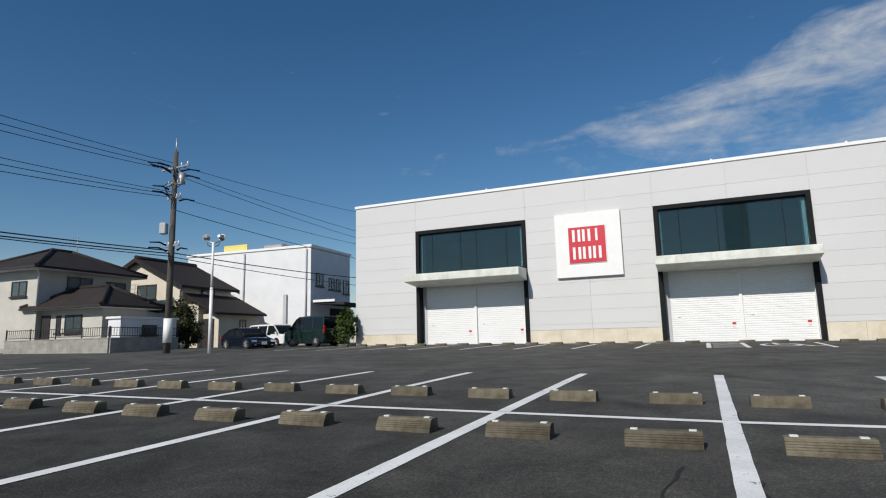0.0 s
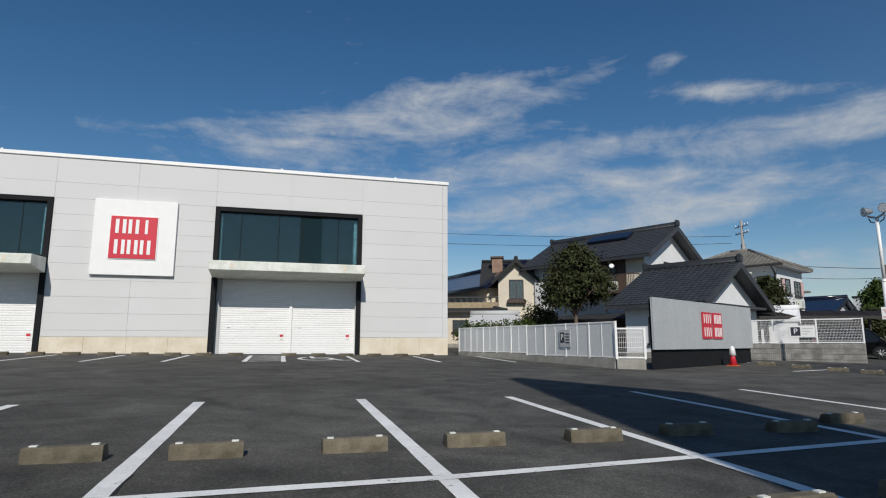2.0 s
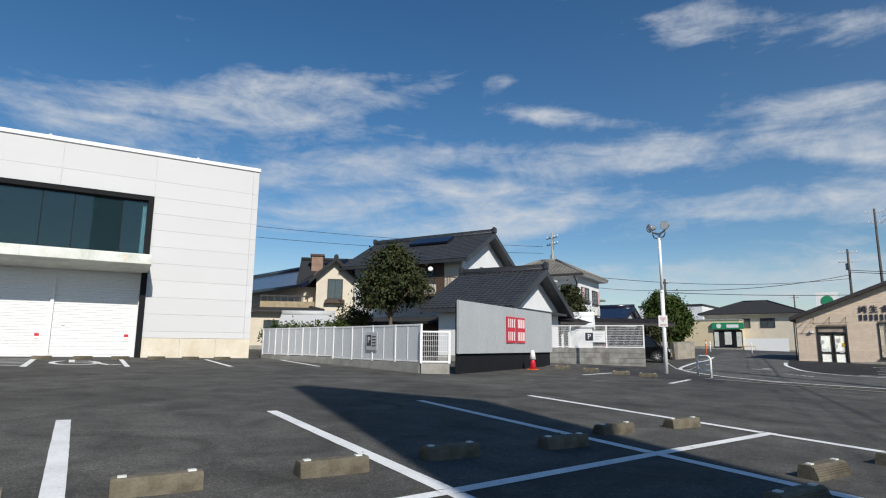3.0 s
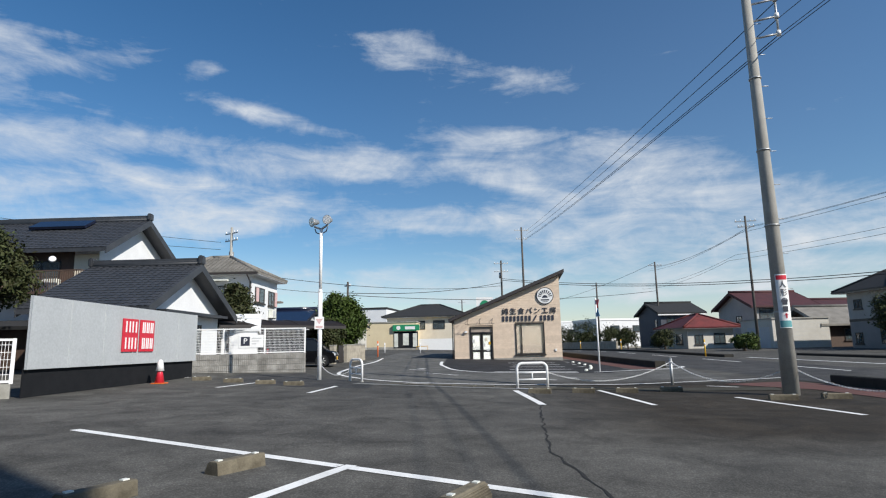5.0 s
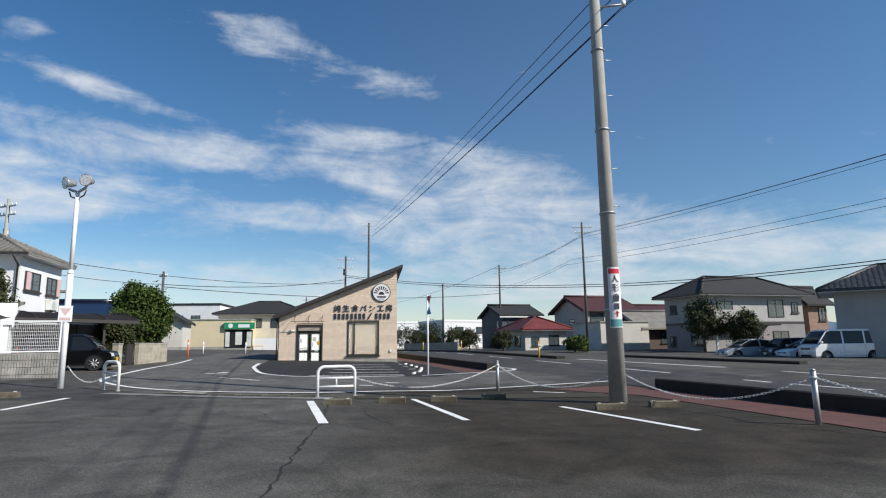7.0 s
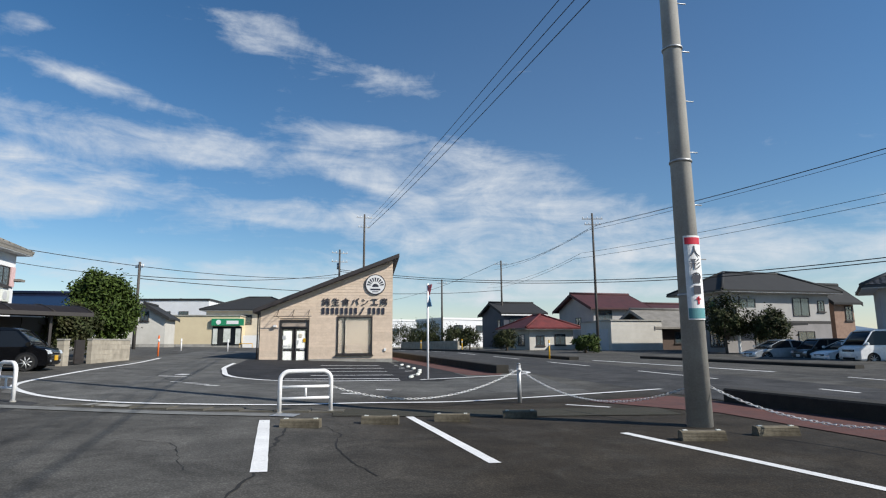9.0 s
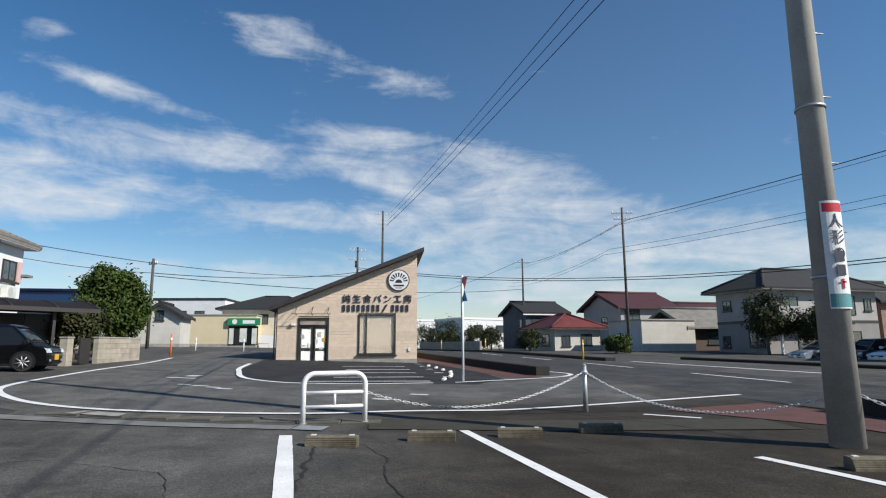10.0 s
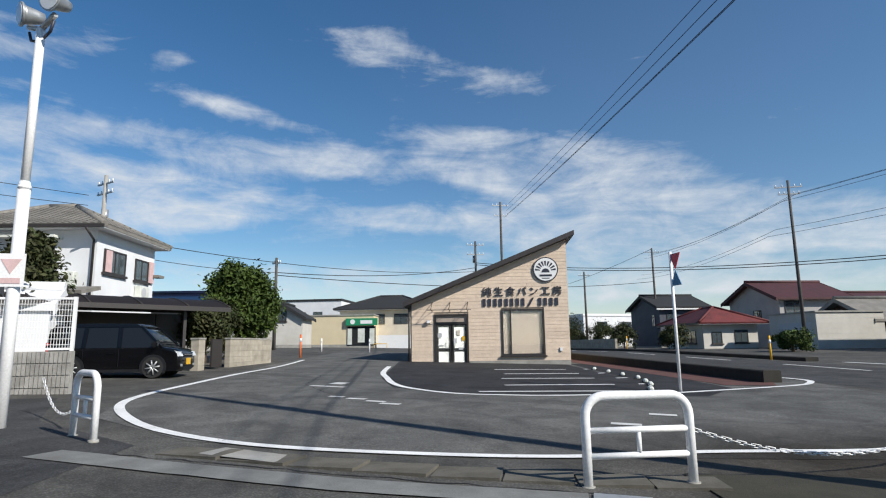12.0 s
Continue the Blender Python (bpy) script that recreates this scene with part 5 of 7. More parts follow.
def gable_roof(x0, x1, y0, y1, z, rise, over, thick=0.16, along="x", tiled=False):
    """Two slopes and the ridge over a block, the ridge along x or y: a list of (name, bmesh)."""
    if along == "x":
        a0, a1, b0, b1 = x0, x1, y0, y1
        put = lambda a, b, c: (a, b, c)
    else:
        a0, a1, b0, b1 = y0, y1, x0, x1
        put = lambda a, b, c: (b, a, c)
    mid, half = (b0 + b1) / 2, (b1 - b0) / 2
    k = rise / half
    out = []
    for s in (-1, 1):
        bm = bmesh.new()
        e = mid + s * (half + over)
        prof = [(mid, z + rise), (e, z - k * over), (e, z - k * over + thick), (mid, z + rise + thick)]
        v = [bm.verts.new(put(a, b, c)) for a in (a0 - over, a1 + over) for b, c in prof]
        for f in ((0, 1, 2, 3), (7, 6, 5, 4), (0, 4, 5, 1), (1, 5, 6, 2), (2, 6, 7, 3), (3, 7, 4, 0)):
            bm.faces.new([v[i] for i in f])
        if tiled:
            tile_face(bm, v[2].co.copy(), v[6].co.copy(), v[7].co.copy(), v[3].co.copy())
        out.append(("roof_slope", bm))
        for a in (a0 - over - 0.05, a1 + over):
            vb = bmesh.new()
            q = [vb.verts.new(put(aa, b, c - dz)) for aa in (a, a + 0.05) for (b, c), dz in ((prof[0], 0.12), (prof[1], 0.12), (prof[2], -0.03), (prof[3], -0.03))]
            for f in ((0, 1, 2, 3), (7, 6, 5, 4), (0, 4, 5, 1), (1, 5, 6, 2), (2, 6, 7, 3), (3, 7, 4, 0)):
                vb.faces.new([q[i] for i in f])
            out.append(("barge_board", vb))
    rb = bmesh.new()
    ends = (put(a0 - over - 0.04, mid, z + rise + thick + 0.06), put(a1 + over + 0.04, mid, z + rise + thick + 0.06))
    tube(rb, ends, 0.15, 8)
    out.append(("ridge_cap", rb))
    if tiled:
        top = z + rise + thick
        ridge = bmesh.new()
        for lo_, hi_, w_ in ((0.0, 0.14, 0.14), (0.15, 0.27, 0.11)):
            p0, p1 = put(a0 - over, mid - w_, top + lo_), put(a1 + over, mid + w_, top + hi_)
            box(ridge, min(p0[0], p1[0]), max(p0[0], p1[0]), min(p0[1], p1[1]), max(p0[1], p1[1]), top + lo_, top + hi_)
        out.append(("ridge_course", ridge))
        for a in (a0 - over, a1 + over):
            end_ = bmesh.new()
            p0, p1 = put(a - 0.1, mid - 0.2, 0), put(a + 0.1, mid + 0.2, 0)
            box(end_, min(p0[0], p1[0]), max(p0[0], p1[0]), min(p0[1], p1[1]), max(p0[1], p1[1]), top - 0.02, top + 0.38)
            out.append(("ridge_end_tile", bevelled(end_, 0.05, 2)))
    return out


def hip_roof(x0, x1, y0, y1, z, rise, over, thick=0.14, tiled=False):
    """A hipped roof and its ridge caps: a list of (name, bmesh)."""
    bm = bmesh.new()
    X0, X1, Y0, Y1 = x0 - over, x1 + over, y0 - over, y1 + over
    w, d = X1 - X0, Y1 - Y0
    i = min(w, d) / 2 - 0.03
    r = [(X0 + i, (Y0 + Y1) / 2), (X1 - i, (Y0 + Y1) / 2)] if w >= d else [((X0 + X1) / 2, Y0 + i), ((X0 + X1) / 2, Y1 - i)]
    lo = [bm.verts.new((x, y, z)) for x, y in ((X0, Y0), (X1, Y0), (X1, Y1), (X0, Y1))]
    hi = [bm.verts.new((v.co.x, v.co.y, z + thick)) for v in lo]
    top = [bm.verts.new((*p, z + thick + rise)) for p in r]
    bm.faces.new(lo)
    for j in range(4):
        bm.faces.new((lo[j], lo[(j + 1) % 4], hi[(j + 1) % 4], hi[j]))
    if w >= d:
        fs = ((hi[0], hi[1], top[1], top[0]), (hi[1], hi[2], top[1]), (hi[2], hi[3], top[0], top[1]), (hi[3], hi[0], top[0]))
        hips = ((hi[0], top[0]), (hi[3], top[0]), (hi[1], top[1]), (hi[2], top[1]), (top[0], top[1]))
    else:
        fs = ((hi[0], hi[1], top[0]), (hi[1], hi[2], top[1], top[0]), (hi[2], hi[3], top[1]), (hi[3], hi[0], top[0], top[1]))
        hips = ((hi[0], top[0]), (hi[1], top[0]), (hi[2], top[1]), (hi[3], top[1]), (top[0], top[1]))
    ends = [(a.co.copy(), b.co.copy()) for a, b in hips]
    for f in fs:
        bm.faces.new(f)
        if tiled:
            q = [v.co.copy() for v in f]
            tile_face(bm, q[0], q[1], q[2], q[-1])
    return [("roof", bm)] + [("ridge_cap", tubed([a, b], 0.13, 6)) for a, b in ends]


def house(label, x, y, turn, w, d, h, roof, rise, wall, tiles, over=0.6, along="x", windows=(), base=None, band=None, category="house", gable_mat=None):
    """A block with walls, a tiled roof, a fascia and windows; windows are rows of (side, x, z, w, h)."""
    z = g(x, y) if base is None else base
    ho = empty("house", pose(x, y, z - 0.15, 0, 0, turn), label, category, "houses")
    body = bmesh.new()
    box(body, 0, w, 0, d, 0, h)
    part("wall", body, M[wall], ho)
    if roof == "gable":
        for end in (0, 1):
            gb = bmesh.new()
            if along == "x":
                xx = end * (w - 0.12)
                prism(gb, [(0, h), (d, h), (d / 2, h + rise)], xx, xx + 0.12, Matrix(((0, 1, 0, 0), (1, 0, 0, 0), (0, 0, 1, 0), (0, 0, 0, 1))))
            else:
                yy = end * (d - 0.12)
                prism(gb, [(0, h), (w, h), (w / 2, h + rise)], yy, yy + 0.12)
            part("gable", gb, M[gable_mat or wall], ho)
        for nm, rb in gable_roof(0, w, 0, d, h, rise, over, 0.18, along, tiles == "tile"):
            part(nm, rb, M[tiles], ho)
    elif roof == "hip":
        for nm, rb in hip_roof(0, w, 0, d, h, rise, over, 0.14, tiles in ("tile", "tilegrey")):
            part(nm, rb, M[tiles], ho)
        part("gutter", boxes((-over, w + over, -over - 0.09, -over, h + 0.0, h + 0.12), (-over - 0.09, -over, -over, d + over, h, h + 0.12)), M["bronze"], ho)
        part("soffit", boxes((-over + 0.02, w + over - 0.02, -over + 0.02, d + over - 0.02, h - 0.03, h - 0.002)), M["whitewall"], ho)
    else:
        part("roof", boxes((-0.1, w + 0.1, -0.1, d + 0.1, h, h + rise)), M[tiles], ho)
    for side, wx, wz, ww, wh in windows:
        add_window(ho, face(w, d, side), wx, wz, ww, wh, sill=wh < 1.3)
    if band:
        part("band", boxes((-0.02, w + 0.02, -0.02, d + 0.02, band, band + 0.22)), M["bronze"], ho)
    part("foundation", boxes((-0.015, w + 0.015, -0.015, d + 0.015, -0.3, 0.4)), M["concrete"], ho)
    return ho


# houses beside the shop; the frames below turn so that their fronts face the car park
HA = -65.0
# two-storey house with a gable and a balcony
ha = house("two-storey house with black tiled gable roof and white gable", 32.7, 26.65, -88, 8.2, 6.2, 5.8, "gable", 1.72, "whitewall", "tile", 0.7, "x",
           (("s", 2.2, 4.2, 1.7, 1.6), ("s", 5.4, 4.2, 1.9, 1.8), ("e", 3.0, 5.0, 1.2, 0.9)))
part("corner_wall", boxes((7.0, 8.215, -0.03, 0.0, 2.6, 5.4)), M["stucco"], ha)


def balcony(parent, x0, x1, y0, z, h, mat, pitch=0.11, depth=1.1):
    b = new("balcony")
    b.parent = parent
    part("floor", boxes((x0, x1, y0 - depth, y0, z - 0.12, z)), M["brown"], b)
    part("rail", boxes((x0, x1, y0 - depth, y0 - depth + 0.06, z + h - 0.06, z + h), (x0, x0 + 0.06, y0 - depth + 0.06, y0, z + h - 0.06, z + h), (x1 - 0.06, x1, y0 - depth + 0.06, y0, z + h - 0.06, z + h)), M[mat], b)
    n = int((x1 - x0) / pitch)
    for i in range(n + 1):
        x = x0 + 0.03 + (x1 - x0 - 0.06) * i / n
        part("baluster", boxes((x - 0.014, x + 0.014, y0 - depth + 0.01, y0 - depth + 0.04, z, z + h - 0.06)), M[mat], b)
    return b


def air_conditioner(parent, m):
    a = new("outdoor_unit")
    a.parent = parent
    a.matrix_basis = m
    part("case", bevelled(boxes((-0.4, 0.4, -0.3, 0.0, 0, 0.6)), 0.02), M["dirtywhite"], a)
    part("fan_grille", tubed([(-0.1, -0.31, 0.3), (-0.1, -0.302, 0.3)], 0.22, 18), M["greywall"], a)
    for k in (-0.3, 0.3):
        part("foot", boxes((k - 0.05, k + 0.05, -0.28, -0.02, -0.06, 0.0)), M["bronze"], a)


part("balcony_wall", boxes((1.5, 6.98, -0.012, 0.0, 3.4, 5.6)), M["brown"], ha, "dark timber wall behind the balcony")
balcony(ha, 2.6, 8.1, 0.0, 3.5, 1.0, "brown")
air_conditioner(ha, pose(6.2, -0.3, 3.55))
part("dish", tubed([(6.7, -1.15, 5.0), (6.73, -1.2, 5.02)], 0.17, 16, 0.12), M["white"], ha, "white satellite dish")
part("solar_heater", boxes((3.2, 6.2, 0.0, 1.0, 0, 0.14)), M["solar"], ha, "black solar panel on the roof", pose(0.0, 1.75, 7.08, 29.0, 0, 0))
part("lean_to_roof", boxes((1.0, 9.0, -3.0, 0.0, 2.3, 2.45)), M["slate"], ha, "", pose(0, 0, -0.2, 8, 0, 0))
part("lean_to_wall", boxes((1.3, 8.6, -2.6, -0.1, 0.0, 1.75)), M["brown"], ha)

# single-storey annex behind the signboard
an = house("single-storey annex with black tiled gable roof and white gable", 26.65, 15.95, -88, 3.5, 6.9, 2.7, "gable", 1.75, "whitewall", "tile", 0.65, "x", (("e", 4.2, 1.4, 1.7, 1.4), ("s", 2.0, 1.4, 1.6, 1.2)))
part("eave", boxes((3.5, 4.1, 0.8, 6.6, 2.45, 2.56)), M["tile"], an, "narrow tiled eave under the gable")

# chimney house
ch = house("cream two-storey house with dark roof, brick chimney and stone balcony", 31.7, 30.1, -47, 6.2, 7.0, 4.6, "gable", 1.9, "stucco", "slate", 0.6, "x", (("s", 5.0, 3.9, 1.4, 1.4),))
part("chimney", bevelled(boxes((0.2, 1.0, 1.6, 2.4, 5.4, 6.75)), 0.02), M["brick"], ch, "red brick chimney")
part("chimney_cap", boxes((0.1, 1.1, 1.5, 2.5, 6.75, 6.88)), M["brown"], ch)
part("bay", boxes((0.7, 3.2, -1.4, 0.0, 0, 4.9)), M["stucco"], ch)
for nm, rb in gable_roof(0.7, 3.2, -1.4, 2.2, 4.9, 1.15, 0.45, 0.14, "y"):
    part("bay_" + nm, rb, M["slate"], ch)
gb = bmesh.new()
prism(gb, [(0.7, 4.9), (3.2, 4.9), (1.95, 6.05)], -1.4, -1.28)
part("bay_gable", gb, M["stucco"], ch)
add_window(ch, pose(0, -1.4, 0), 1.95, 4.1, 1.0, 1.35, sill=True)
part("flower_box", boxes((1.3, 2.6, -1.75, -1.41, 3.15, 3.35)), M["brown"], ch)
for a, b in ((-2.8, 0.65), (3.25, 6.4)):
    part("balcony_wall", boxes((a, b, -1.7, -0.3, 0.0, 3.2)), M["stone"], ch, "buff stone balcony wall")
    part("balcony_rail", boxes((a, b, -1.7, -1.6, 3.5, 3.6)), M["bronze"], ch)
    for i in range(9):
        x = a + 0.05 + (b - a - 0.1) * i / 8
        part("baluster", boxes((x - 0.04, x + 0.04, -1.68, -1.62, 3.2, 3.5)), M["bronze"], ch)
house("low house with a solar-panelled dark roof beyond the shop corner", 34.9, 44.8, -104, 15.5, 6.0, 4.3, "gable", 1.6, "stucco", "solar", 0.5, "x", (("s", 2.0, 3.2, 1.4, 1.0), ("s", 5.0, 3.2, 1.4, 1.0)))
house("low beige outbuilding with dark eaves behind the fence", 27.6, 31.4, -47, 4.6, 3.0, 2.5, "hip", 0.5, "stucco", "slate", 0.4, "x", (("s", 2.0, 1.6, 1.4, 0.8),))
shed = house("small grey garden shed beside the fence", 25.2, 25.0, -50, 2.4, 2.0, 1.7, "gable", 0.45, "greywall", "greywall", 0.2, "x", ())

# white house with grey tiles behind the block wall
h3 = house("white two-storey house with grey tiled hip roof", 42.1, 20.75, -88.0, 6.2, 5.0, 5.35, "hip", 1.45, "whitewall", "tilegrey", 0.55, "x",
           (("e", 1.4, 4.15, 1.75, 1.0), ("e", 3.75, 4.1, 1.25, 1.0), ("s", 3.6, 4.0, 1.8, 1.4)))
part("shutter_case", boxes((6.2, 6.31, 4.4, 4.82, 3.6, 4.62)), M["pink"], h3, "faded pink shutter case")
part("shutter_case", boxes((6.268, 6.30, 0.6, 1.05, 3.68, 4.6)), M["pink"], h3, "faded pink shutter case")
air_conditioner(h3, pose(6.22, 3.6, 2.75, 0, 0, 90))
air_conditioner(h3, pose(5.3, -0.3, 2.95))
part("downpipe", tubed([(6.1, -0.08, 0), (6.1, -0.08, 4.9), (6.1, -0.7, 5.3)], 0.05, 8), M["bronze"], h3)
part("side_roof", boxes((3.2, 6.8, -1.3, 0.0, 2.55, 2.7)), M["tilegrey"], h3, "", pose(0, 0, 0.3, 12, 0, 0))
part("side_wall", boxes((3.4, 6.19, -1.0, -0.02, 0, 2.5)), M["greywall"], h3)
part("hood", boxes((2.4, 4.8, -0.6, 0.0, 4.95, 5.05)), M["dirtywhite"], h3)
part("corner_eave", boxes((6.2, 6.6, 4.7, 5.3, 3.9, 4.02)), M["tilegrey"], h3)
house("small white storage hut behind the mesh fence", 34.6, 12.9, -70, 1.7, 1.5, 1.9, "gable", 0.45, "whitewall", "whitewall", 0.1, "x", ())


# ---- the bread shop ----
def build_bakery():
    z0 = 0.02
    m = pose(45.36, 1.85, z0, 0, 0, -93.5)         # x along the front, y into the shop
    b = empty("bread_shop", m, "small beige-sided bread shop with a single-pitch dark roof", "shop")
    W, D = 7.0, 9.0
    lo, hi = 2.72, 5.52
    slope = lambda x: lo + (hi - lo) * x / W
    holes = [(1.02, 2.56, 0.0, 2.28), (4.02, 5.92, 0.42, 2.46)]
    # siding boards, one by one
    zb = 0.2
    k = 0
    while zb < hi:
        z1 = zb + 0.155
        xs = 0.0 if zb < lo else (zb - lo) / (hi - lo) * W
        segs = [(xs, W)]
        for hx0, hx1, hz0, hz1 in holes:
            nxt = []
            for a, c in segs:
                if z1 > hz0 and zb < hz1 and hx1 > a and hx0 < c:
                    nxt += [(a, hx0), (hx1, c)]
                else:
                    nxt.append((a, c))
            segs = [q for q in nxt if q[1] - q[0] > 0.05]
        for a, c in segs:
            joint = a + (c - a) * (0.35 + 0.3 * (k % 2)) if c - a > 3 else None
            for p, q in (((a, joint - 0.003), (joint + 0.003, c)) if joint else ((a, c),)):
                bm = bmesh.new()
                zt = z1 - 0.003
                v = [bm.verts.new(t) for t in ((p, -0.017, zb), (q, -0.017, zb), (q, -0.010, zt), (p, -0.010, zt), (p, 0.02, zb), (q, 0.02, zb), (q, 0.02, zt), (p, 0.02, zt))]
                for f in ((0, 1, 2, 3), (4, 7, 6, 5), (0, 4, 5, 1), (3, 2, 6, 7), (0, 3, 7, 4), (1, 5, 6, 2)):
                    bm.faces.new([v[i] for i in f])
                part("siding_board", bm, M["siding_board"], b)
        zb = z1
        k += 1
    core = bmesh.new()
    for a, c, q0, q1 in cut_rects(0.02, W - 0.02, 0.0, lo, holes):
        box(core, a, c, 0.02, 0.2, q0, q1)
    prism(core, [(0.02, lo), (W - 0.02, lo), (W - 0.02, hi - 0.02)], 0.02, 0.2)
    prism(core, [(0.02, 0), (W - 0.02, 0), (W - 0.02, hi - 0.02), (0.02, lo)], D - 0.2, D)
    box(core, 0.0, 0.2, 0.2, D - 0.2, 0, lo - 0.05)
    box(core, W - 0.2, W, 0.2, D - 0.2, 0, hi - 0.1)
    part("wall", core, M["siding"], b)
    part("floor", boxes((0.2, W - 0.2, 0.2, D - 0.2, 0.02, 0.06)), M["concrete"], b)
    part("foundation", boxes((0.0, 1.0, -0.01, 0.02, 0.0, 0.2), (2.6, W, -0.01, 0.02, 0.0, 0.2)), M["concrete"], b)
    rf = bmesh.new()
    o = 0.34
    pr = [(-o, slope(-o) + 0.02), (W + o, slope(W + o) + 0.02), (W + o, slope(W + o) + 0.24), (-o, slope(-o) + 0.24)]
    prism(rf, pr, -0.45, D + 0.3)
    part("roof", bevelled(rf, 0.01), M["roofdark"], b, "dark brown metal mono-pitch roof")
    part("corner_post", boxes((-0.05, 0.0, -0.03, 0.03, 0.0, lo - 0.04)), M["bronze"], b)
    part("downpipe", tubed([(-0.12, 0.0, 0.0), (-0.12, 0.0, 2.6)], 0.04, 8), M["bronze"], b)
    # door
    door = new("door")
    door.parent = b
    x0, x1 = 1.02, 2.56
    part("frame", boxes((x0, x0 + 0.09, -0.05, 0.1, 0, 2.28), (x1 - 0.09, x1, -0.05, 0.1, 0, 2.28), (x0 + 0.09, x1 - 0.09, -0.05, 0.1, 2.2, 2.28), (x0 + 0.09, x1 - 0.09, -0.05, 0.1, 1.84, 1.93)), M["bronze"], door)
    mid = (x0 + x1) / 2
    for a, c in ((x0 + 0.09, mid - 0.02), (mid + 0.02, x1 - 0.09)):
        leaf = part("leaf", boxes((a, a + 0.06, 0.0, 0.06, 0.02, 1.84), (c - 0.06, c, 0.0, 0.06, 0.02, 1.84), (a + 0.06, c - 0.06, 0.0, 0.06, 0.02, 0.12), (a + 0.06, c - 0.06, 0.0, 0.06, 1.78, 1.84)), M["bronze"], door)
        part("pane", boxes((a + 0.06, c - 0.06, 0.02, 0.035, 0.12, 1.78)), M["clear"], leaf).visible_shadow = False
        part("poster", boxes((a + 0.1, c - 0.1, 0.038, 0.042, 0.16, 0.62), (a + 0.1, c - 0.1, 0.038, 0.042, 0.78, 1.7)), M["white"], leaf, "white paper notices behind the glass")
        part("handle", tubed([(c - 0.1 if a < mid - 0.3 else a + 0.1, -0.05, 0.75), (c - 0.1 if a < mid - 0.3 else a + 0.1, -0.05, 1.15)], 0.015, 8), M["steel"], leaf)
    for xx, zz, ww, hh, mt in ((1.25, 1.35, 0.2, 0.2, "greywall"), (2.1, 1.45, 0.16, 0.22, "stucco"), (2.32, 1.2, 0.14, 0.2, "yellow"), (1.95, 1.1, 0.14, 0.2, "greywall"), (1.3, 0.9, 0.25, 0.06, "greywall"), (2.2, 0.75, 0.2, 0.1, "greywall")):
        part("flyer", boxes((xx - ww / 2, xx + ww / 2, 0.012, 0.018, zz - hh / 2, zz + hh / 2)), M[mt], door)
    part("transom_pane", boxes((x0 + 0.09, x1 - 0.09, 0.02, 0.04, 1.93, 2.2)), M["blind"], door)
    part("threshold", boxes((x0 - 0.1, x1 + 0.3, -0.5, -0.02, -0.05, 0.06)), M["concrete"], b)
    # near-black partition, the dimness of the shop interior put into its colour
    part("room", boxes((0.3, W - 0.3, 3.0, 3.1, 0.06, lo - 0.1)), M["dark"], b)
    # display window with its blind down
    win = new("window")
    win.parent = b
    a, c, q0, q1 = 4.02, 5.92, 0.42, 2.46
    part("frame", boxes((a, a + 0.08, -0.05, 0.08, q0, q1), (c - 0.08, c, -0.05, 0.08, q0, q1), (a + 0.08, c - 0.08, -0.05, 0.08, q1 - 0.08, q1), (a + 0.08, c - 0.08, -0.05, 0.08, q0, q0 + 0.08), (a + 0.38, a + 0.44, -0.03, 0.08, q0 + 0.08, q1 - 0.08)), M["bronze"], win)
    for p, q in ((a + 0.08, a + 0.38), (a + 0.44, c - 0.08)):
        part("pane", boxes((p, q, 0.0, 0.012, q0 + 0.08, q1 - 0.08)), M["clear"], win).visible_shadow = False
        part("blind", boxes((p, q, 0.05, 0.06, q0 + 0.08, q1 - 0.08)), M["blind"], win, "drawn beige blind")
    part("sill", boxes((a - 0.06, c + 0.06, -0.12, -0.02, q0 - 0.06, q0)), M["bronze"], win)
    # folding awning arms over the door
    for xx in (0.95, 1.75, 2.55):
        aw = part("awning_arm", tubed([(xx, -0.03, 2.82), (xx - 0.05, -0.45, 2.45), (xx, -0.03, 2.42)], 0.016, 6), M["bronze"], b)
    part("awning_bar", tubed([(0.75, -0.46, 2.45), (2.7, -0.46, 2.45)], 0.016, 6), M["bronze"], b)
    part("wall_lamp", bevelled(boxes((0.68, 0.86, -0.16, -0.02, 1.88, 2.02)), 0.02), M["white"], b)
    part("socket_box", boxes((6.55, 6.66, -0.07, -0.02, 0.6, 0.75)), M["white"], b)
    # round emblem: plain disc with rays
    em = part("emblem", tubed([(6.05, -0.03, 4.2), (6.05, -0.08, 4.2)], 0.56, 40), M["navy"], b, "round dark emblem with plain white rays")
    part("emblem_disc", tubed([(6.05, -0.081, 4.2), (6.05, -0.09, 4.2)], 0.51, 40), M["white"], em)
    for i in range(9):
        t = radians(10 + 20 * i)
        rb = bmesh.new()
        r0, r1 = 0.24, 0.46
        q = [(r0, -0.02), (r1, -0.045), (r1, 0.045), (r0, 0.02)]
        prism(rb, [(6.05 + r * math.cos(t) - w * math.sin(t), 4.12 + r * math.sin(t) + w * math.cos(t)) for r, w in q], -0.096, -0.091)
        part("ray", rb, M["navy"], em)
    part("emblem_base", boxes((5.78, 6.32, -0.096, -0.091, 3.88, 3.97), (5.88, 6.22, -0.096, -0.091, 3.78, 3.82)), M["navy"], em)
    hub = bmesh.new()
    prism(hub, [(6.05 + 0.18 * math.cos(radians(18 * i)), 4.06 + 0.18 * math.sin(radians(18 * i))) for i in range(11)], -0.096, -0.091)
    part("emblem_hub", hub, M["navy"], em)
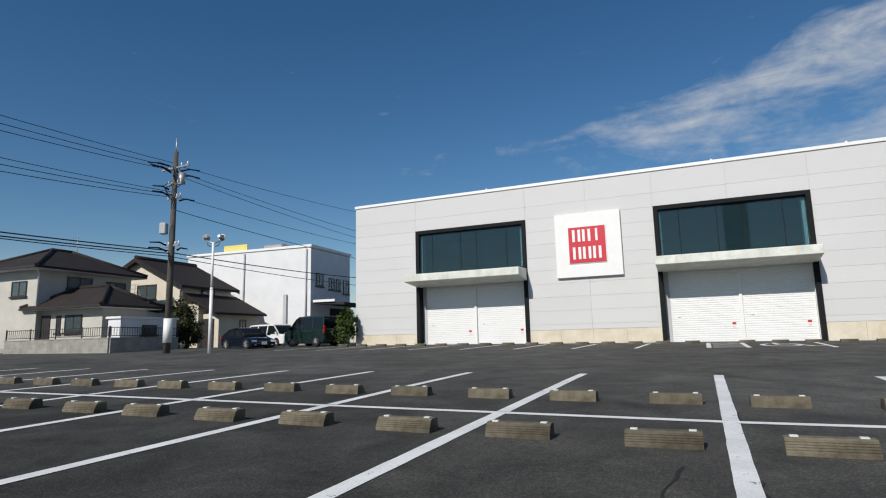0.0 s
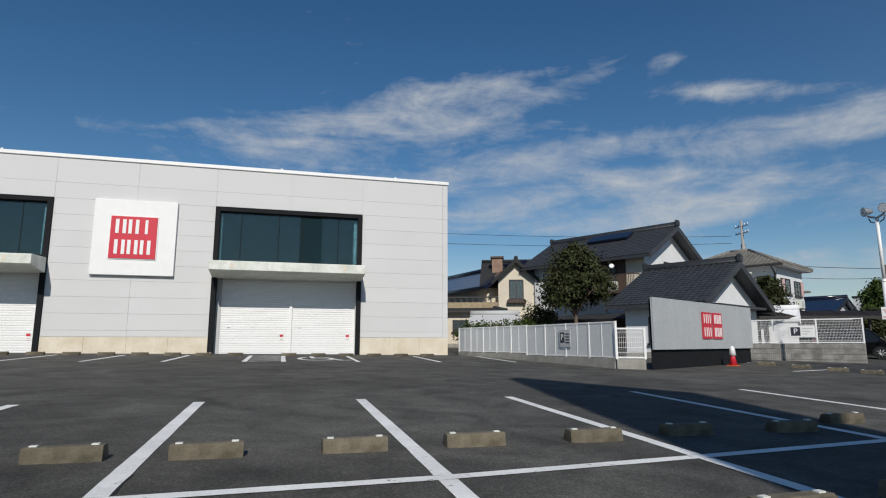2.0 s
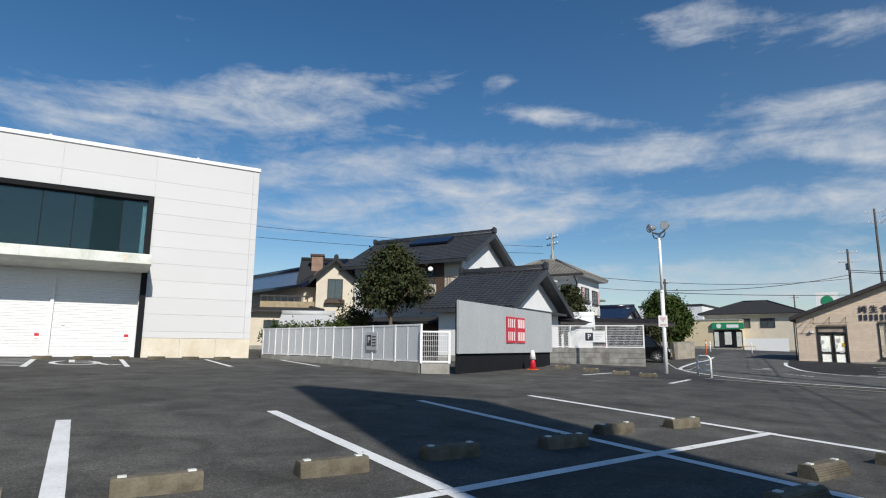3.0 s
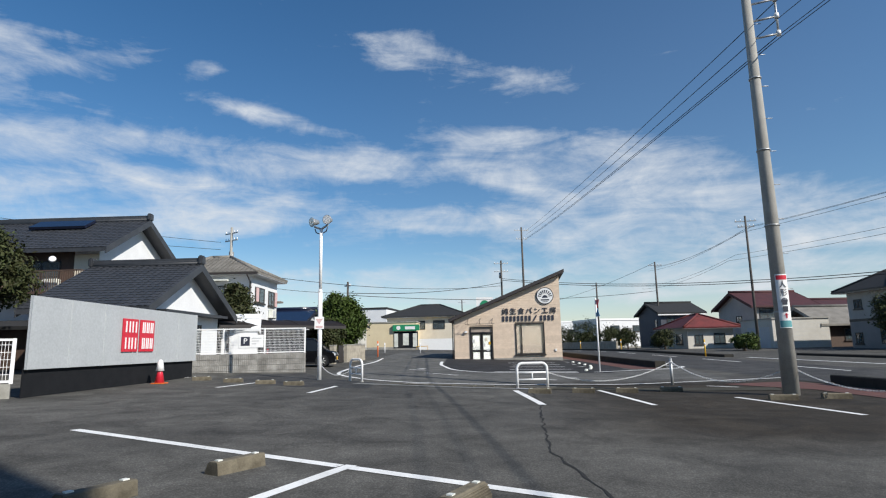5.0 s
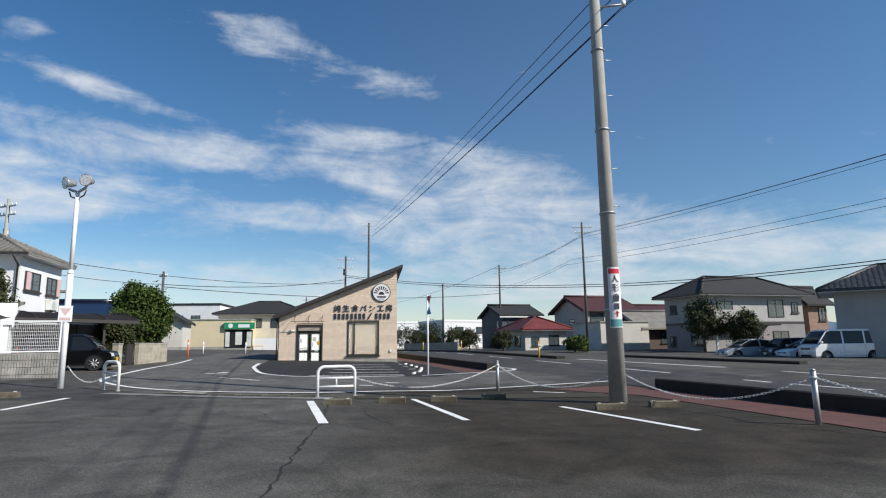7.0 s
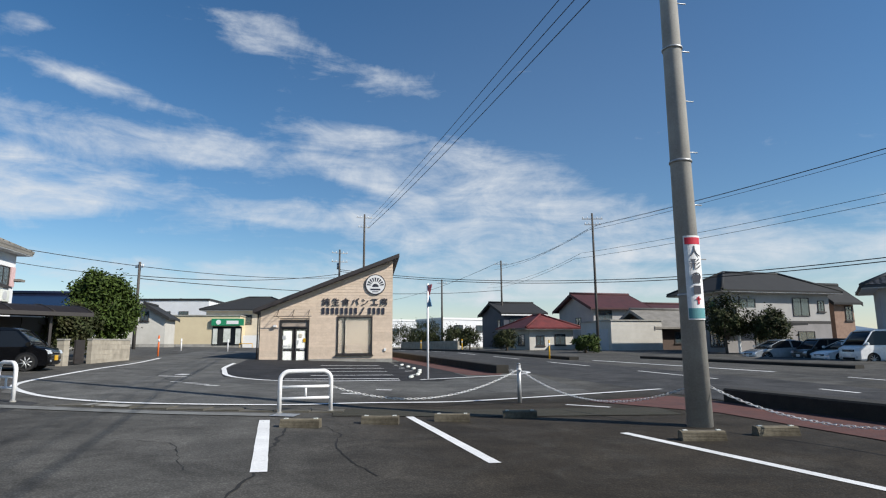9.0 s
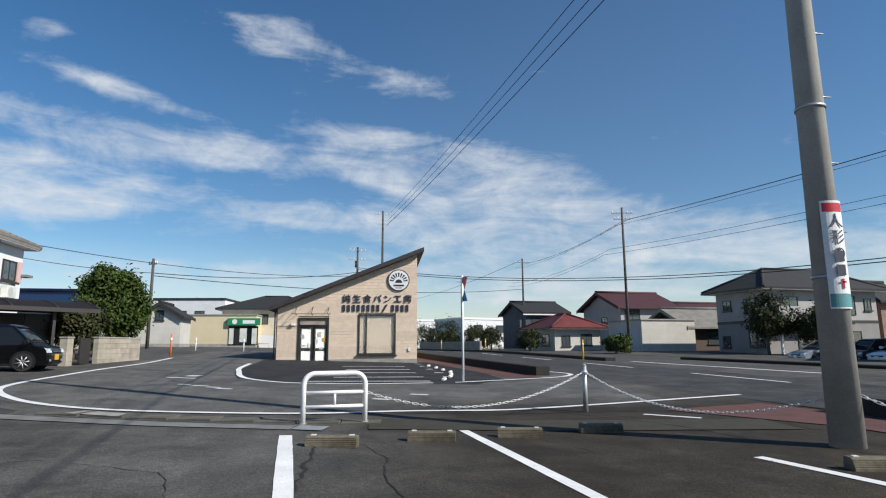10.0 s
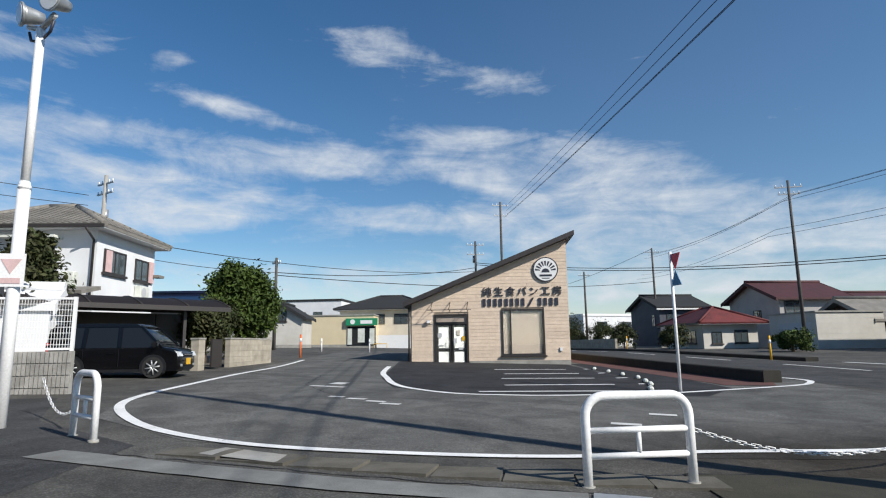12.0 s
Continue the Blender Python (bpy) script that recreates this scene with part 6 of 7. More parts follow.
    # the trade in raised letters, the name as plain bars
    for i, chx in enumerate("純生食パン工房"):
        part("letter", text_mesh(chx, 0.44, 0.02), M["navy"], b, "dark raised letter", pose(3.42 + 0.52 * i, -0.05, 3.22, 90))
    for i in range(7):
        x = 3.22 + 0.495 * i
        if i == 4:
            bm = bmesh.new()
            prism(bm, [(x, 2.58), (x + 0.09, 2.58), (x + 0.3, 2.95), (x + 0.21, 2.95)], -0.06, -0.025)
        else:
            bm = bar_pair(x, x + 0.37, 2.6, 2.93, -0.06, -0.025, 0.13)
        part("name_bar", bm, M["navy"], b)


M["siding_board"] = material("beige_siding_board", (0.72, 0.58, 0.45), 0.8, second=(0.62, 0.49, 0.37), scale=3.5, fine=22, bump=0.25, vary=0.06)
M["roofdark"] = material("dark_roof_metal", (0.05, 0.042, 0.04), 0.5)
M["clear"] = glass_material("clear_glass", (0.9, 0.93, 0.93), 0.97)
build_bakery()
# parking stops of the forecourt and the give-way flag post
for i, (x, y) in enumerate(((33.0, -4.6), (34.2, -5.0), (35.2, -5.2), (36.5, -5.4), (37.9, -5.35), (39.4, -5.3), (41.0, -5.2))):
    o = empty("parking_stop", on_ground(x, y, 164), "small white parking stop on the forecourt", "wheel stop", "forecourt stops")
    part("body", bevelled(boxes((-0.24, 0.24, -0.06, 0.06, 0, 0.1)), 0.03), M["dirtywhite"], o)
    for k in (-0.18, 0.18):
        part("foot", boxes((k - 0.05, k + 0.05, -0.1, 0.1, -0.01, 0.03)), M["rubber"], o)


def flag_post(x, y, h):
    p = empty("sign_post", on_ground(x, y), "slim white post with a small edge-on road sign", "sign post")
    part("post", tubed([(0, 0, -0.1), (0, 0, h)], 0.035, 10), M["white"], p)
    for k, (z, mt) in enumerate(((h - 0.22, "red"), (h - 0.6, "blue"))):
        bm = bmesh.new()
        prism(bm, [(0.0, z - 0.2), (0.2, z + 0.16), (-0.2, z + 0.16)] if k == 0 else [(-0.2, z - 0.2), (0.2, z - 0.2), (0, z + 0.16)], -0.01, 0.01, pose(0, 0, 0, 0, 0, 14) @ pose(-0.16, 0.0, 0))
        part("plate", bm, M[mt], p)


flag_post(32.5, -5.1, 3.2)


def thin_post(x, y, h, mat, label):
    p = empty("bollard", on_ground(x, y), label, "bollard", "bollards")
    part("post", tubed([(0, 0, -0.1), (0, 0, h)], 0.045, 10), M[mat], p)
    part("band", tubed([(0, 0, h * 0.7), (0, 0, h * 0.85)], 0.048, 10), M["white"], p)
    part("cap", tubed([(0, 0, h), (0, 0, h + 0.03)], 0.045, 10, 0.02), M[mat], p)


for x, y in ((57.5, 8.6), (57.8, 5.5), (58.0, 2.3)):
    thin_post(x, y, 0.85, "white", "thin white bollard beside the street")
for x, y, c in ((47.5, 7.4, "orange"), (46.8, -14.8, "yellow"), (64, -13.2, "yellow"), (78, -11.6, "yellow")):
    thin_post(x, y, 1.1, c, "yellow marker post on the kerb")


# ---- cars ----
CAR_SHAPES = {  # side outlines as shares of half the length and of the height: the body, the glasshouse, the pillars (foot, head)
    "wagon": (((-1.0, 0.2), (-1.0, 0.5), (-0.985, 0.565), (0.70, 0.565), (0.93, 0.52), (0.985, 0.45), (1.0, 0.34), (1.0, 0.17), (0.95, 0.125), (-0.95, 0.125)),
              ((-0.985, 0.56), (-0.96, 0.90), (-0.92, 0.955), (0.30, 0.955), (0.40, 0.92), (0.735, 0.56)), ((-0.93, -0.90), (-0.45, -0.44), (0.08, 0.07)), 0.60),
    "van": (((-1.0, 0.22), (-1.0, 0.5), (-0.99, 0.56), (0.86, 0.555), (0.97, 0.48), (1.0, 0.36), (1.0, 0.17), (0.97, 0.13), (-0.96, 0.13)),
            ((-0.99, 0.555), (-0.97, 0.92), (-0.94, 0.96), (0.52, 0.96), (0.60, 0.93), (0.88, 0.555)), ((-0.95, -0.93), (-0.42, -0.42), (0.18, 0.18)), 0.66),
    "sedan": (((-1.0, 0.3), (-0.99, 0.52), (-0.93, 0.64), (-0.6, 0.655), (0.30, 0.61), (0.72, 0.555), (0.93, 0.47), (0.99, 0.37), (1.0, 0.2), (0.96, 0.13), (-0.96, 0.14)),
              ((-0.90, 0.64), (-0.55, 0.90), (-0.25, 0.955), (0.05, 0.955), (0.14, 0.935), (0.60, 0.575)), ((-0.62, -0.48), (-0.18, -0.15)), 0.62),
}


def car(label, x, y, turn, length, width, height, paint, kind_="wagon", base=None):
    """A car: rounded body, dark glasshouse under a painted roof on pillars, lamps and wheels; x runs to its front."""
    z = g(x, y) if base is None else base
    c = empty("car", pose(x, y, z, 0, 0, turn), label, "car", "parked cars")
    L, W, H = length / 2, width / 2, height
    low, top, pillars, fx_front = CAR_SHAPES[kind_]
    low, top = [(p * L, q * H) for p, q in low], [(p * L, q * H) for p, q in top]
    belt = top[0][1]
    lean = 0.16 if kind_ != "van" else 0.11
    side = lambda q: W * (0.985 - lean * max(0.0, (q - belt) / (H - belt)))
    flank = lambda q: W * (0.95 if q < 0.25 else 1.0 if q < H * 0.5 else 0.985)

    def loft(prof, w_at, tuck):
        bm = bmesh.new()
        cols_ = []
        for f, k in ((-1, tuck), (-0.93, tuck * 0.35), (-0.7, 0.0), (0, -0.004), (0.7, 0.0), (0.93, tuck * 0.35), (1, tuck)):
            cols_.append([bm.verts.new((px * (1 - k), f * w_at(pz), pz - (k * 0.5 if pz > H * 0.45 else 0))) for px, pz in prof])
        n = len(prof)
        for p, q in zip(cols_, cols_[1:]):
            for i in range(n):
                bm.faces.new((p[i], p[(i + 1) % n], q[(i + 1) % n], q[i])).smooth = True
        bm.faces.new(cols_[0]), bm.faces.new(list(reversed(cols_[-1])))
        return bm
    body = part("body", loft(low, flank, 0.035), M[paint], c)
    glass = part("glasshouse", loft(top, lambda q: side(q) - 0.012, 0.02), M["carglass"], c, "dark car windows")
    # roof panel over the glass
    (rx0, rz0), (rx1, rz1) = top[2], top[-3]
    roof = [(top[1][0] - 0.015, top[1][1]), (rx0, H * 0.985), ((rx0 + rx1) / 2, H), (rx1, H * 0.985), (top[-2][0] + 0.03, top[-2][1] + 0.01), (rx1, rz1 - 0.03), (rx0, rz0 - 0.03)]
    part("roof", loft(roof, lambda q: side(q) + 0.004, 0.02), M[paint], c)

    def strut(p0, p1, wide, parent, mat):
        bm = bmesh.new()
        vs = []
        for (px, py, pz) in (p0, p1):
            for dx, dy in ((-wide / 2, 0.02), (wide / 2, 0.02), (wide / 2, -0.03), (-wide / 2, -0.03)):
                vs.append(bm.verts.new((px + dx, py + dy * (1 if py > 0 else -1), pz)))
        for f in ((0, 1, 2, 3), (7, 6, 5, 4), (0, 4, 5, 1), (1, 5, 6, 2), (2, 6, 7, 3), (3, 7, 4, 0)):
            bm.faces.new([vs[i] for i in f])
        part("pillar", bm, mat, parent)
    z1 = top[-2][1]
    for s in (-1, 1):
        for foot, head in pillars:
            strut((foot * L, s * (side(belt) - 0.012), belt), (head * L, s * (side(z1) - 0.012), z1), 0.09, glass, M[paint])
        strut((top[-1][0] - 0.03, s * (side(belt) - 0.014), belt), (top[-2][0], s * (side(z1) - 0.014), z1), 0.07, glass, M[paint])
        strut((top[0][0] + 0.05, s * (side(belt) - 0.012), belt), (top[1][0] + 0.05, s * (side(top[1][1]) - 0.012), top[1][1]), 0.14, glass, M[paint])
    r = 0.275 if kind_ == "wagon" else 0.31
    for fx in (-0.62, fx_front):
        for s in (-1, 1):
            wx, wy = fx * L, s * (W - 0.09)
            arch = bmesh.new()
            prism(arch, [(wx + (r + 0.05) * math.cos(t), r + (r + 0.05) * math.sin(t)) for t in (math.pi * (i / 12 * 1.3 - 0.15) for i in range(13))], s * (W - 0.05), s * (W + 0.004))
            part("wheel_arch", arch, M["black"], body)
            wh = part("wheel", tubed([(wx, wy - 0.09 * s, r), (wx, wy + 0.07 * s, r), (wx, wy + 0.098 * s, r)], r, 26, r * 0.93), M["rubber"], c)
            part("rim", tubed([(wx, wy + 0.099 * s, r), (wx, wy + 0.104 * s, r)], r * 0.66, 20), M["black"], wh)
            for k in range(8):
                t = radians(45 * k + 10)
                part("spoke", tubed([(wx, wy + 0.110 * s, r), (wx + r * 0.66 * math.cos(t), wy + 0.108 * s, r + r * 0.66 * math.sin(t))], 0.02, 5), M["steel"], wh)
            part("hub", tubed([(wx, wy + 0.105 * s, r), (wx, wy + 0.125 * s, r)], 0.05, 12), M["steel"], wh)
    hz = 0.40 if kind_ == "sedan" else 0.44
    for s in (-1, 1):
        hb = bmesh.new()
        prism(hb, [(L * 0.80, H * (hz + 0.05)), (L * 0.975, H * (hz - 0.055)), (L * 1.004, H * (hz - 0.05)), (L * 0.975, H * (hz + 0.03)), (L * 0.86, H * (hz + 0.075))], s * W * 0.60, s * (W * 0.985))
        part("headlight", hb, M["lampglass"], body)
        part("fog_lamp", bevelled(boxes((L * 0.985, L * 1.008, s * W * 0.72 - 0.06, s * W * 0.72 + 0.06, H * 0.2, H * 0.25)), 0.015), M["steel"], body)
        part("tail_light", bevelled(boxes((-L * 1.008, -L * 0.95, s * W * 0.88 - 0.07, s * W * 0.88 + 0.07, H * 0.42, H * 0.66)), 0.02), M["lampred"], body)
        mx_ = top[-1][0] - 0.16
        part("mirror", bevelled(boxes((mx_ - 0.06, mx_ + 0.08, s * (W + 0.09) - 0.09, s * (W + 0.09) + 0.09, belt - 0.01, belt + 0.14)), 0.03, 2), M[paint], body)
        for foot, _ in pillars[1:] or pillars:
            part("door_seam", boxes((foot * L - 0.005, foot * L + 0.005, s * (W - 0.001) - 0.003, s * (W - 0.001) + 0.003, 0.3, belt - 0.06)), M["black"], body)
            part("door_handle", bevelled(boxes((foot * L - 0.28, foot * L - 0.1, s * (W + 0.006) - 0.012, s * (W + 0.006) + 0.012, belt - 0.16, belt - 0.125)), 0.005), M[paint], body)
        part("sill", boxes((-L * 0.42, L * 0.42, s * (W - 0.03) - 0.02, s * (W - 0.03) + 0.02, 0.17, 0.24)), M["black"], body)
    part("grille", boxes((L * 0.975, L * 1.006, -W * 0.52, W * 0.52, H * (hz - 0.07), H * (hz - 0.01))), M["black"], body)
    part("grille_bar", boxes((L * 1.004, L * 1.012, -W * 0.5, W * 0.5, H * (hz - 0.03), H * (hz - 0.02))), M["steel"], body)
    part("lower_grille", boxes((L * 0.985, L * 1.006, -W * 0.55, W * 0.55, H * 0.15, H * 0.21)), M["black"], body)
    part("number_plate", boxes((L * 1.004, L * 1.014, -0.165, 0.165, H * 0.235, H * 0.235 + 0.165)), M["yellow" if paint == "carblack" else "white"], body)
    part("wiper", tubed([(top[-1][0] + 0.02, -W * 0.1, belt + 0.03), (top[-1][0] - 0.03, W * 0.6, belt + 0.06)], 0.012, 5), M["black"], glass)
    return c


car("black boxy small wagon parked in a carport drive", 34.38, 8.65, -82, 3.2, 1.42, 1.4, "carblack", "wagon", 0.2)
car("dark green boxy van parked beside the shop", -7.14, 34.0, 143, 3.4, 1.5, 1.76, "cargreen", "wagon", 0.62)
car("white hatchback parked beside other cars", -10.6, 38.9, -38, 3.9, 1.65, 1.5, "carwhite", "wagon", 0.62)
car("small navy car parked beside other cars", -10.75, 33.3, -42, 3.4, 1.5, 1.28, "carnavy", "sedan", 0.5)
car("pale silver hatchback parked in a yard across the road", 46.5, -30.3, 80, 4.1, 1.72, 1.42, "carsilver", "sedan", -0.29)
car("dark grey boxy car parked in a yard", 44.4, -31.6, 82, 3.2, 1.5, 1.45, "cargrey", "wagon", -0.29)
car("white car parked in a yard between others", 42.3, -31.6, 80, 4.0, 1.66, 1.36, "carwhite", "sedan", -0.29)
car("white delivery van parked in a yard", 39.9, -31.4, 80, 4.3, 1.7, 1.9, "carwhite", "van", -0.29)

# ---- carport, garden wall, hedges ----
def carport():
    c = empty("carport", on_ground(34.2, 12.6, -42), "brown curved-roof carport with smoked sheets", "carport")
    for x, y in ((0.3, 0.2), (5.6, 0.2), (0.3, 2.5), (5.6, 2.5)):
        part("post", boxes((x - 0.05, x + 0.05, y - 0.05, y + 0.05, -0.1, 1.85)), M["bronze"], c)
    bm = bmesh.new()
    n = 10
    rows = [[bm.verts.new((x, -0.2 + 3.2 * i / n, 1.75 + 0.55 * math.sin(math.pi * (0.12 + 0.76 * i / n)) + dz)) for i in range(n + 1)] for x in (-0.3, 7.0) for dz in (0, 0.04)]
    for i in range(n):
        for a, b in ((0, 2), (1, 3)):
            bm.faces.new((rows[a][i], rows[a][i + 1], rows[b][i + 1], rows[b][i]))
        for a, b in ((0, 1), (2, 3)):
            bm.faces.new((rows[a][i], rows[a][i + 1], rows[b][i + 1], rows[b][i]))
    part("roof_sheet", bm, M["carport"], c)
    for k in range(6):
        x = -0.3 + 7.3 * k / 5
        part("rib", tubed([(x, -0.2 + 3.2 * i / 8, 1.8 + 0.55 * math.sin(math.pi * (0.12 + 0.76 * i / 8))) for i in range(9)], 0.03, 6), M["bronze"], c)
    part("beam", boxes((-0.3, 7.0, -0.25, -0.15, 1.85, 2.0)), M["bronze"], c)
    part("side_screen", boxes((-0.3, 6.8, 2.9, 2.94, 0.1, 1.9)), M["bronze"], c)


carport()


def garden_wall(a, b, h, t, mat, label, posts=True):
    m, L = local(a, b)
    w = empty("garden_wall", m @ pose(0, 0, min(g(*a), g(*b)) - 0.05), label, "garden wall", "garden walls")
    n = max(1, int(L / 0.8))
    for i in range(n):
        for r in range(int(h / 0.2)):
            part("block", boxes((L * i / n + 0.003, L * (i + 1) / n - 0.003, -t / 2, t / 2, 0.2 * r + 0.003, 0.2 * r + 0.197)), M[mat], w)
    part("core", boxes((0.01, L - 0.01, -t / 2 + 0.012, t / 2 - 0.012, -0.1, int(h / 0.2) * 0.2 - 0.01)), M["concrete"], w)
    part("cap", boxes((-0.02, L + 0.02, -t / 2 - 0.02, t / 2 + 0.02, int(h / 0.2) * 0.2, int(h / 0.2) * 0.2 + 0.05)), M["concrete"], w)


M["gardenwall"] = material("garden_wall_block", (0.40, 0.36, 0.29), 0.95, second=(0.27, 0.24, 0.19), scale=3, fine=40, bump=0.3, vary=0.1)
garden_wall((39.0, 7.7), (42.6, 7.4), 1.0, 0.18, "gardenwall", "buff concrete block garden wall")
garden_wall((42.6, 7.4), (46.5, 9.0), 1.0, 0.18, "gardenwall", "buff concrete block garden wall")
garden_wall((37.0, 7.95), (37.4, 7.92), 1.1, 0.25, "gardenwall", "short buff gate pier")
single("gate", boxes((-0.35, 0.35, -0.03, 0.03, 0.05, 0.95)), M["bronze"], "dark metal garden gate beside a pier", "gate", on_ground(38.3, 7.8, -5))


def iron_railing(a, b, z, label):
    m, L = local(a, b)
    f = empty("iron_railing", m @ pose(0, 0, min(g(*a), g(*b)) + z), label, "railing", "iron railings")
    n = max(2, round(L / 1.9))
    for i in range(n + 1):
        x = 0.03 + (L - 0.06) * i / n
        part("post", boxes((x - 0.025, x + 0.025, -0.025, 0.025, 0, 0.6)), M["bronze"], f)
    for h in (0.08, 0.52):
        part("rail", boxes((0, L, -0.018, 0.018, h, h + 0.035)), M["bronze"], f)
    k = int(L / 0.16)
    for i in range(k):
        x = 0.1 + (L - 0.2) * i / (k - 1)
        part("bar", boxes((x - 0.009, x + 0.009, -0.009, 0.009, 0.1, 0.53)), M["bronze"], f)


WC = (-17.0, 30.3)
for end, lab in (((-24.4, 33.3), "pale concrete block garden wall before a house"), ((-15.3, 34.6), "shaded concrete block garden wall beside a shed")):
    garden_wall(end, WC, 0.8, 0.16, "concrete", lab)
    iron_railing(end, WC, 0.8, "thin dark iron railing on top of the garden wall")


# ---- trees and hedges ----
def leaf_cloud(centres, n, leaf, seed, wobble=0.35):
    """Many small leaves in clumps round the given ellipsoids: (x, y, z, rx, ry, rz)."""
    r = random.Random(seed)
    verts, faces = [], []
    clumps = []
    for cx, cy, cz, rx, ry, rz in centres:
        for _ in range(60):
            while True:
                d = Vector((r.gauss(0, 1), r.gauss(0, 1), r.gauss(0, 1))).normalized()
                if d.z > -0.75:
                    break
            k = r.uniform(0.35, 1.0) ** 0.6 * (1 + wobble * noise.noise(d * 1.7 + Vector((seed, 0, 0))))
            clumps.append((cx + d.x * rx * k, cy + d.y * ry * k, cz + d.z * rz * k, 0.3 * min(rx, ry, rz) * r.uniform(0.7, 1.35), d))
    for i in range(n):
        x, y, z, s, d = r.choice(clumps)
        o = Vector((r.gauss(0, 1), r.gauss(0, 1), r.gauss(0, 1)))
        p = Vector((x, y, z)) + o * s * 0.55
        nrm = (d * 0.6 + Vector((r.uniform(-1, 1), r.uniform(-1, 1), r.uniform(-0.2, 1)))).normalized()
        a = nrm.orthogonal().normalized()
        a.rotate(Matrix.Rotation(r.uniform(0, 6.28), 3, nrm))
        b = nrm.cross(a)
        l = leaf * r.uniform(0.6, 1.3)
        k = len(verts)
        verts += [p - a * l, p - b * l * 0.42 + nrm * l * 0.1, p + a * l, p + b * l * 0.42 + nrm * l * 0.1]
        faces.append((k, k + 1, k + 2, k + 3))
    me = bpy.data.meshes.new("crown")
    me.from_pydata([tuple(v) for v in verts], [], faces)
    return me


def tree(label, x, y, trunk_h, blobs, n, leaf, mat, seed, base=None, name="tree"):
    z = g(x, y) if base is None else base
    t = empty(name, pose(x, y, z), label, name, "trees")
    r = random.Random(seed)
    part("trunk", tubed([(0, 0, -0.1), (0.05, 0.02, trunk_h * 0.5), (0, 0.05, trunk_h)], 0.13, 8, 0.08), M["bark"], t)
    for b in blobs:
        for _ in range(3):
            e = Vector((b[0] + r.uniform(-0.5, 0.5) * b[3], b[1] + r.uniform(-0.5, 0.5) * b[4], b[2] + r.uniform(-0.1, 0.5) * b[5]))
            part("limb", tubed([(0, 0.04, trunk_h * 0.85), e * 0.5 + Vector((0, 0, trunk_h * 0.5)), e], 0.055, 6, 0.02), M["bark"], t)
    me = leaf_cloud(blobs, n, leaf, seed)
    me.materials.append(M[mat])
    cr = new("crown", me)
    cr.parent = t
    return t


def leafy(m):
    """Lets some light through the leaves and varies their colour leaf by leaf."""
    nt = m.node_tree
    b = nt.nodes["Principled BSDF"]
    geo = nt.nodes.new("ShaderNodeNewGeometry")
    hs = nt.nodes.new("ShaderNodeHueSaturation")
    src = b.inputs["Base Color"].links[0].from_socket
    r = nt.nodes.new("ShaderNodeMapRange")
    r.inputs["To Min"].default_value, r.inputs["To Max"].default_value = 0.55, 1.5
    nt.links.new(geo.outputs["Random Per Island"], r.inputs["Value"])
    nt.links.new(r.outputs[0], hs.inputs["Value"]), nt.links.new(src, hs.inputs["Color"])
    nt.links.new(hs.outputs[0], b.inputs["Base Color"])
    b.inputs["Subsurface Weight"].default_value = 0.0


leafy(M["leaf"]), leafy(M["leafdark"])
tree("round clipped broadleaf tree behind a garden wall", 44.5, 9.3, 1.5, [(0, 0, 2.5, 1.4, 1.4, 1.4), (0.1, 0, 1.8, 1.35, 1.35, 1.0), (0, 0.1, 3.3, 1.05, 1.05, 0.75)], 30000, 0.11, "leaf", 4)
tree("dark hedge shrub beside a carport", 41.6, 9.6, 0.6, [(0.2, 0, 1.2, 1.05, 0.9, 1.0), (0.6, -0.2, 1.8, 0.8, 0.8, 0.6)], 9000, 0.1, "leafdark", 5, name="shrub")
tree("sparse dark garden tree with reddish leaves beside a house", 26.3, 18.55, 2.3, [(0, 0, 4.2, 1.4, 1.3, 1.2), (0.4, -0.5, 3.5, 1.35, 1.25, 1.0), (-0.5, 0.5, 3.1, 1.2, 1.1, 1.0), (0.1, 0, 5.1, 0.65, 0.65, 0.55)], 15000, 0.1, "leafdark", 7)
tree("green garden bush behind the fence", 23.4, 22.6, 0.4, [(0, 0, 0.9, 1.2, 1.2, 0.8), (1.2, -1.5, 1.0, 1.2, 1.2, 0.8)], 4500, 0.09, "leaf", 8, name="shrub")
tree("dark green garden bush behind the fence", 26.4, 21.0, 0.5, [(0, 0, 1.6, 1.0, 1.0, 1.1)], 3500, 0.09, "leafdark", 9, name="shrub")
tree("upright evergreen bush before a white house", 36.6, 13.2, 1.0, [(0, 0, 2.2, 1.1, 1.1, 1.7), (0.2, 0, 3.5, 0.6, 0.6, 0.8)], 14000, 0.1, "leafdark", 10)
tree("green shrub beside the shop wall", -5.05, 32.5, 0.4, [(0, 0, 0.9, 0.62, 0.6, 0.9), (0.1, 0, 1.5, 0.45, 0.45, 0.6)], 3200, 0.09, "leaf", 11, name="shrub")
tree("bushy garden tree before a two-storey house", 52.0, -30.6, 1.6, [(0, 0, 3.2, 1.6, 1.4, 1.5), (0.8, -0.8, 2.4, 1.2, 1.2, 1.0)], 6000, 0.12, "leafdark", 12, -0.3)
tree("dark clipped garden tree before a house", 50.3, -33.0, 1.4, [(0, 0, 2.3, 1.4, 1.2, 1.2)], 4500, 0.12, "leafdark", 13, -0.3)
tree("green roadside shrub beside a garage", 57.2, -21.8, 0.4, [(0, 0, 0.7, 1.6, 1.1, 0.7)], 4000, 0.1, "leaf", 14, name="shrub")
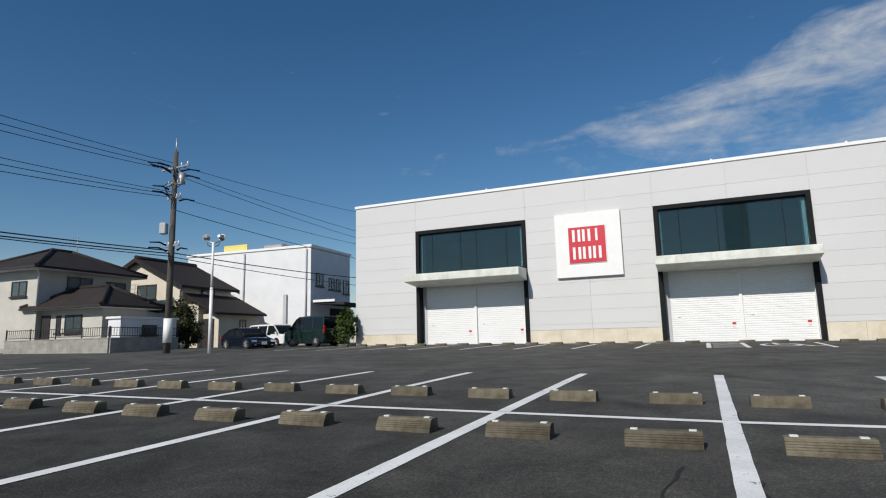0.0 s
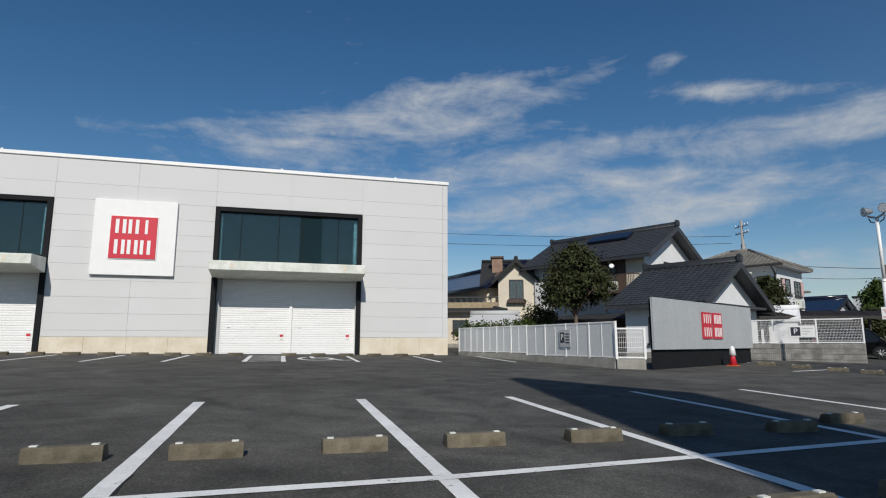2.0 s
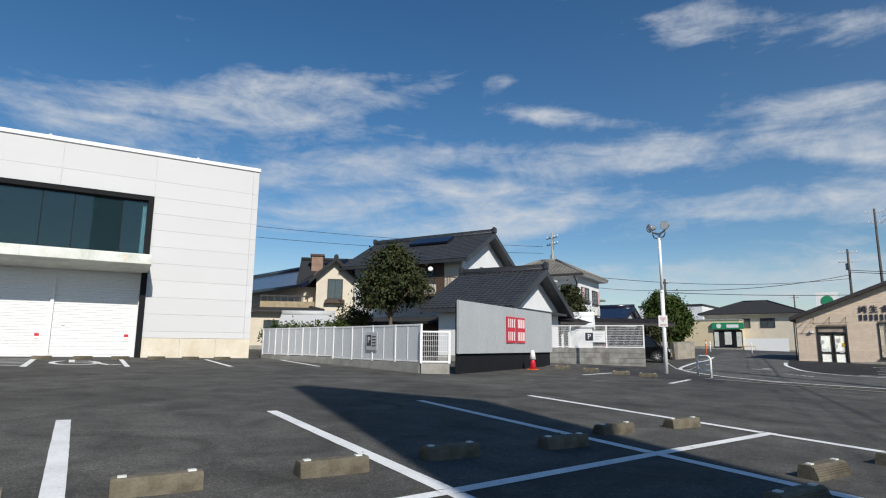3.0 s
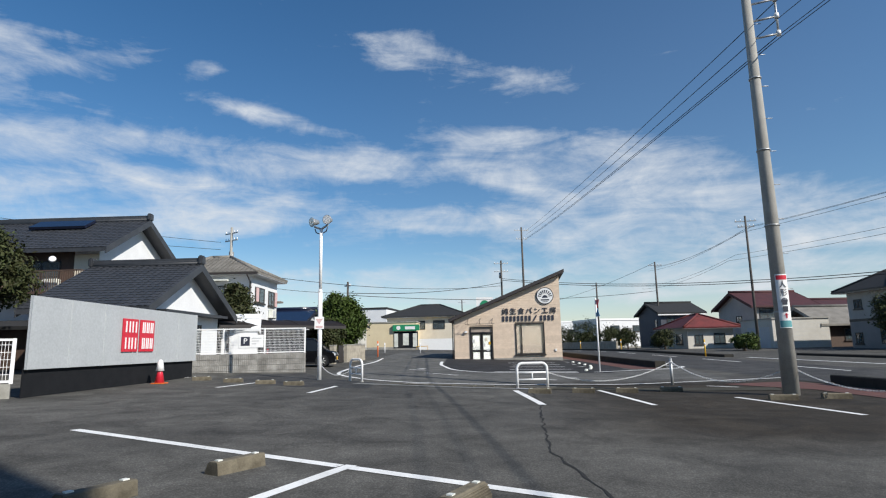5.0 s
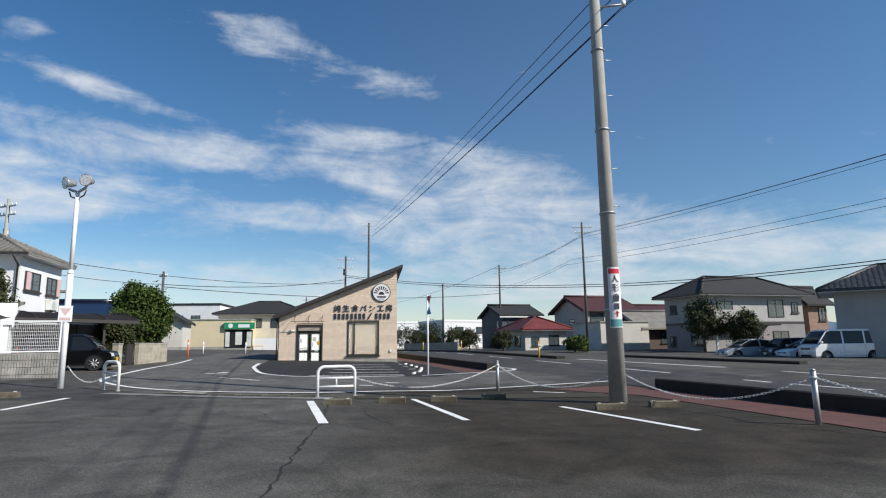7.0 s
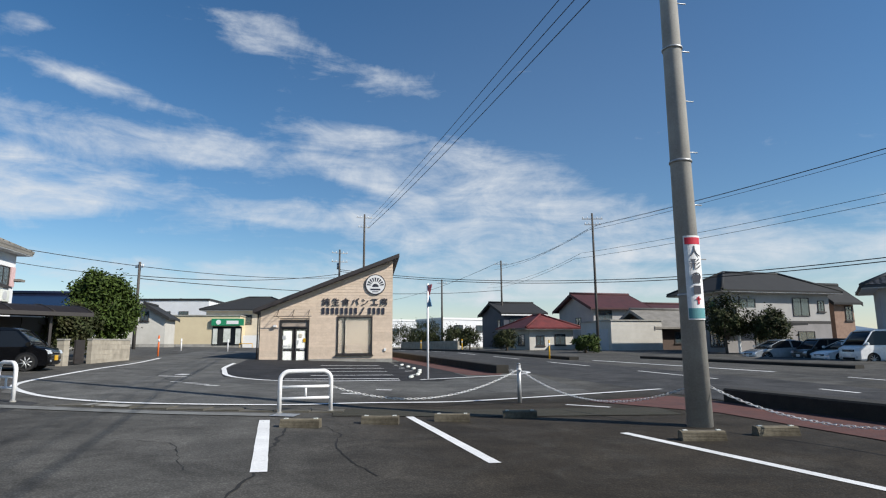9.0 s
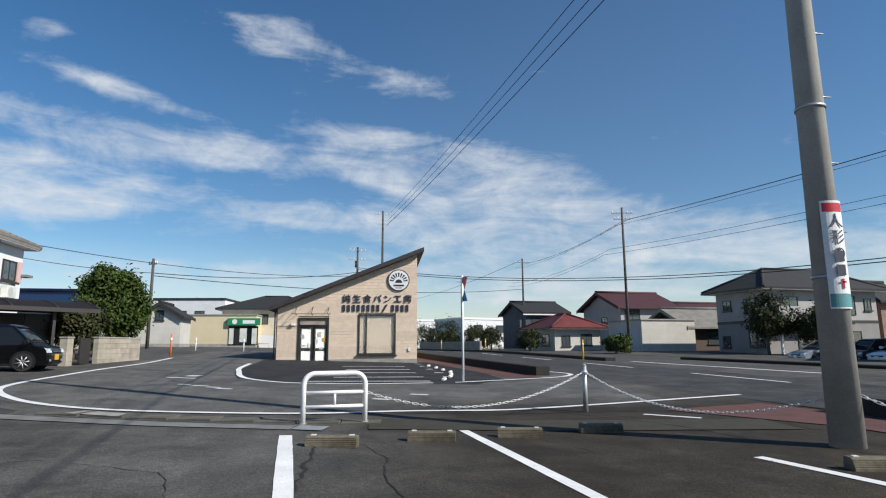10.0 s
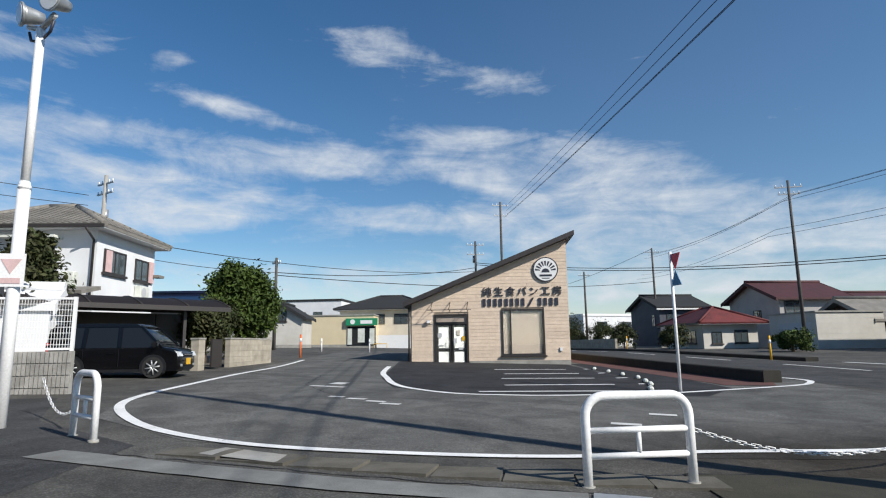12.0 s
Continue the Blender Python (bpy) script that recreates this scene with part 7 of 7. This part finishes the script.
for k, (x, y, s) in enumerate(((86, -17.2, 1.2), (80.5, -17.8, 1.0), (95, -14.5, 1.6), (100, -12.2, 1.4), (88.5, -14.2, 0.9), (69.5, -19.0, 0.8))):
    tree("dark roadside hedge shrub across the road", x, y, 0.5, [(0, 0, 1.3 * s, 1.9 * s, 1.6 * s, 1.2 * s)], 3000, 0.13, "leafdark", 20 + k, name="shrub")
tree("reddish shrub between two houses", -15.4, 36.2, 0.6, [(-0.2, 0, 1.7, 0.75, 0.75, 1.3), (0.1, 0, 0.9, 0.7, 0.7, 0.8)], 4500, 0.1, "leafdark", 30, name="shrub")

# ---- houses further off ----
w1 = house("pale two-storey house with dark brown hip roof", -28.0, 35.8, -22, 5.2, 6.4, 5.0, "hip", 1.55, "agedwall", "eavebrown", 0.7, "x", (("e", 2.6, 4.35, 1.7, 0.75), ("e", 5.2, 4.25, 1.5, 0.75), ("s", 3.6, 3.9, 1.3, 0.9)))
part("downpipe", tubed([(5.28, -0.08, 2.7), (5.28, -0.08, 4.7), (5.5, -0.4, 5.0)], 0.05, 8), M["white"], w1)
aerial = part("aerial_mast", tubed([(1.6, 5.0, 6.2), (1.6, 5.0, 8.1)], 0.025, 6), M["steel"], w1)
for z in (7.4, 7.7, 8.0):
    part("aerial_rod", tubed([(1.1, 5.0, z), (2.1, 5.0, z)], 0.015, 5), M["steel"], aerial)
w2 = house("single-storey wing with dark brown hip roof behind a fence", -23.5, 34.4, -22, 5.3, 3.0, 2.6, "hip", 1.25, "agedwall", "eavebrown", 0.6, "x", (("s", 3.1, 1.75, 1.35, 1.0), ("s", 1.9, 1.75, 0.35, 1.0), ("s", -0.6, 1.4, 0.5, 1.4)))
part("entrance_door", boxes((0.4, 1.2, -0.06, 0.0, 0.3, 2.3)), M["bronze"], w2, "dark brown entrance door")
part("rear_roof", boxes((3.2, 5.6, 2.6, 5.6, 2.55, 2.75)), M["eavebrown"], w2, "", pose(0, 0, 0.6, -6, 0, 0))
part("rear_wall", boxes((3.4, 5.2, 2.9, 5.3, 0.0, 2.4)), M["greywall"], w2)
h2 = house("beige two-storey house with dark gable roof", -25.71, 44.79, -23, 8.4, 5.0, 4.65, "gable", 2.05, "stucco", "eavebrown", 0.45, "y", (("s", 5.0, 4.3, 1.9, 1.1), ("e", 2.5, 4.0, 1.4, 0.9)))
part("gable_vent", boxes((4.0, 4.18, -0.03, 0.0, 5.6, 5.85)), M["bronze"], h2)
part("downpipe", tubed([(8.3, -0.08, 0.3), (8.3, -0.08, 4.3), (8.75, -0.3, 4.45)], 0.06, 8), M["dirtywhite"], h2)
part("porch_wall", boxes((8.41, 9.5, 0.5, 5.3, 0.0, 3.3), (9.5, 11.0, 0.9, 5.3, 0.0, 2.55)), M["stucco"], h2)
pr = bmesh.new()
prism(pr, [(8.42, 3.95), (11.5, 2.45), (11.5, 2.6), (8.42, 4.12)], 0.0, 5.6)
part("porch_roof", pr, M["eavebrown"], h2, "dark lean-to porch roof")
part("porch_door", boxes((9.6, 10.6, 0.82, 0.9, 0.1, 2.2)), M["bronze"], h2)
add_window(h2, pose(11.0, 0, 0) @ pose(0, 0, 0, 0, 0, 90), 3.4, 1.6, 0.7, 1.1)
shed2 = house("white garden shed with flat roof behind a wall", -17.75, 31.5, -22, 0.9, 3.9, 1.95, "flat", 0.12, "whitewall", "white", 0.08, "x", (("e", 1.9, 1.35, 1.0, 0.55),))
fac = house("large white factory building with flat roof", -21.65, 51.4, -22, 12.8, 6.4, 8.13, "flat", 0.2, "whitewall", "white", 0.1, "x", (("e", 1.3, 5.5, 1.1, 1.1), ("e", 3.2, 5.3, 0.9, 1.0), ("e", 4.3, 5.3, 0.7, 1.0), ("e", 5.7, 5.2, 1.0, 1.2)), category="factory")
for x, z in ((6.2, 8.0), (12.4, 8.0)):
    part("downpipe", tubed([(x, -0.1, 0.2), (x, -0.1, z)], 0.07, 8), M["greywall"], fac)
part("duct", boxes((10.3, 10.6, -0.2, -0.01, 0.2, 4.3)), M["greywall"], fac)
part("roof_sign", boxes((3.5, 6.0, 0.5, 0.6, 8.3, 8.95)), M["paleyellow"], fac, "yellow rooftop sign")
part("roof_tank", bevelled(boxes((6.9, 8.9, 1.5, 2.6, 8.3, 8.95)), 0.1), M["steel"], fac)
part("porch_roof", boxes((12.82, 15.6, 0.2, 7.0, 4.1, 4.3)), M["slate"], fac, "", pose(0, 0, 0.0, 0, 3, 0))
part("awning", boxes((13.0, 15.0, 0.05, 0.2, 3.55, 3.75)), M["white"], fac)
part("loading_door", boxes((12.8, 12.86, 3.0, 5.4, 0.2, 3.2)), M["dark"], fac)
house("cream roadside shop with flat roof", 91.6, 18.9, -93, 9.2, 8.0, 3.9, "flat", 0.15, "cream", "concrete", 0.1, "x", (), category="shop")
k = single("shop_front", boxes((0, 3.2, -0.3, 0.0, 2.6, 3.3)), M["green"], "green shop sign over a dark window", "shop sign", pose(91.3, 13.1, 0.3, 0, 0, -93) @ Matrix.Scale(1.22, 4))
part("sign_text", boxes((1.5, 2.7, -0.32, -0.301, 2.75, 3.1)), M["white"], k)
part("emblem", tubed([(0.7, -0.31, 2.95), (0.7, -0.302, 2.95)], 0.25, 18), M["white"], k)
part("window", boxes((0.1, 3.0, -0.06, -0.001, 0.6, 2.5)), M["carglass"], k)
part("poster", boxes((0.15, 0.6, -0.07, -0.061, 0.7, 2.3), (1.2, 1.9, -0.07, -0.061, 0.9, 2.3), (2.4, 2.9, -0.07, -0.061, 0.7, 2.3)), M["dirtywhite"], k)
single("white_fence", boxes((0, 5.2, -0.04, 0.04, 0, 1.9)), M["white"], "white panel fence beside the roadside shop", "fence", pose(92.0, 9.4, 0.35, 0, 0, -92))
o = single("handrail", tubed([(0, 0, 0), (0, 0, 0.9), (1.6, 0, 0.9), (1.6, 0, 0)], 0.05, 8), M["yellow"], "yellow tubular rail beside the shop door", "handrail", pose(90.6, 9.6, 0.3, 0, 0, -92))
house("white long building with flat roof behind the shop", 116.0, 15.5, 84, 10.4, 10.0, 7.0, "flat", 0.3, "whitewall", "slate", 0.1, "x", (("n", 1.5, 5.0, 1.4, 0.8), ("n", 4.2, 5.0, 1.4, 0.8), ("n", 6.8, 5.0, 1.4, 0.8)))
house("two-storey apartment house with dark hip roof", 103.0, 2.0, 86, 12.0, 9.0, 5.2, "hip", 2.0, "stucco", "slate", 0.7, "x", (("n", 2.0, 4.0, 1.8, 1.3), ("n", 5.0, 4.0, 1.8, 1.3), ("n", 8.0, 4.0, 1.8, 1.3)))
tower = empty("pole_sign", on_ground(84.0, -0.3, 0), "round green and white pole sign above the roofs", "pole sign")
part("post", tubed([(0, 0, 0), (0, 0, 5.6)], 0.12, 10), M["steel"], tower)
part("board", boxes((-0.1, 0.1, -1.1, 1.1, 5.3, 7.0)), M["white"], tower)
part("disc", tubed([(-0.16, 0, 6.0), (-0.101, 0, 6.0)], 0.6, 20), M["green"], tower)

# across the road
rh = house("white two-storey house with brown hip roof and blue band", 58.6, -31.3, 186, 5.0, 10.6, 5.2, "hip", 1.75, "homewall", "slate", 0.75, "x", (("s", 3.6, 4.1, 1.2, 1.0), ("s", 4.0, 1.6, 1.5, 1.4), ("s", 0.9, 1.4, 0.8, 0.9), ("e", 7.6, 4.1, 1.7, 1.5), ("e", 2.2, 4.0, 1.6, 1.4), ("e", 3.6, 1.4, 1.8, 1.9), ("e", 7.9, 1.5, 1.7, 1.3), ("e", 9.7, 4.2, 0.7, 0.9), ("s", 1.2, 4.2, 0.9, 0.8)), -0.2, 2.75)
part("balcony_front", boxes((6.1, 6.25, 0.0, 4.4, 2.8, 3.9)), M["homewall"], rh, "grey balcony front")
part("lower_wall", boxes((-0.005, 5.005, -0.005, 10.605, 0.41, 2.74)), M["lowwall"], rh, "mauve-grey ground floor wall")
part("balcony_side", boxes((5.0, 6.1, 0.0, 0.12, 2.8, 3.9)), M["homewall"], rh)
part("balcony_floor", boxes((5.0, 6.1, 0.12, 4.4, 2.7, 2.85)), M["homewall"], rh)
part("porch_post", boxes((6.0, 6.15, 0.1, 0.25, 0.0, 2.7)), M["white"], rh)
part("entry_roof", boxes((5.0, 6.4, 4.6, 6.6, 2.6, 2.75)), M["slate"], rh)
brk = house("brick-clad house with white trimmed gable", 59.5, -43.8, 186, 3.4, 2.2, 4.9, "gable", 1.3, "brick", "slate", 0.5, "y", (("s", 1.0, 3.8, 0.6, 1.1), ("s", 2.0, 3.8, 0.6, 1.1), ("e", 1.6, 3.8, 0.8, 1.2)), -0.3)
house("pale grey house with dark tiled roof", 43.6, -34.9, 136, 5.0, 12.0, 4.3, "hip", 1.6, "homewall", "tile", 0.8, "x", (("e", 6, 3.2, 1.4, 1.1),), -0.3)
house("single-storey white house with red tiled roof", 76.2, -20.7, 186, 6.6, 4.9, 2.45, "hip", 1.45, "agedwall", "tilered", 0.7, "x", (("e", 1.2, 1.3, 0.9, 1.0), ("e", 3.4, 1.4, 1.2, 1.1), ("s", 4.6, 1.4, 1.6, 1.1)), 0.1)
dk = house("dark blue-grey two-storey house with white trim", 94.8, -23.0, 186, 8.0, 5.6, 4.9, "gable", 1.4, "darkwall", "slate", 0.5, "y", (("e", 1.4, 3.8, 1.1, 0.9), ("e", 4.0, 3.8, 1.1, 0.9), ("e", 2.6, 1.5, 2.0, 1.2), ("s", 6.4, 3.4, 0.8, 1.4)), 0.2)
part("eave_trim", boxes((8.4, 8.5, -0.5, 6.1, 4.55, 4.7)), M["white"], dk)
house("white two-storey house with maroon roof", 81.0, -29.2, 186, 7.9, 6.6, 4.9, "gable", 1.6, "homewall", "maroon", 0.6, "y", (("e", 1.4, 3.9, 1.8, 1.4), ("s", 4.6, 3.4, 1.2, 1.0)), 0.1)
house("long low building with maroon roof behind", 86.0, -37.0, 186, 8.0, 16.0, 4.6, "gable", 1.2, "greywall", "maroon", 0.6, "y", (), 0.1)
gar = house("pale single-storey garage with a closed door", 68.0, -26.2, 186, 5.4, 5.4, 3.2, "flat", 0.12, "agedwall", "concrete", 0.1, "x", (), -0.1)
part("garage_door", boxes((1.2, 4.9, -0.03, 0.0, 0.1, 2.5)), M["greywall"], gar, "closed grey garage door")
for k in range(7):
    part("board_joint", boxes((5.4, 5.408, 0.05, 5.35, 0.5 + 0.38 * k, 0.515 + 0.38 * k)), M["greywall"], gar)
house("low house with grey tiled roof beside the garage", 70.0, -31.6, 186, 6.0, 13.0, 2.9, "gable", 1.4, "brown", "tilegrey", 0.9, "y", (("e", 3.0, 1.7, 2.4, 1.1),), -0.1)
for x, y, t, w, h, lab in ((100, -18, -70, 12, 4.5, "white building between trees down the road"), (118, -10, -75, 16, 5.0, "pale building far down the road"), (128, 14, -80, 14, 5.0, "pale far house above the street"), (-40, 20, 20, 9, 5.0, "pale far house at the edge of the lot")):
    house(lab, x, y, t, w, 8, h, "flat", 0.3, "whitewall", "white", 0.1, "x", (("s", 3, 3.2, 1.6, 1.0), ("s", 7, 3.2, 1.6, 1.0)))
house("dark-roofed house with solar panels behind the carport", 57.0, 22.0, -88, 6.0, 7.0, 2.7, "gable", 1.2, "greywall", "solar", 0.5, "x", ())
house("grey gabled house beyond the garden wall", 77.0, 18.9, -88, 4.0, 4.4, 3.1, "gable", 1.2, "agedwall", "slate", 0.4, "y", (("s", 2.0, 3.2, 0.8, 1.0),))
garden_wall((72, -14.6), (95, -11.4), 1.0, 0.2, "gardenwall", "grey block garden wall along the road")


def hills():
    bm = bmesh.new()
    n = 60
    lo, hi = [], []
    for i in range(n + 1):
        a = radians(-75 + 85 * i / n)
        r = 2400
        h = 22 + 60 * max(0, noise.noise((i * 0.13, 3.1, 0))) + 55 * math.exp(-((i - 24) / 4.0) ** 2) + 10 * noise.noise((i * 0.6, 0, 1))
        lo.append(bm.verts.new((r * math.cos(a), r * math.sin(a), -30)))
        hi.append(bm.verts.new((r * math.cos(a) * 1.03, r * math.sin(a) * 1.03, h)))
    for i in range(n):
        bm.faces.new((lo[i], lo[i + 1], hi[i + 1], hi[i]))
    single("backdrop", bm, M["mountain"], "pale blue far hills on the horizon", "hills", kind="structure")


hills()

# ---- cracks in the asphalt, tyre marks, patches ----
M["crack"] = material("crack_dark", (0.012, 0.012, 0.012), 1.0, bump=0)


def crack(points, width, seed):
    r = random.Random(seed)
    p = [Vector(q) for q in points]
    path = []
    for a, b in zip(p, p[1:]):
        n = max(2, int((b - a).length / 0.16))
        d = (b - a).normalized()
        for i in range(n):
            path.append(a.lerp(b, i / n) + Vector((-d.y, d.x)) * r.uniform(-0.035, 0.035))
    path.append(p[-1])
    bm = bmesh.new()
    row = []
    for i, q in enumerate(path):
        d = (path[min(i + 1, len(path) - 1)] - path[max(i - 1, 0)]).normalized()
        w = width * r.uniform(0.25, 1.0) / 2
        row.append([bm.verts.new((q.x + k * -d.y * w, q.y + k * d.x * w, g(q.x, q.y) + 0.005)) for k in (-1, 1)])
    for a, b in zip(row, row[1:]):
        bm.faces.new((a[0], b[0], b[1], a[1]))
    single("crack", bm, M["crack"], "dark open crack in worn asphalt", "crack", group="cracks", kind="structure")


crack([(22.3, -1.35), (18.7, -1.25), (15.8, -1.0), (13.4, -0.85), (10.5, -1.2), (8.6, -1.5)], 0.05, 1)
crack([(22.6, -1.7), (21.2, -2.1), (20.1, -2.0), (18.6, -2.4)], 0.02, 2)
crack([(23.4, -3.4), (22.2, -4.3), (21.3, -4.5)], 0.02, 3)
crack([lot(-9.05, -24.6), lot(-9.15, -25.4), lot(-9.3, -26.3), lot(-9.2, -27.4)], 0.03, 4)
crack([lot(-8.8, -21.2), lot(-8.6, -22.2), lot(-8.75, -23.6), lot(-8.6, -25.2)], 0.03, 5)
crack([lot(-9.0, -16.9), lot(-4.4, -17.0), lot(-2.8, -16.8), lot(0.6, -16.4)], 0.018, 6)
crack([(30.6, 1.6), (31.0, 2.6), (33.0, 3.5), (36.0, 3.8)], 0.03, 7)
crack([(24.9, 3.6), (24.6, 2.6), (24.2, 1.2), (23.9, 0.1), (23.6, -1.3)], 0.03, 8)
crack([(20.4, 2.4), (21.2, 1.2), (20.6, -0.1), (19.0, -0.6)], 0.015, 9)
